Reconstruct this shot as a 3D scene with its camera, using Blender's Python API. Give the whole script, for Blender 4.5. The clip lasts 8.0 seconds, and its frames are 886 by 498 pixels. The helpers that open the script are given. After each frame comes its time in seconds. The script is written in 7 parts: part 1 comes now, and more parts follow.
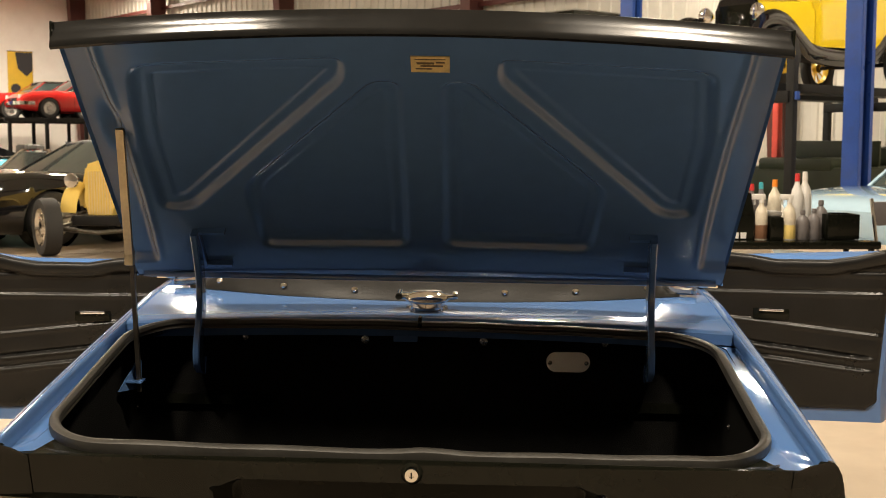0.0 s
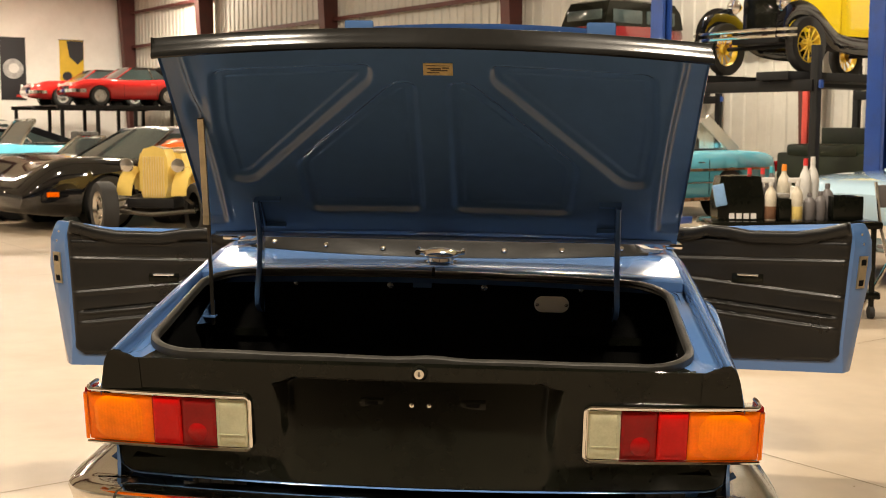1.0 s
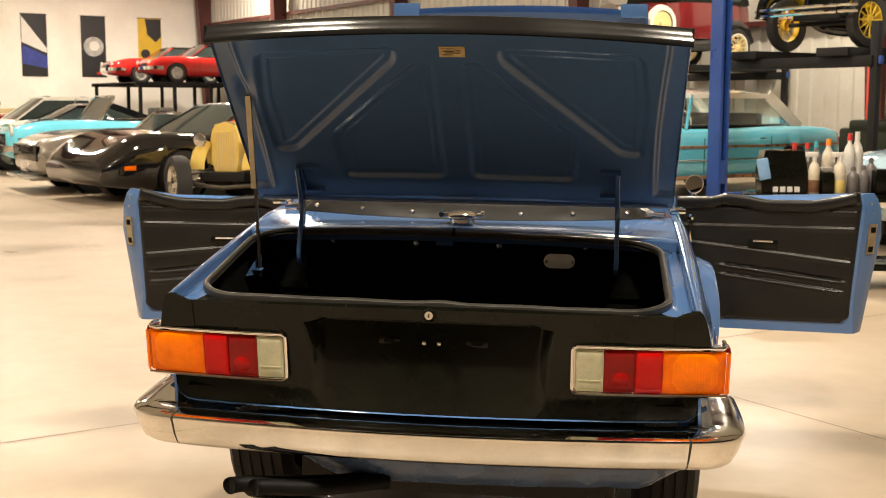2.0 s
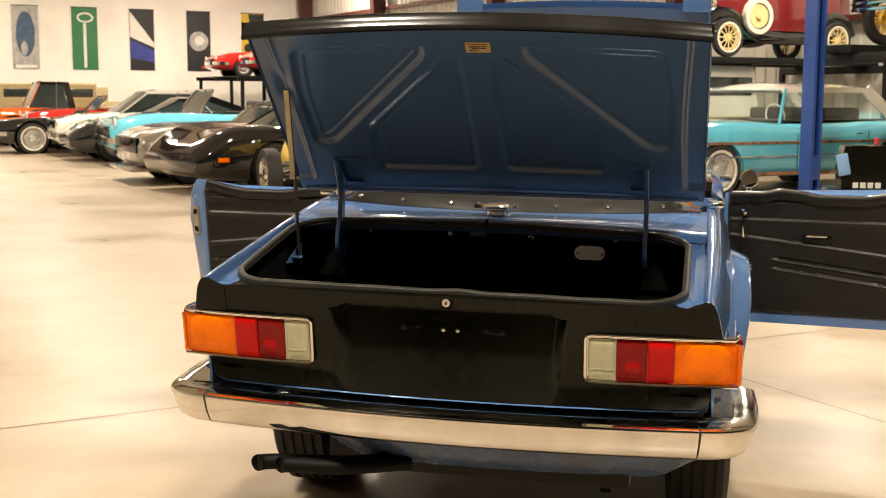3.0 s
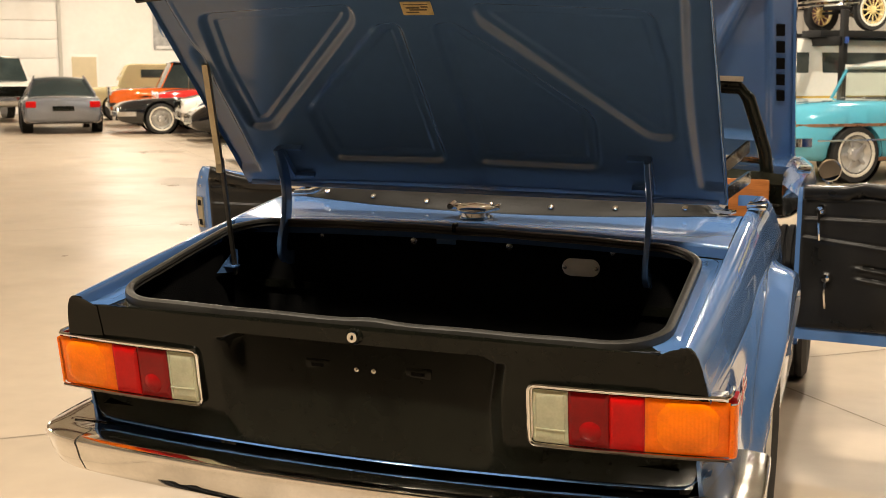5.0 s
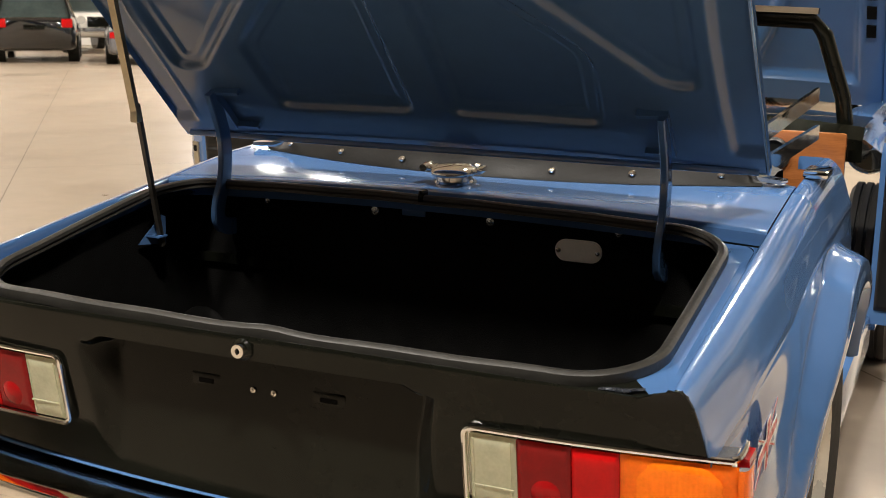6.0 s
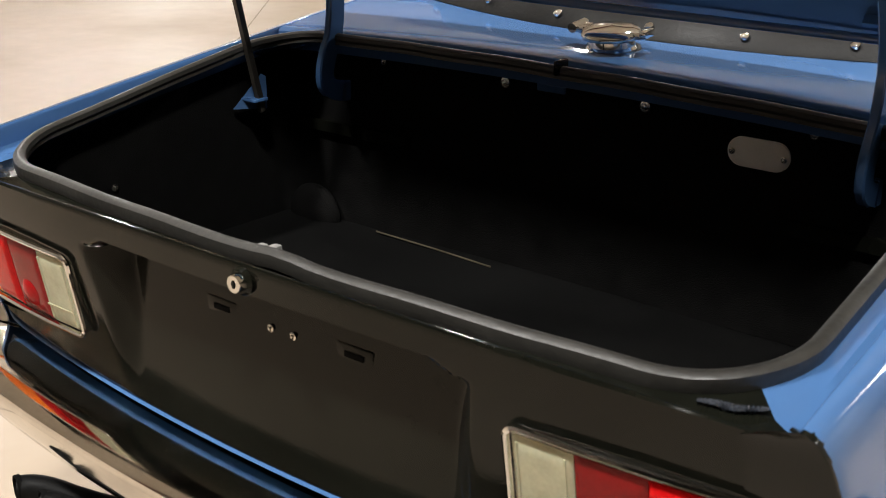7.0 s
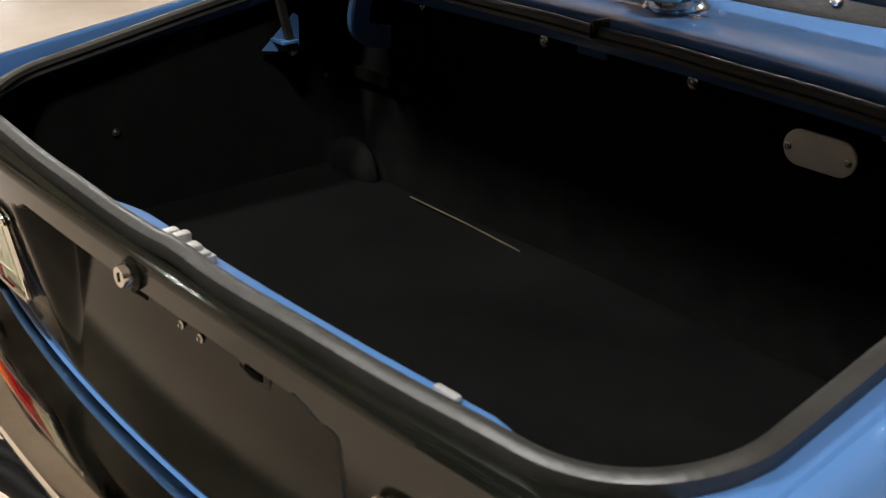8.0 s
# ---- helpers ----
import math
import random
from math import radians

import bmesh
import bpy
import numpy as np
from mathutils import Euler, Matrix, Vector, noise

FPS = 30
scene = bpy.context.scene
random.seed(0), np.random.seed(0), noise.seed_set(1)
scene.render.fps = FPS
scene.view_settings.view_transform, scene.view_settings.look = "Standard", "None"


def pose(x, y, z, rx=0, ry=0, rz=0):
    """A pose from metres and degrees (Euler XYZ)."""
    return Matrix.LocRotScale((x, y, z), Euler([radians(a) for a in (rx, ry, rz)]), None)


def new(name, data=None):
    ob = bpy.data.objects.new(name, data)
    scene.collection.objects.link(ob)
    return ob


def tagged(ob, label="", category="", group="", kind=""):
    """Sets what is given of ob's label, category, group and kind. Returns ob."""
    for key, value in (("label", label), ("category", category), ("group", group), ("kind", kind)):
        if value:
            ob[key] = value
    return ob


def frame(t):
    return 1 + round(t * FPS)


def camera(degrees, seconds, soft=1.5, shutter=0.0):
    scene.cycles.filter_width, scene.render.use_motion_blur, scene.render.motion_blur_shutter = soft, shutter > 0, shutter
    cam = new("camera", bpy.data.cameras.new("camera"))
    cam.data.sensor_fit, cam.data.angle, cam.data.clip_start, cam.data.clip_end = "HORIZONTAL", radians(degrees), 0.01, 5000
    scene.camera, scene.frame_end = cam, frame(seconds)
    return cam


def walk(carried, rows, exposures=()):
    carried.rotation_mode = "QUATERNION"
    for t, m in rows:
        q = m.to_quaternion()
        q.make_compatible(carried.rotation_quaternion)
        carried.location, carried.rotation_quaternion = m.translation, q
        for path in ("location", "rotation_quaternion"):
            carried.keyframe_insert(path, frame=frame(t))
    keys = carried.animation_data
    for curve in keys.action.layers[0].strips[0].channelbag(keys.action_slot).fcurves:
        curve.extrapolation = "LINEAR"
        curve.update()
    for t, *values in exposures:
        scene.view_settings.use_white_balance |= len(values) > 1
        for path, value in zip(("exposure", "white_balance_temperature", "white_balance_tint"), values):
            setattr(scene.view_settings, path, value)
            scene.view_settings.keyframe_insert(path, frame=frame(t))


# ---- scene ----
cam = camera(41.1, 8.0, soft=0.8)
cam.data.dof.use_dof, cam.data.dof.focus_distance, cam.data.dof.aperture_fstop = True, 2.3, 14.0
METRES, EYE, TILT, LEAN, TURN = 3.7, 1.30, -5.3, -0.85, 1.8
OX, OY = 0.101, -1.70
ROWS = [
    (0.0, 0.0, 0.0, 0.0, 0.0, 0.0, -0.0),
    (0.5, 0.0072, -0.0931, -0.0082, 0.66, -0.27, -0.05),
    (1.0, 0.0232, -0.1678, -0.0152, 2.07, -0.64, -0.21),
    (1.5, 0.0448, -0.227, -0.0212, 3.55, -1.29, -0.37),
    (2.0, 0.0686, -0.2679, -0.0249, 5.62, -1.8, -0.48),
    (2.2, 0.0805, -0.2795, -0.0250, 6.75, -1.95, -0.59),
    (3.3, 0.1375, -0.2848, -0.0265, 11.50, -2.15, -1.10),
    (3.5, 0.1445, -0.2809, -0.0263, 11.97, -2.17, -1.14),
    (4.0, 0.1663, -0.2375, -0.0232, 13.29, -2.78, -1.35),
    (4.5, 0.1896, -0.1702, -0.0175, 15.65, -3.08, -1.34),
    (4.7, 0.1990, -0.1350, -0.0143, 16.48, -3.12, -1.40),
    (5.8, 0.2228, 0.0560, -0.0010, 21.08, -5.32, -1.82),
    (6.0, 0.2243, 0.091, 0.0027, 22.31, -6.58, -2.16),
    (6.5, 0.2266, 0.1741, 0.0078, 28.76, -10.48, -2.33),
    (7.0, 0.2242, 0.2437, 0.0132, 36.51, -15.56, -2.89),
    (7.5, 0.2264, 0.3027, 0.0174, 42.23, -19.13, -3.86),
    (8.0, 0.2332, 0.3395, 0.021, 46.98, -20.06, -4.26),
]
# the sports car leans a little on its springs, and the path is laid out from it
SWAY = Matrix.Rotation(radians(0.7), 4, "Y")
walk(cam, [(t, SWAY @ pose(OX, OY, EYE, TILT, LEAN, TURN) @ pose(METRES * x, METRES * y, METRES * z, 90 + pitch, roll, yaw)) for t, x, y, z, yaw, pitch, roll in ROWS], [(0.0, 0.0, 6500, 10), (4.6, 0.0, 6450, 10), (5.9, 0.0, 5700, 10), (8.0, 0.0, 5300, 10)])
# ---------------------------------------------------------------- light
world = bpy.data.worlds.new("hall_air")
world.use_nodes = True
world.node_tree.nodes["Background"].inputs[0].default_value = (1.0, 0.86, 0.68, 1)
world.node_tree.nodes["Background"].inputs[1].default_value = 0.05
scene.world = world

# the hall stands turned against the sports car: u runs along the aisle, v across it to the lifts
HALL = 40.0
US, UC = -math.sin(radians(HALL)), math.cos(radians(HALL))


def hall(u, v, z=0.0, rz=0.0):
    """A pose in the hall: x of the thing points along +v, turned by rz degrees."""
    return pose(u * US + v * UC, u * UC - v * US, z, 0, 0, 90 - 50 + rz)


def hallv(u, v, z=0.0):
    return Vector((u * US + v * UC, u * UC - v * US, z))


LAMP_Z = 6.1
# unseen overhead lamps, their places chosen to brighten tail, hardtop and end wall
LAMPS = [(-2.8, 0.0), (-0.45, -2.7), (3.0, 2.8), (6.2, 6.4), (3.0, 12.6), (9.75, -14.0), (9.75, -5.0), (10.5, 12.6),
         (16.5, -14.0), (16.5, -5.0), (16.5, 2.8), (16.5, 7.4), (24.0, -14.0), (24.0, -5.0), (24.0, 2.8), (24.0, 8.0), (35.0, -5.0), (35.0, 2.8), (35.0, 9.5), (34.0, 13.6)]
LAMP_WATT = 425.0
for lu, lv in LAMPS:
    ld = bpy.data.lights.new("high_bay_light", "AREA")
    ld.shape, ld.size, ld.energy, ld.color = "DISK", 0.5, LAMP_WATT, (1.0, 0.855, 0.665)
    lo = new("high_bay_light", ld)
    lo.location = hallv(lu, lv, LAMP_Z - 0.22)


# ---------------------------------------------------------------- materials
def mat(name, color, rough=0.5, metal=0.0, var=0.12, scale=6.0, bump=0.0, bscale=80.0, coat=0.0, rvar=0.08, spec=0.5, dirt=None, dirt_scale=1.5, dirt_amount=0.5, aniso=(1, 1, 1)):
    """A surface with colour and gloss varied at two scales, fine relief, and stains of the colour dirt."""
    m = bpy.data.materials.new(name)
    m.use_nodes = True
    nt = m.node_tree
    n, l = nt.nodes, nt.links
    b = n["Principled BSDF"]
    b.inputs["Metallic"].default_value = metal
    b.inputs["Coat Weight"].default_value = coat
    b.inputs["Coat Roughness"].default_value = 0.04
    b.inputs["Specular IOR Level"].default_value = spec
    tc = n.new("ShaderNodeTexCoord")
    mp = n.new("ShaderNodeMapping")
    mp.inputs["Scale"].default_value = aniso
    l.new(tc.outputs["Object"], mp.inputs["Vector"])
    n1 = n.new("ShaderNodeTexNoise")
    n1.inputs["Scale"].default_value, n1.inputs["Detail"].default_value = scale, 5
    n2 = n.new("ShaderNodeTexNoise")
    n2.inputs["Scale"].default_value, n2.inputs["Detail"].default_value = scale * 9, 4
    for q in (n1, n2):
        l.new(mp.outputs[0], q.inputs["Vector"])
    add = n.new("ShaderNodeMath")
    add.operation = "MULTIPLY_ADD"
    add.inputs[1].default_value = 0.45
    l.new(n2.outputs["Fac"], add.inputs[0])
    l.new(n1.outputs["Fac"], add.inputs[2])
    ramp = n.new("ShaderNodeMapRange")
    ramp.inputs[1].default_value, ramp.inputs[2].default_value = 0.45, 1.0
    ramp.inputs[3].default_value, ramp.inputs[4].default_value = 1 - var, 1 + var
    l.new(add.outputs[0], ramp.inputs[0])
    mul = n.new("ShaderNodeVectorMath")
    mul.operation = "SCALE"
    mul.inputs[0].default_value = color
    l.new(ramp.outputs[0], mul.inputs["Scale"])
    last = mul.outputs[0]
    if dirt:
        n3 = n.new("ShaderNodeTexNoise")
        n3.inputs["Scale"].default_value, n3.inputs["Detail"].default_value = dirt_scale, 8
        l.new(mp.outputs[0], n3.inputs["Vector"])
        r3 = n.new("ShaderNodeMapRange")
        r3.inputs[1].default_value, r3.inputs[2].default_value, r3.inputs[4].default_value = 0.48, 0.75, dirt_amount
        l.new(n3.outputs["Fac"], r3.inputs[0])
        mx = n.new("ShaderNodeMix")
        mx.data_type = "RGBA"
        l.new(r3.outputs[0], mx.inputs[0])
        l.new(last, mx.inputs[6])
        mx.inputs[7].default_value = (*dirt, 1)
        last = mx.outputs[2]
    l.new(last, b.inputs["Base Color"])
    rr = n.new("ShaderNodeMapRange")
    rr.inputs[1].default_value, rr.inputs[2].default_value = 0.3, 0.75
    rr.inputs[3].default_value, rr.inputs[4].default_value = max(0.02, rough - rvar), min(1, rough + rvar)
    l.new(n1.outputs["Fac"], rr.inputs[0])
    l.new(rr.outputs[0], b.inputs["Roughness"])
    if bump:
        n4 = n.new("ShaderNodeTexNoise")
        n4.inputs["Scale"].default_value, n4.inputs["Detail"].default_value = bscale, 3
        l.new(mp.outputs[0], n4.inputs["Vector"])
        bp = n.new("ShaderNodeBump")
        bp.inputs["Strength"].default_value, bp.inputs["Distance"].default_value = bump, 0.004
        l.new(n4.outputs["Fac"], bp.inputs["Height"])
        l.new(bp.outputs[0], b.inputs["Normal"])
    return m


def glass_mat(name, tint=(0.9, 0.95, 0.92)):
    m = bpy.data.materials.new(name)
    m.use_nodes = True
    b = m.node_tree.nodes["Principled BSDF"]
    b.inputs["Base Color"].default_value = (*tint, 1)
    b.inputs["Roughness"].default_value, b.inputs["Transmission Weight"].default_value, b.inputs["IOR"].default_value = 0.02, 1.0, 1.45
    return m


def lens_mat(name, color, ridge=0.0, rough=0.12):
    """Moulded plastic lens: coloured, glossy, partly clear, with fine vertical flutes."""
    m = mat(name, color, rough, var=0.16, scale=22, rvar=0.03, spec=0.22)
    n, l = m.node_tree.nodes, m.node_tree.links
    b = n["Principled BSDF"]
    b.inputs["Subsurface Weight"].default_value = 0.15
    b.inputs["Subsurface Radius"].default_value = (0.02, 0.01, 0.005)
    b.inputs["Subsurface Scale"].default_value = 0.5
    if ridge:
        tc = n.new("ShaderNodeTexCoord")
        w = n.new("ShaderNodeTexWave")
        w.inputs["Scale"].default_value = ridge
        l.new(tc.outputs["Object"], w.inputs["Vector"])
        bp = n.new("ShaderNodeBump")
        bp.inputs["Strength"].default_value, bp.inputs["Distance"].default_value = 0.14, 0.002
        l.new(w.outputs["Fac"], bp.inputs["Height"])
        l.new(bp.outputs[0], b.inputs["Normal"])
    return m


BLUE = mat("blue_car_paint", (0.074, 0.156, 0.348), 0.10, var=0.05, scale=3, coat=0.5, rvar=0.03)
# darker copy of the body blue, holding the shade under the raised lid
SHADEDBLUE = mat("blue_paint_with_shade", (0.062, 0.122, 0.255), 0.20, var=0.08, scale=3, coat=0.25, rvar=0.05)
SATIN = mat("satin_black_paint", (0.0062, 0.0066, 0.0046), 0.10, var=0.35, scale=4, bump=0.03, bscale=300, rvar=0.05, spec=0.20)
GLOSSBLACK = mat("gloss_black_paint", (0.011, 0.0108, 0.0102), 0.17, var=0.2, scale=5, rvar=0.06, spec=0.2)
RUBBER = mat("black_rubber", (0.026, 0.0245, 0.021), 0.44, var=0.3, scale=14, bump=0.15, bscale=120, dirt=(0.045, 0.042, 0.036), dirt_scale=9, dirt_amount=0.4)
TYRE = mat("tyre_rubber", (0.022, 0.021, 0.020), 0.75, var=0.25, scale=20, bump=0.3, bscale=90)
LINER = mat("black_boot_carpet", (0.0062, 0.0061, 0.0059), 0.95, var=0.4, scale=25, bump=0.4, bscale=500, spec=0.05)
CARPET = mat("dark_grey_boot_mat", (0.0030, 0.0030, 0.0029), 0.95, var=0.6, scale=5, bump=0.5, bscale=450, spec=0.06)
VINYL = mat("black_vinyl", (0.010, 0.0098, 0.0094), 0.34, var=0.25, scale=9, bump=0.05, bscale=260, spec=0.35)
CANVAS = mat("black_hood_cloth", (0.013, 0.0125, 0.0115), 0.45, var=0.3, scale=12, bump=0.12, bscale=160, spec=0.15)
CHROME = mat("chrome", (0.83, 0.82, 0.80), 0.07, 1.0, var=0.05, scale=10, rvar=0.04)
OLDCHROME = mat("worn_chrome", (0.76, 0.74, 0.70), 0.10, 1.0, var=0.12, scale=14, rvar=0.06, dirt=(0.30, 0.26, 0.20), dirt_scale=12, dirt_amount=0.15)
STEEL = mat("zinc_plated_steel", (0.42, 0.36, 0.25), 0.38, 0.85, var=0.2, scale=18, dirt=(0.16, 0.13, 0.09), dirt_scale=20)
DARKSTEEL = mat("dark_steel", (0.09, 0.08, 0.065), 0.45, 0.7, var=0.25, scale=20)
SCREW = mat("bright_screw_metal", (0.75, 0.72, 0.66), 0.25, 1.0, var=0.1, scale=40)
WHITEPLATE = mat("white_cover_plate", (0.86, 0.86, 0.84), 0.4, var=0.06, scale=20)
PLAQUE = mat("brass_plaque", (0.62, 0.47, 0.22), 0.45, 0.2, var=0.3, scale=60)
PLAQUE_INK = mat("plaque_marks", (0.10, 0.07, 0.035), 0.6, var=0.1)
AMBER = lens_mat("amber_lens", (0.88, 0.160, 0.0))
# brighter than the lens around it, painting in the glow of its centre
AMBERDISC = lens_mat("amber_disc_glow", (0.94, 0.195, 0.0), 45)
RED = lens_mat("red_lens", (0.46, 0.005, 0.004))
DARKRED = lens_mat("dark_red_lens", (0.20, 0.005, 0.005))
CLEAR = lens_mat("clear_lens", (0.46, 0.45, 0.31), 14)
# lighter red that paints the bulb's glow into the dark lens
HOTSPOT = lens_mat("red_bulb_glow", (0.27, 0.005, 0.005))
WOOD = mat("varnished_walnut", (0.36, 0.13, 0.035), 0.25, var=0.35, scale=4, coat=0.5, aniso=(1, 8, 8))
GLASS = glass_mat("window_glass")
TINT = mat("tinted_car_glass", (0.035, 0.05, 0.05), 0.06, var=0.3, scale=2, rvar=0.02, coat=0.4)
STICK_WHITE = mat("sticker_white", (0.75, 0.73, 0.70), 0.3, var=0.08, scale=40)
STICK_RED = mat("sticker_red", (0.5, 0.04, 0.03), 0.3, var=0.08, scale=40)
STICK_BLUE = mat("sticker_blue", (0.03, 0.06, 0.22), 0.3, var=0.08, scale=40)
WIRE = mat("silver_wheel_paint", (0.62, 0.58, 0.50), 0.3, 0.3, var=0.1, scale=12)
FLOOR = mat("sealed_concrete", (0.365, 0.295, 0.217), 0.42, var=0.18, scale=0.8, bump=0.04, bscale=30, rvar=0.16, dirt=(0.27, 0.21, 0.145), dirt_scale=0.8, dirt_amount=0.7)
JOINT = mat("joint_filler", (0.20, 0.165, 0.12), 0.8, var=0.2, scale=3)
WALL = mat("cream_wall_panels", (0.90, 0.88, 0.84), 0.6, var=0.05, scale=0.8, dirt=(0.62, 0.57, 0.50), dirt_scale=0.6, dirt_amount=0.35)
RIM = mat("bright_alloy_rim", (0.66, 0.65, 0.62), 0.22, 0.6, var=0.12, scale=14)
LINERWALL = mat("off_white_metal_liner", (0.54, 0.52, 0.47), 0.5, 0.0, var=0.08, scale=1.2, dirt=(0.42, 0.39, 0.34), dirt_scale=1.1, dirt_amount=0.5)
# kept dark so the added back wall returns little light
BACKWALL = mat("dark_light_cutting_wall", (0.045, 0.041, 0.037), 0.7, var=0.1, scale=0.8)
MAROON = mat("oxide_red_steel", (0.085, 0.022, 0.018), 0.55, var=0.25, scale=2.5)
CEIL = mat("roof_insulation", (0.55, 0.52, 0.46), 0.8, var=0.08, scale=1)
LIFTBLUE = mat("blue_lift_enamel", (0.018, 0.06, 0.27), 0.35, var=0.12, scale=4, dirt=(0.03, 0.05, 0.12), dirt_scale=5)
LIFTBLACK = mat("black_lift_enamel", (0.011, 0.011, 0.0115), 0.5, var=0.25, scale=4, spec=0.2)
SHADE = mat("white_enamel_shade", (0.8, 0.8, 0.78), 0.35, var=0.04)


# ---------------------------------------------------------------- mesh helpers
def part(name, bm, material, parent, label="", sharp=38.0, at=None):
    """Links a bmesh as one mesh under a thing or a part."""
    me = bpy.data.meshes.new(name)
    bmesh.ops.recalc_face_normals(bm, faces=bm.faces)
    bm.to_mesh(me)
    bm.free()
    for poly in me.polygons:
        poly.use_smooth = True
    me.set_sharp_from_angle(angle=radians(sharp))
    me.materials.append(material)
    ob = new(name, me)
    ob.parent = parent
    if at is not None:
        ob.matrix_basis = at
    if label:
        ob["label"] = label
    return ob


def thing(name, label, category, m=None, group="", kind=""):
    ob = new(name)
    ob.empty_display_size = 0.1
    if m is not None:
        ob.matrix_basis = m
    return tagged(ob, label, category, group, kind)


def B():
    return bmesh.new()


def box(bm, c, s, bevel=0.0, m=None):
    r = bmesh.ops.create_cube(bm, size=1.0)
    vs = r["verts"]
    mm = Matrix.Translation(c) @ Matrix.Diagonal((*s, 1))
    bmesh.ops.transform(bm, matrix=(m @ mm) if m is not None else mm, verts=vs)
    if bevel:
        es = {e for v in vs for e in v.link_edges}
        bmesh.ops.bevel(bm, geom=list(es), offset=bevel, segments=2, profile=0.6, affect="EDGES")
    return bm


def loft(bm, rings, closed=True, caps=True):
    rows = [[bm.verts.new(p) for p in ring] for ring in rings]
    for a, b in zip(rows, rows[1:]):
        n = len(a)
        for i in range(n if closed else n - 1):
            j = (i + 1) % n
            try:
                bm.faces.new((a[i], a[j], b[j], b[i]))
            except ValueError:
                pass
    if caps and closed:
        for ring in (rows[0], rows[-1]):
            if len(ring) > 2:
                bm.faces.new(ring)
    return rows


def cyl(bm, p0, p1, r0, r1=None, seg=20, caps=True):
    p0, p1 = Vector(p0), Vector(p1)
    r1 = r0 if r1 is None else r1
    q = (p1 - p0).to_track_quat("Z", "Y").to_matrix()
    rings = []
    for p, r in ((p0, r0), (p1, r1)):
        rings.append([p + q @ Vector((r * math.cos(a), r * math.sin(a), 0)) for a in (2 * math.pi * i / seg for i in range(seg))])
    loft(bm, rings, True, caps)
    return bm


def revolve(bm, prof, m, seg=28, caps=False):
    """prof: (radius, height) pairs, turned round the z axis of m."""
    rings = []
    for r, h in prof:
        rings.append([m @ Vector((r * math.cos(a), r * math.sin(a), h)) for a in (2 * math.pi * i / seg for i in range(seg))])
    loft(bm, rings, True, caps)
    return bm


def sweep(bm, pts, prof, closed=False, up=(0, 0, 1), caps=True):
    """Sweeps the closed profile of (side, up) pairs along pts."""
    pts = [Vector(p) for p in pts]
    n = len(pts)
    rings = []
    for i, p in enumerate(pts):
        a = pts[(i - 1) % n] if closed or i else pts[0]
        b = pts[(i + 1) % n] if closed or i < n - 1 else pts[-1]
        t = (b - a).normalized()
        side = t.cross(Vector(up)).normalized()
        upv = side.cross(t).normalized()
        rings.append([p + side * x + upv * y for x, y in prof])
    if closed:
        rings.append(rings[0])
        loft(bm, rings, True, False)
        bmesh.ops.remove_doubles(bm, verts=bm.verts, dist=1e-6)
    else:
        loft(bm, rings, True, caps)
    return bm


def circle_prof(r, n=10, sx=1.0, sy=1.0):
    return [(r * sx * math.cos(2 * math.pi * i / n), r * sy * math.sin(2 * math.pi * i / n)) for i in range(n)]


def tube(bm, pts, r, n=10, closed=False, up=(0, 0, 1)):
    return sweep(bm, pts, circle_prof(r, n), closed, up)


def patch(bm, f, nu, nv):
    """A sheet of nu by nv cells through f(a, b), a and b from 0 to 1."""
    rows = [[f(i / nu, j / nv) for j in range(nv + 1)] for i in range(nu + 1)]
    loft(bm, rows, False, False)
    return bm


def thick(bm, t):
    """Gives an open sheet a thickness."""
    bmesh.ops.recalc_face_normals(bm, faces=bm.faces)
    bmesh.ops.solidify(bm, geom=bm.faces[:], thickness=t)
    return bm


def lerp(a, b, t):
    return a + (b - a) * t


def sstep(a, b, x):
    t = min(1.0, max(0.0, (x - a) / (b - a)))
    return t * t * (3 - 2 * t)


def interp(x, table):
    for (x0, y0), (x1, y1) in zip(table, table[1:]):
        if x <= x1:
            t = min(1.0, max(0.0, (x - x0) / (x1 - x0)))
            return lerp(y0, y1, t)
    return table[-1][1]


def smooth(pts, times=2, closed=False):
    """Cuts corners of a line of points."""
    pts = [Vector(p) for p in pts]
    for _ in range(times):
        out = [] if closed else [pts[0]]
        n = len(pts)
        for i in range(n if closed else n - 1):
            a, b = pts[i], pts[(i + 1) % n]
            out += [a.lerp(b, 0.25), a.lerp(b, 0.75)]
        if not closed:
            out.append(pts[-1])
        pts = out
    return pts


def poly_dist(x, y, poly):
    """Signed distance to a polygon, positive inside."""
    inside, best = False, 1e9
    n = len(poly)
    for i in range(n):
        x0, y0 = poly[i]
        x1, y1 = poly[(i + 1) % n]
        if (y0 > y) != (y1 > y) and x < (x1 - x0) * (y - y0) / (y1 - y0) + x0:
            inside = not inside
        dx, dy = x1 - x0, y1 - y0
        t = max(0, min(1, ((x - x0) * dx + (y - y0) * dy) / (dx * dx + dy * dy)))
        best = min(best, math.hypot(x - x0 - t * dx, y - y0 - t * dy))
    return best if inside else -best


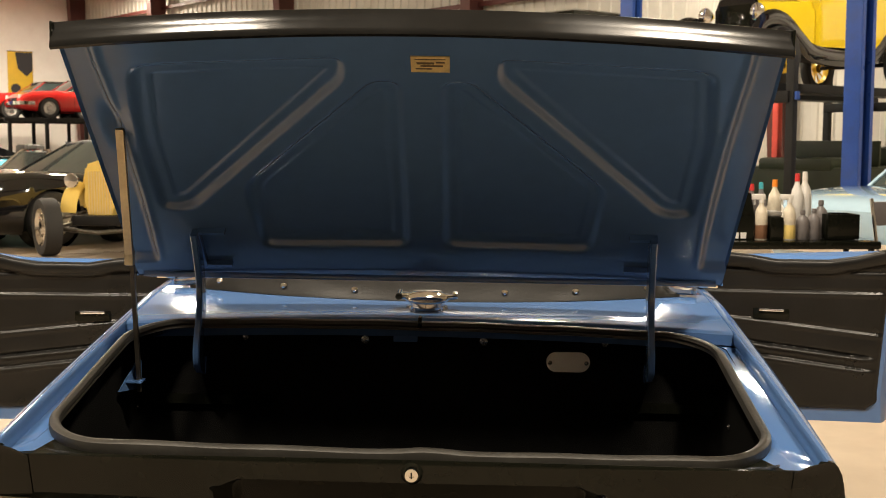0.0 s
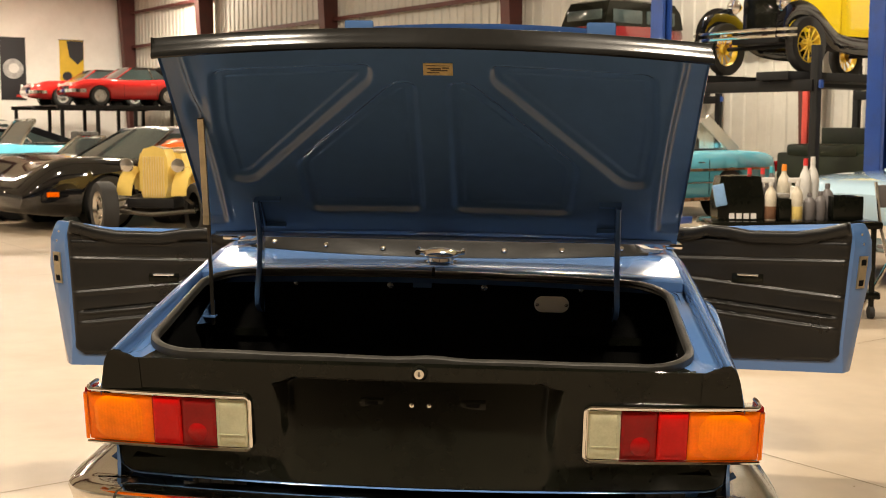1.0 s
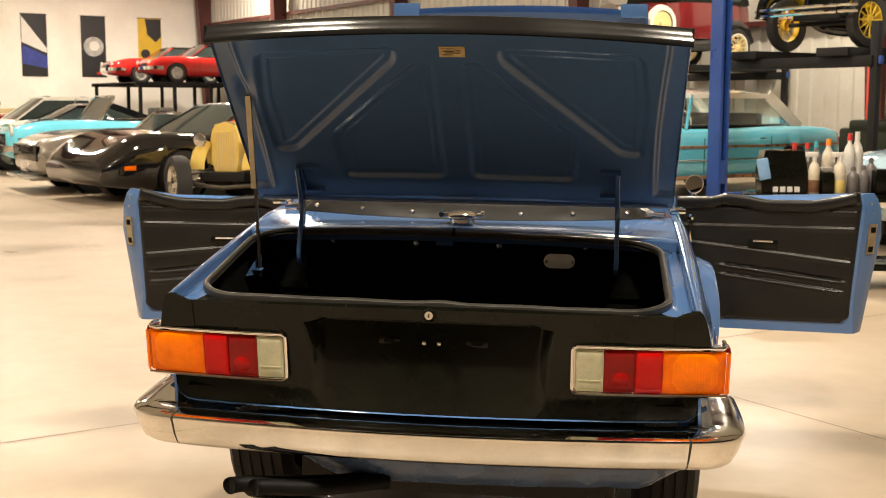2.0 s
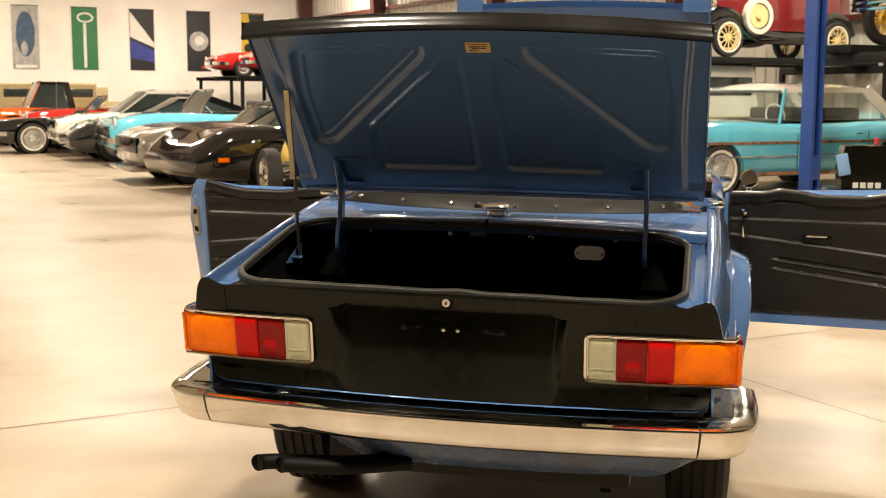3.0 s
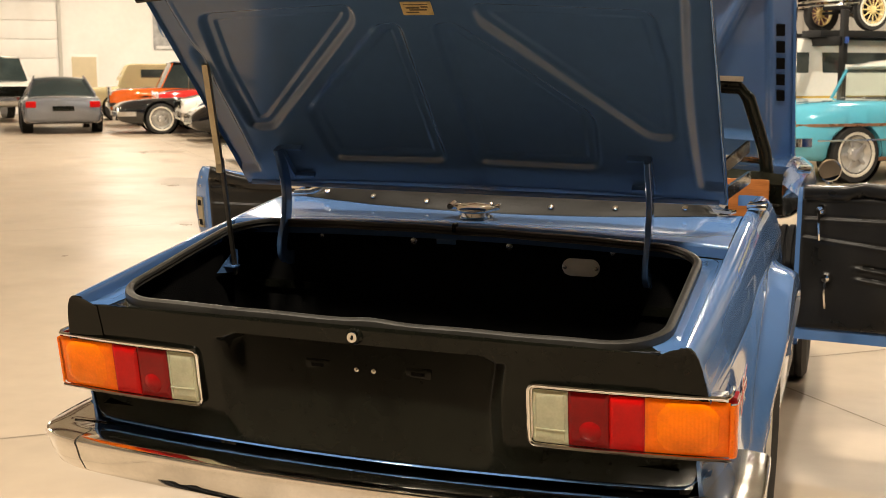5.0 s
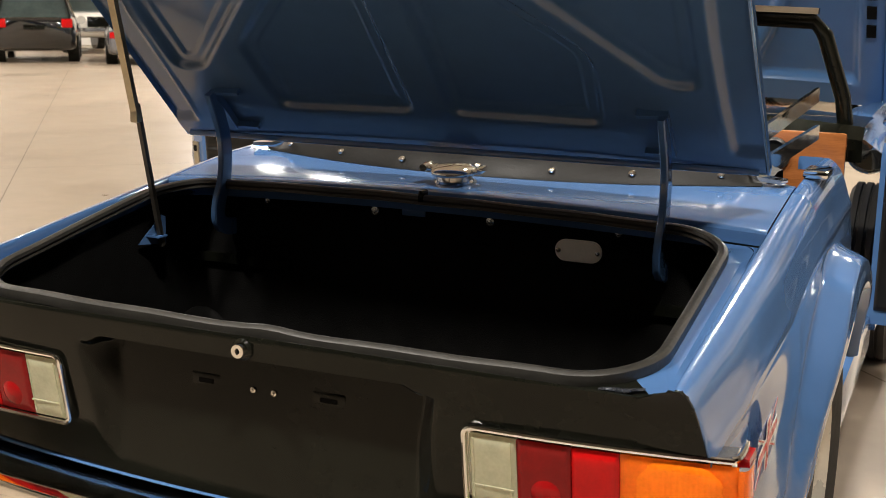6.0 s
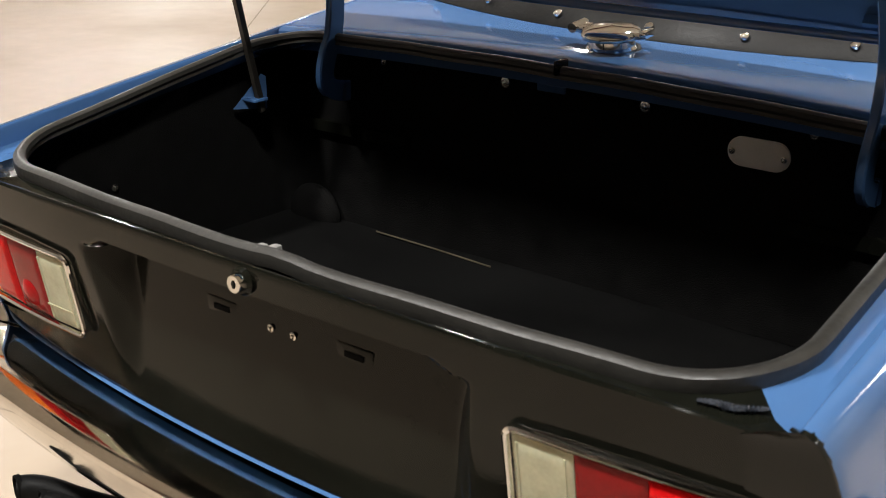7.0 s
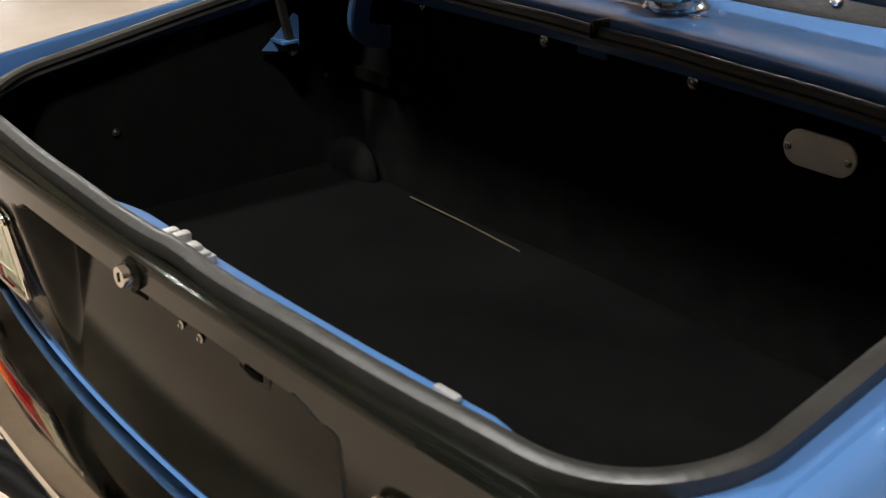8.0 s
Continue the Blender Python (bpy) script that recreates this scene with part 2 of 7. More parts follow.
# ---------------------------------------------------------------- the hall
U0, U1, V0, V1, TOP = -16.0, 40.0, -24.0, 15.2, 6.9
floor = thing("floor", "sealed tan concrete floor with saw-cut joints and scuffs", "floor", kind="structure")
bm = B()
c4 = [hallv(U0, V0), hallv(U0, V1), hallv(U1, V1), hallv(U1, V0)]
loft(bm, [[p + Vector((0, 0, dz)) for p in c4] for dz in (-0.3, 0.0)], True, True)
part("slab", bm, FLOOR, floor)
for k in (-6, -4, 0, 1, 2, 3, 4):
    bm = B()
    v = -0.86 + 3.3 * k
    loft(bm, [[hallv(U0 + 0.1, v - 0.004, 0.0015), hallv(U0 + 0.1, v + 0.004, 0.0015)], [hallv(U1 - 0.1, v - 0.004, 0.0015), hallv(U1 - 0.1, v + 0.004, 0.0015)]], False, False)
    part("joint", bm, JOINT, floor)
for k in range(-2, 6):
    bm = B()
    u = 2.3 + 6.1 * k
    loft(bm, [[hallv(u - 0.004, V0 + 0.1, 0.0018), hallv(u + 0.004, V0 + 0.1, 0.0018)], [hallv(u - 0.004, V1 - 0.1, 0.0018), hallv(u + 0.004, V1 - 0.1, 0.0018)]], False, False)
    part("joint", bm, JOINT, floor)


def hall_box(bm, u0, u1, v0, v1, z0, z1):
    c = [hallv(u0, v0), hallv(u0, v1), hallv(u1, v1), hallv(u1, v0)]
    loft(bm, [[p + Vector((0, 0, z)) for p in c] for z in (z0, z1)], True, True)
    return bm


def corrugated(bm, u0, u1, v, out, z0, z1, pitch=0.3):
    """Ribbed sheet along u, its ribs standing out towards out."""
    rows = []
    k = int((u1 - u0) / pitch)
    for i in range(k):
        for du, d in ((0.0, 0.0), (0.52, 0.0), (0.60, 0.028), (0.9, 0.028), (0.98, 0.0)):
            rows.append([hallv(u0 + (i + du) * pitch, v + out * d, z) for z in (z0, z1)])
    loft(bm, rows, False, False)
    return bm


end_wall = thing("wall_end", "cream painted end wall hung with tall banners", "wall", kind="structure")
part("wall_panel", hall_box(B(), U1, U1 + 0.2, V0, V1 + 0.2, 0, TOP), WALL, end_wall)
side_wall = thing("wall_lifts", "off-white ribbed metal wall behind the car lifts", "wall", kind="structure")
part("wall_panel", hall_box(B(), U0, U1, V1 + 0.03, V1 + 0.2, 0, TOP), LINERWALL, side_wall)
part("ribbed_sheet", corrugated(B(), U0, U1 - 0.05, V1, -1, 0.02, TOP - 0.1), LINERWALL, side_wall, sharp=20)
left_wall = thing("wall_aisle", "plain cream wall closing the hall", "wall", kind="structure")
part("wall_panel", hall_box(B(), U0, U1, V0 - 0.2, V0, 0, TOP), WALL, left_wall)
# unseen wall, coloured dark so less light bounces onto tail and lid
back_wall = thing("wall_back", "unseen dark brown wall, added behind to cut bounced light", "wall", kind="structure")
part("wall_panel", hall_box(B(), U0 - 0.2, U0, V0 - 0.2, V1 + 0.2, 0, TOP), BACKWALL, back_wall)
ceiling = thing("ceiling", "pale insulated metal roof lining", "ceiling", kind="structure")
part("roof_lining", hall_box(B(), U0 - 0.2, U1 + 0.2, V0 - 0.2, V1 + 0.2, TOP, TOP + 0.2), CEIL, ceiling)

for i, u in enumerate((39.5, 33.0, 25.4, 17.8, 10.2, 2.6, -5.0, -12.6)):
    col = thing("steel_column", "oxide-red tapered steel frame column against the wall", "column", group="steel frame columns", kind="structure")
    bm = B()
    # web and two flanges, wider towards the eaves
    prof = lambda z: 0.28 + 0.42 * z / TOP
    loft(bm, [[hallv(u - 0.006, V1 - 0.05, z), hallv(u + 0.006, V1 - 0.05, z), hallv(u + 0.006, V1 - prof(z), z), hallv(u - 0.006, V1 - prof(z), z)] for z in (0, TOP)], True, True)
    part("web", bm, MAROON, col)
    bm = B()
    loft(bm, [[hallv(u - 0.15, V1 - prof(z), z), hallv(u + 0.15, V1 - prof(z), z), hallv(u + 0.15, V1 - prof(z) - 0.016, z), hallv(u - 0.15, V1 - prof(z) - 0.016, z)] for z in (0, TOP)], True, True)
    part("flange", bm, MAROON, col)
    part("base_plate", hall_box(B(), u - 0.2, u + 0.2, V1 - 0.42, V1 - 0.04, 0.0, 0.025), MAROON, col)
    if i:
        raf = thing("roof_beam", "oxide-red steel roof beam across the hall", "beam", group="roof beams", kind="structure")
        bm = B()
        hall_box(bm, u - 0.008, u + 0.008, V0, V1 - 0.1, TOP - 0.62, TOP - 0.01)
        hall_box(bm, u - 0.13, u + 0.13, V0, V1 - 0.1, TOP - 0.64, TOP - 0.62)
        part("beam", bm, MAROON, raf)
for z in (2.75, 4.15, 5.35):
    g = thing("wall_girt", "oxide-red horizontal wall rail", "rail", group="wall rails", kind="structure")
    bm = B()
    hall_box(bm, U0, U1, V1 - 0.2, V1 - 0.035, z, z + 0.012)
    hall_box(bm, U0, U1, V1 - 0.2, V1 - 0.188, z - 0.09, z - 0.001)
    part("rail", bm, MAROON, g)

for lu, lv in LAMPS:
    lamp = thing("high_bay_lamp", "assumed high bay lamp, white enamel, hanging out of view", "lamp", pose(*hallv(lu, lv, LAMP_Z)), "high bay lamps")
    bm = B()
    revolve(bm, [(0.0001, 0.30), (0.09, 0.26), (0.11, 0.10), (0.30, -0.20), (0.31, -0.205), (0.29, -0.19), (0.10, 0.08), (0.0001, 0.09)], Matrix())
    part("shade", bm, SHADE, lamp)
    part("rod", cyl(B(), (0, 0, 0.28), (0, 0, TOP - LAMP_Z), 0.012, seg=8), LIFTBLACK, lamp)
# ---------------------------------------------------------------- the blue sports car
car = thing("sports_car", "blue two-seat sports car, open boot, bonnet and doors, black tail panel", "car", SWAY @ pose(0, 0, 0.06))
WY, WZ = 1.04, 0.31          # rear axle
ARCH = 0.395
TAIL_END = 0.026             # rear end of the wings
LEAN = 0.16                  # backward slope of the tail
EDGE = ((0.0, 0.771), (0.06, 0.780), (0.35, 0.817), (0.677, 0.857), (0.80, 0.872), (0.95, 0.889), (1.25, 0.906), (1.41, 0.905))
SIDE = ((0.0, 0.675), (0.25, 0.692), (0.55, 0.702), (1.41, 0.704))
XI = 0.620


def tail_bow(x, z):
    """Tail surface: nearly straight across at its top edge, bowed at its foot."""
    return 0.018 + lerp(0.15, 0.046, min(1.1, max(0.0, (z - 0.49) / 0.267))) * x * x + (0.745 - z) * LEAN


def edge_z(y):
    return interp(y, EDGE)


def fender_ring(y, s):
    """Cross-section of a rear wing from the boot gutter over the crown down to the sill."""
    ze, w = edge_z(y), interp(y, SIDE)
    k = (w - XI - 0.012) / 0.052
    pts = [(XI, ze - 0.030), (XI, ze - 0.004), (XI + 0.003, ze), (XI + 0.012 * k, ze - 0.001), (XI + 0.021 * k, ze - 0.008), (XI + 0.030 * k, ze - 0.022),
           (XI + 0.037 * k, ze - 0.042), (XI + 0.043 * k, ze - 0.066), (XI + 0.048 * k, ze - 0.088), (XI + 0.0525 * k, ze - 0.100), (XI + 0.051 * k, ze - 0.112)]
    zt = ze - 0.112
    low = 0.30 + 0.13 * (1 - sstep(0.05, 0.45, y))
    dy = abs(y - WY)
    if dy < ARCH:
        low = max(low, WZ + math.sqrt(ARCH * ARCH - dy * dy))
    n = 36
    for i in range(1, n + 1):
        t = i / n
        z = lerp(zt, low, t)
        x = w - 0.09 * max(0.0, (0.46 - z)) / 0.16 * (1 if y < 0.5 else 0.3) - 0.006 * math.sin(math.pi * min(1, t * 1.2))
        x -= 0.030 * (1 - sstep(0.54, 0.67, z)) * (1 - sstep(0.05, 0.40, y))
        x = lerp(XI + 0.051 * k, x, sstep(0, 0.3, t))
        d = math.hypot(y - WY, z - WZ) - ARCH
        if z > WZ - 0.02:
            x += (0.030 + 0.026 * sstep(0.45, 0.68, z)) * (1 - sstep(0.040, 0.074, d))
        pts.append((x, z))
    x, z = pts[-1]
    pts += [(x - 0.012, z - 0.006), (x - 0.07, z - 0.002)]
    return [Vector((s * x, max(y, tail_bow(x, z) - 0.003), z)) for x, z in pts]


for s in (-1, 1):
    bm = B()
    ys = [TAIL_END] + [0.045 + 0.01 * i for i in range(137)]
    loft(bm, [fender_ring(y, s) for y in ys], False, False)
    wing = part("rear_wing", bm, BLUE, car, "glossy blue rear wing with flared wheel arch")
    bm = B()
    box(bm, (s * 0.50, WY, 0.70), (0.36, 0.72, 0.02))
    box(bm, (s * 0.36, WY, 0.29), (0.03, 0.80, 0.40))
    part("wheel_house", bm, SATIN, car)
    # end post at the door opening
    bm = B()
    r = fender_ring(1.405, s)
    loft(bm, [r, [p + Vector((-s * 0.05, 0.004, 0)) for p in r]], False, False)
    part("door_post", bm, BLUE, car)
    part("chrome_cap", box(B(), (s * 0.645, 1.14, 0.906), (0.05, 0.10, 0.016), 0.006), CHROME, car)
    part("striker", box(B(), (s * 0.655, 1.414, 0.62), (0.04, 0.012, 0.05), 0.004), CHROME, car)


def deck_z(x, y):
    return edge_z(y) + (0.017 - 0.014 * sstep(0.72, 0.90, y)) * (1 - (x / XI) ** 2)


# deck between boot and cockpit, with its turned-down front lip of the boot opening
bm = B()
rows = []
for i in range(41):
    x = lerp(-XI, XI, i / 40)
    row = [Vector((x, 0.684, deck_z(x, 0.684) - 0.026)), Vector((x, 0.685, deck_z(x, 0.685) - 0.005)), Vector((x, 0.689, deck_z(x, 0.689) - 0.001))]
    row += [Vector((x, y, deck_z(x, y))) for y in (0.70, 0.73, 0.77, 0.81, 0.86, 0.91, 0.96, 1.01)]
    row += [Vector((x, 1.02, deck_z(x, 1.0) - 0.02))]
    rows.append(row)
loft(bm, rows, False, False)
part("rear_deck", bm, BLUE, car, "glossy blue deck ahead of the boot")


# opening of the boot
def seal_z(x, y):
    return 0.772 + (y - 0.08) * 0.172 - 0.036 * x * x - 0.008 * x


def rounded(hx, y0, y1, r0, r1, n=14):
    """Rounded rectangle in plan, from the rear middle round to the right."""
    pts = []
    for k in range(16):
        pts.append((lerp(0, hx - r0, k / 16), y0))
    for k in range(n + 1):
        a = -math.pi / 2 + math.pi / 2 * k / n
        pts.append((hx - r0 + r0 * math.cos(a), y0 + r0 + r0 * math.sin(a)))
    for k in range(1, 16):
        pts.append((hx, lerp(y0 + r0, y1 - r1, k / 16)))
    for k in range(n + 1):
        a = math.pi / 2 * k / n
        pts.append((hx - r1 + r1 * math.cos(a), y1 - r1 + r1 * math.sin(a)))
    for k in range(1, 17):
        pts.append((lerp(hx - r1, 0, k / 16), y1))
    half = pts
    return half + [(-x, y) for x, y in reversed(half[1:-1])]


bow = lambda pts, y0, y1, k: [(x, y + k * x * x * max(0.0, 1 - (y - y0) / (y1 - y0))) for x, y in pts]
ring_in = [(x - 0.009, y) for x, y in bow(rounded(0.578, 0.055, 0.660, 0.115, 0.110), 0.055, 0.660, 0.115)]
ring_out = bow(rounded(XI, 0.021, 0.686, 0.006, 0.006), 0.021, 0.3, 0.045)


def gutter_out_z(x, y):
    if y < 0.046:
        return 0.7635 - 0.008 * (x / XI) ** 2
    return deck_z(x, y) - 0.030 if y > 0.6 else edge_z(y) - 0.030


def gutter(front):
    bm = B()
    n = len(ring_in)
    for i in range(n):
        j = (i + 1) % n
        mid = (ring_in[i][1] + ring_in[j][1]) / 2
        if (mid > 0.135) != front:
            continue
        q = []
        for k in (i, j):
            xi, yi = ring_in[k]
            xo, yo = ring_out[k]
            a = Vector((xi, yi, seal_z(xi, yi) - 0.015))
            b = Vector((xo, yo, gutter_out_z(xo, yo)))
            c = a.lerp(b, 0.45) - Vector((0, 0, 0.011))
            q.append((a, c, b))
        for h in (0, 1):
            vs = [bm.verts.new(p) for p in (q[0][h], q[0][h + 1], q[1][h + 1], q[1][h])]
            bm.faces.new(vs)
    bmesh.ops.remove_doubles(bm, verts=bm.verts, dist=1e-5)
    return bm


part("gutter", gutter(True), BLUE, car, "blue rain gutter round the boot opening")
part("rear_gutter", gutter(False), SATIN, car, "satin black rain gutter behind the boot")

wob = lambda x, y: 0.0035 * math.exp(-((x - 0.03) / 0.035) ** 2) * (1 if y < 0.3 else 0) + 0.0006 * math.sin(31 * x + 17 * y)
pts = [(x, y, seal_z(x, y) - 0.006 + wob(x, y)) for x, y in ring_in]
prof = [(0.009, -0.012), (0.011, -0.004), (0.010, 0.004), (0.005, 0.0085), (-0.001, 0.009), (-0.006, 0.006), (-0.0075, 0.0), (-0.005, -0.004), (-0.0065, -0.009), (0.0, -0.011)]
part("boot_seal", sweep(B(), pts, prof, True), RUBBER, car, "grey-black rubber weather seal round the boot opening")
# butt joint of the seal
part("seal_joint", box(B(), (-0.014, 0.662, 0.872), (0.008, 0.03, 0.022), 0.003), SATIN, car)

# inside of the boot
wall_pts = rounded(0.604, 0.105, 0.690, 0.03, 0.03, 6)
bm = B()
rows = [[Vector((x, y, seal_z(min(0.57, max(-0.57, x)), y) - (0.062 if y < 0.2 else 0.03))), Vector((x * 0.995, y, 0.66)), Vector((x * 0.99, y, 0.53))] for x, y in wall_pts]
rows.append(rows[0])
loft(bm, rows, False, False)
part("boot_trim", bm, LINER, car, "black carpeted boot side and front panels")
bm = B()
patch(bm, lambda a, b: Vector((lerp(-0.61, 0.61, a), lerp(0.09, 0.70, b), 0.531 + 0.002 * math.sin(9 * a + 4 * b))), 16, 10)
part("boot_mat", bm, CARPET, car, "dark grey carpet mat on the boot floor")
bm = B()
rows = []
for i in range(57):
    x = lerp(-0.52, 0.52, i / 56)
    y0 = 0.055 + 0.115 * x * x + 0.004
    z = seal_z(x, y0)
    w = 0.004 + 0.034 * sstep(-0.26, -0.10, x) * (1 - sstep(0.38, 0.50, x))
    rows.append([Vector((x, y0, z - 0.024)), Vector((x, y0 + 0.5 * w, z - 0.0245)), Vector((x, y0 + w, z - 0.025)), Vector((x, y0 + w + 0.004, z - 0.029)), Vector((x, y0 + w + 0.005, z - 0.036)), Vector((x, max(0.108, y0 + w), z - 0.066))])
loft(bm, rows, False, False)
part("inner_flange", bm, BLUE, car, "blue painted inner edge of the tail")
part("mat_edge", sweep(B(), [(-0.384, 0.672, 0.5345), (-0.25, 0.668, 0.5345), (-0.13, 0.66, 0.5345)], [(-0.001, -0.001), (0.001, -0.001), (0.001, 0.0012), (-0.001, 0.0012)]), STEEL, car)
# rounded swelling of the trim over the wheel house
bm = B()
loft(bm, [[Vector((-0.535 + 0.060 * math.sin(b) * math.cos(a), 0.678 + 0.022 * math.sin(b) * math.sin(a), 0.535 + 0.055 * math.cos(b))) for a in (2 * math.pi * k / 20 for k in range(20))] for b in (math.pi * q / 12 + 0.01 for q in range(12))], True, False)
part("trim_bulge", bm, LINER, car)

def screw(c, axis, parent, r=0.0075, name="screw"):
    bm = B()
    m = Matrix.Translation(c) @ Vector(axis).to_track_quat("Z", "Y").to_matrix().to_4x4()
    revolve(bm, [(r, 0.0), (r, 0.0015), (r * 0.72, 0.002), (r * 0.66, 0.0012), (r * 0.42, 0.0014), (r * 0.36, 0.0042), (0.0001, 0.0046)], m, 14)
    return part(name, bm, SCREW, parent)


for x in (-0.373, -0.127, 0.115, 0.362):
    screw((x, 0.6845, 0.830), (0, -1, 0), car, 0.0085 if abs(x) < 0.2 else 0.006)
for c, ax in (((-0.596, 0.672, 0.682), (1, 0, 0)), ((0.600, 0.60, 0.685), (-1, 0, 0)), ((-0.600, 0.30, 0.66), (1, 0, 0))):
    screw(c, ax, car, 0.006)
part("pull_tab", box(B(), (-0.045, 0.687, 0.834), (0.05, 0.006, 0.016), 0.003), BLUE, car)

bm = B()
hw, hh = 0.024, 0.0205
outline = [(hw + hh * math.cos(a), hh * math.sin(a)) for a in (math.pi * (k / 12 - 0.5) for k in range(13))]
outline += [(-x, -z) for x, z in outline]
loft(bm, [[Vector((0.288 + x * k, y, 0.791 + z * k)) for x, z in outline] for y, k in ((0.689, 1.0), (0.6855, 1.0), (0.6845, 0.95))], True, True)
plate = part("access_cover", bm, WHITEPLATE, car, "white oval cover plate on the boot's front panel")
for dx in (-0.037, 0.037):
    screw((0.288 + dx, 0.6845, 0.790), (0, -1, 0), plate, 0.0045)

LATCHGREY = mat("dull_zinc_latch", (0.45, 0.44, 0.42), 0.4, 0.5, var=0.25, scale=60)
# latch on the inner edge, and a clip further along
bm = B()
box(bm, (0.000, 0.078, 0.749), (0.074, 0.022, 0.008), 0.002)
for x, h, w in ((-0.028, 0.012, 0.012), (-0.006, 0.016, 0.012), (0.012, 0.010, 0.016), (0.030, 0.008, 0.010)):
    box(bm, (x, 0.077, 0.749 + h / 2), (w, 0.016, h), 0.003)
part("latch", bm, LATCHGREY, car, "bare metal boot latch")
part("clip", box(B(), (0.345, 0.104, 0.742), (0.028, 0.008, 0.006), 0.003), LATCHGREY, car)


# lumpy sealer at the rear corners of the gutter
SEALER = mat("grey_seam_sealer", (0.03, 0.033, 0.040), 0.14, var=0.8, scale=60, bump=0.5, bscale=120)
for s in (-1, 1):
    bm = B()
    seam = smooth([Vector((s * x, y, z)) for x, y, z in ((0.514, 0.074, 0.7465), (0.530, 0.081, 0.7460), (0.543, 0.080, 0.7455), (0.557, 0.088, 0.7460), (0.570, 0.094, 0.7480))], 3)
    rings = []
    for k, p in enumerate(seam):
        r = 0.0016 + 0.0026 * abs(math.sin(1.7 * k + s)) * math.sin(math.pi * (k + 0.5) / len(seam))
        rings.append([p + Vector((0, r * 1.5 * math.cos(a), r * math.sin(a))) for a in (2 * math.pi * q / 8 for q in range(8))])
    loft(bm, rings, True, True)
    part("sealer", bm, SEALER, car)


# tail panel
def tail_xmax(z):
    return interp(z, ((0.49, 0.634), (0.566, 0.646), (0.62, 0.658), (0.666, 0.662), (0.69, 0.660), (0.712, 0.655), (0.736, 0.650), (0.756, 0.644), (0.765, 0.640)))


def tail_y(x, z):
    y = tail_bow(x, z)
    d = 0.272 + 0.010 * sstep(0.62, 0.72, z) - abs(x)
    corner = 0.012 * (1 - sstep(0.0, 0.035, d))
    return y + 0.056 * sstep(-0.022, 0.018, d) * sstep(-0.004, 0.006, 0.724 - corner - z) * min(1.0, max(0.0, (z - 0.492) / 0.228))


bm = B()
zs = [0.490 + (0.757 - 0.490) * i / 84 for i in range(85)]
rows = [[Vector((u * tail_xmax(z), tail_y(u * tail_xmax(z), z), z)) for u in (lerp(-1, 1, k / 220) for k in range(221))] for z in zs]
top = rows[-1]
rows.append([Vector((p.x, p.y + 0.002, 0.7645 - 0.008 * (p.x / XI) ** 2)) for p in top])
rows.append([Vector((p.x, p.y + 0.006, 0.7640 - 0.008 * (p.x / XI) ** 2)) for p in top])
loft(bm, rows, False, False)
panel = part("tail_panel", bm, SATIN, car, "satin black tail panel with a recess for the plate")
for s in (-1, 1):
    bm = B()
    r = fender_ring(TAIL_END, s)[1:9]
    loft(bm, [[Vector((p.x * 0.985, tail_y(p.x, p.z) + 0.004, p.z - 0.002)) for p in r], [p + Vector((0, -0.003, 0)) for p in r], [p + Vector((s * 0.0006, 0.010, 0.0010)) for p in r]], False, False)
    part("tail_edge", bm, SATIN, car)
    # black end cap closing the wing behind the gutter's corner
    bm = B()
    r = fender_ring(TAIL_END, s)[1:9]
    loft(bm, [[p + Vector((0, -0.0035, 0)) for p in r], [Vector((lerp(p.x, s * 0.575, 0.5), tail_y(lerp(p.x, s * 0.575, 0.5), p.z) - 0.004, min(p.z, 0.768))) for p in r], [Vector((s * 0.575, tail_y(0.575, p.z) - 0.002, min(p.z, 0.757))) for p in r]], False, False)
    part("corner_cap", bm, SATIN, car)
# blue lip under the panel
bm = B()
rows = []
for k in range(61):
    x = lerp(-0.665, 0.665, k / 60)
    y = 0.018 + 0.15 * x * x + 0.040
    up = 0.03 * sstep(0.61, 0.665, abs(x))
    rows.append([Vector((x, y + 0.03, 0.4925 + up)), Vector((x, y - 0.001, 0.4925 + up)), Vector((x, y - 0.0030, 0.4920 + up)), Vector((x, y - 0.0042, 0.4905 + up)), Vector((x, y - 0.0030, 0.4890 + up)), Vector((x, y + 0.001, 0.4875 + up)), Vector((x, y + 0.006, 0.4880 + up))])
loft(bm, rows, False, False)
part("tail_lip", bm, BLUE, car)
# lower valance, in a darker, greyer blue that holds shade and floor reflection
VALANCE = mat("shaded_grey_blue_paint", (0.050, 0.085, 0.170), 0.28, var=0.3, scale=9, dirt=(0.07, 0.065, 0.055), dirt_scale=6, dirt_amount=0.6, rvar=0.08)
bm = B()
rows = []
for k in range(61):
    x = lerp(-0.64, 0.64, k / 60)
    bot = 0.293 + 0.055 * sstep(0.50, 0.64, x) + 0.085 * sstep(0.20, 0.44, -x)
    y = 0.07 + 0.15 * x * x
    rows.append([Vector((x, y + 0.03, 0.462)), Vector((x, y + 0.005, 0.42)), Vector((x, y + 0.02, lerp(0.42, bot, 0.5))), Vector((x, y + 0.055, bot + 0.012)), Vector((x, y + 0.08, bot)), Vector((x, y + 0.14, bot + 0.02))])
loft(bm, rows, False, False)
part("lower_valance", bm, VALANCE, car, "blue valance below the bumper, shade and floor reflection in its colour")
# plain dark boxes, added to fill the shadow under the car
bm = B()
box(bm, (0.06, 0.55, 0.36), (0.80, 0.80, 0.20), 0.03)
box(bm, (0, 1.5, 0.22), (1.25, 1.2, 0.08), 0.02)
part("underbody", bm, SATIN, car)

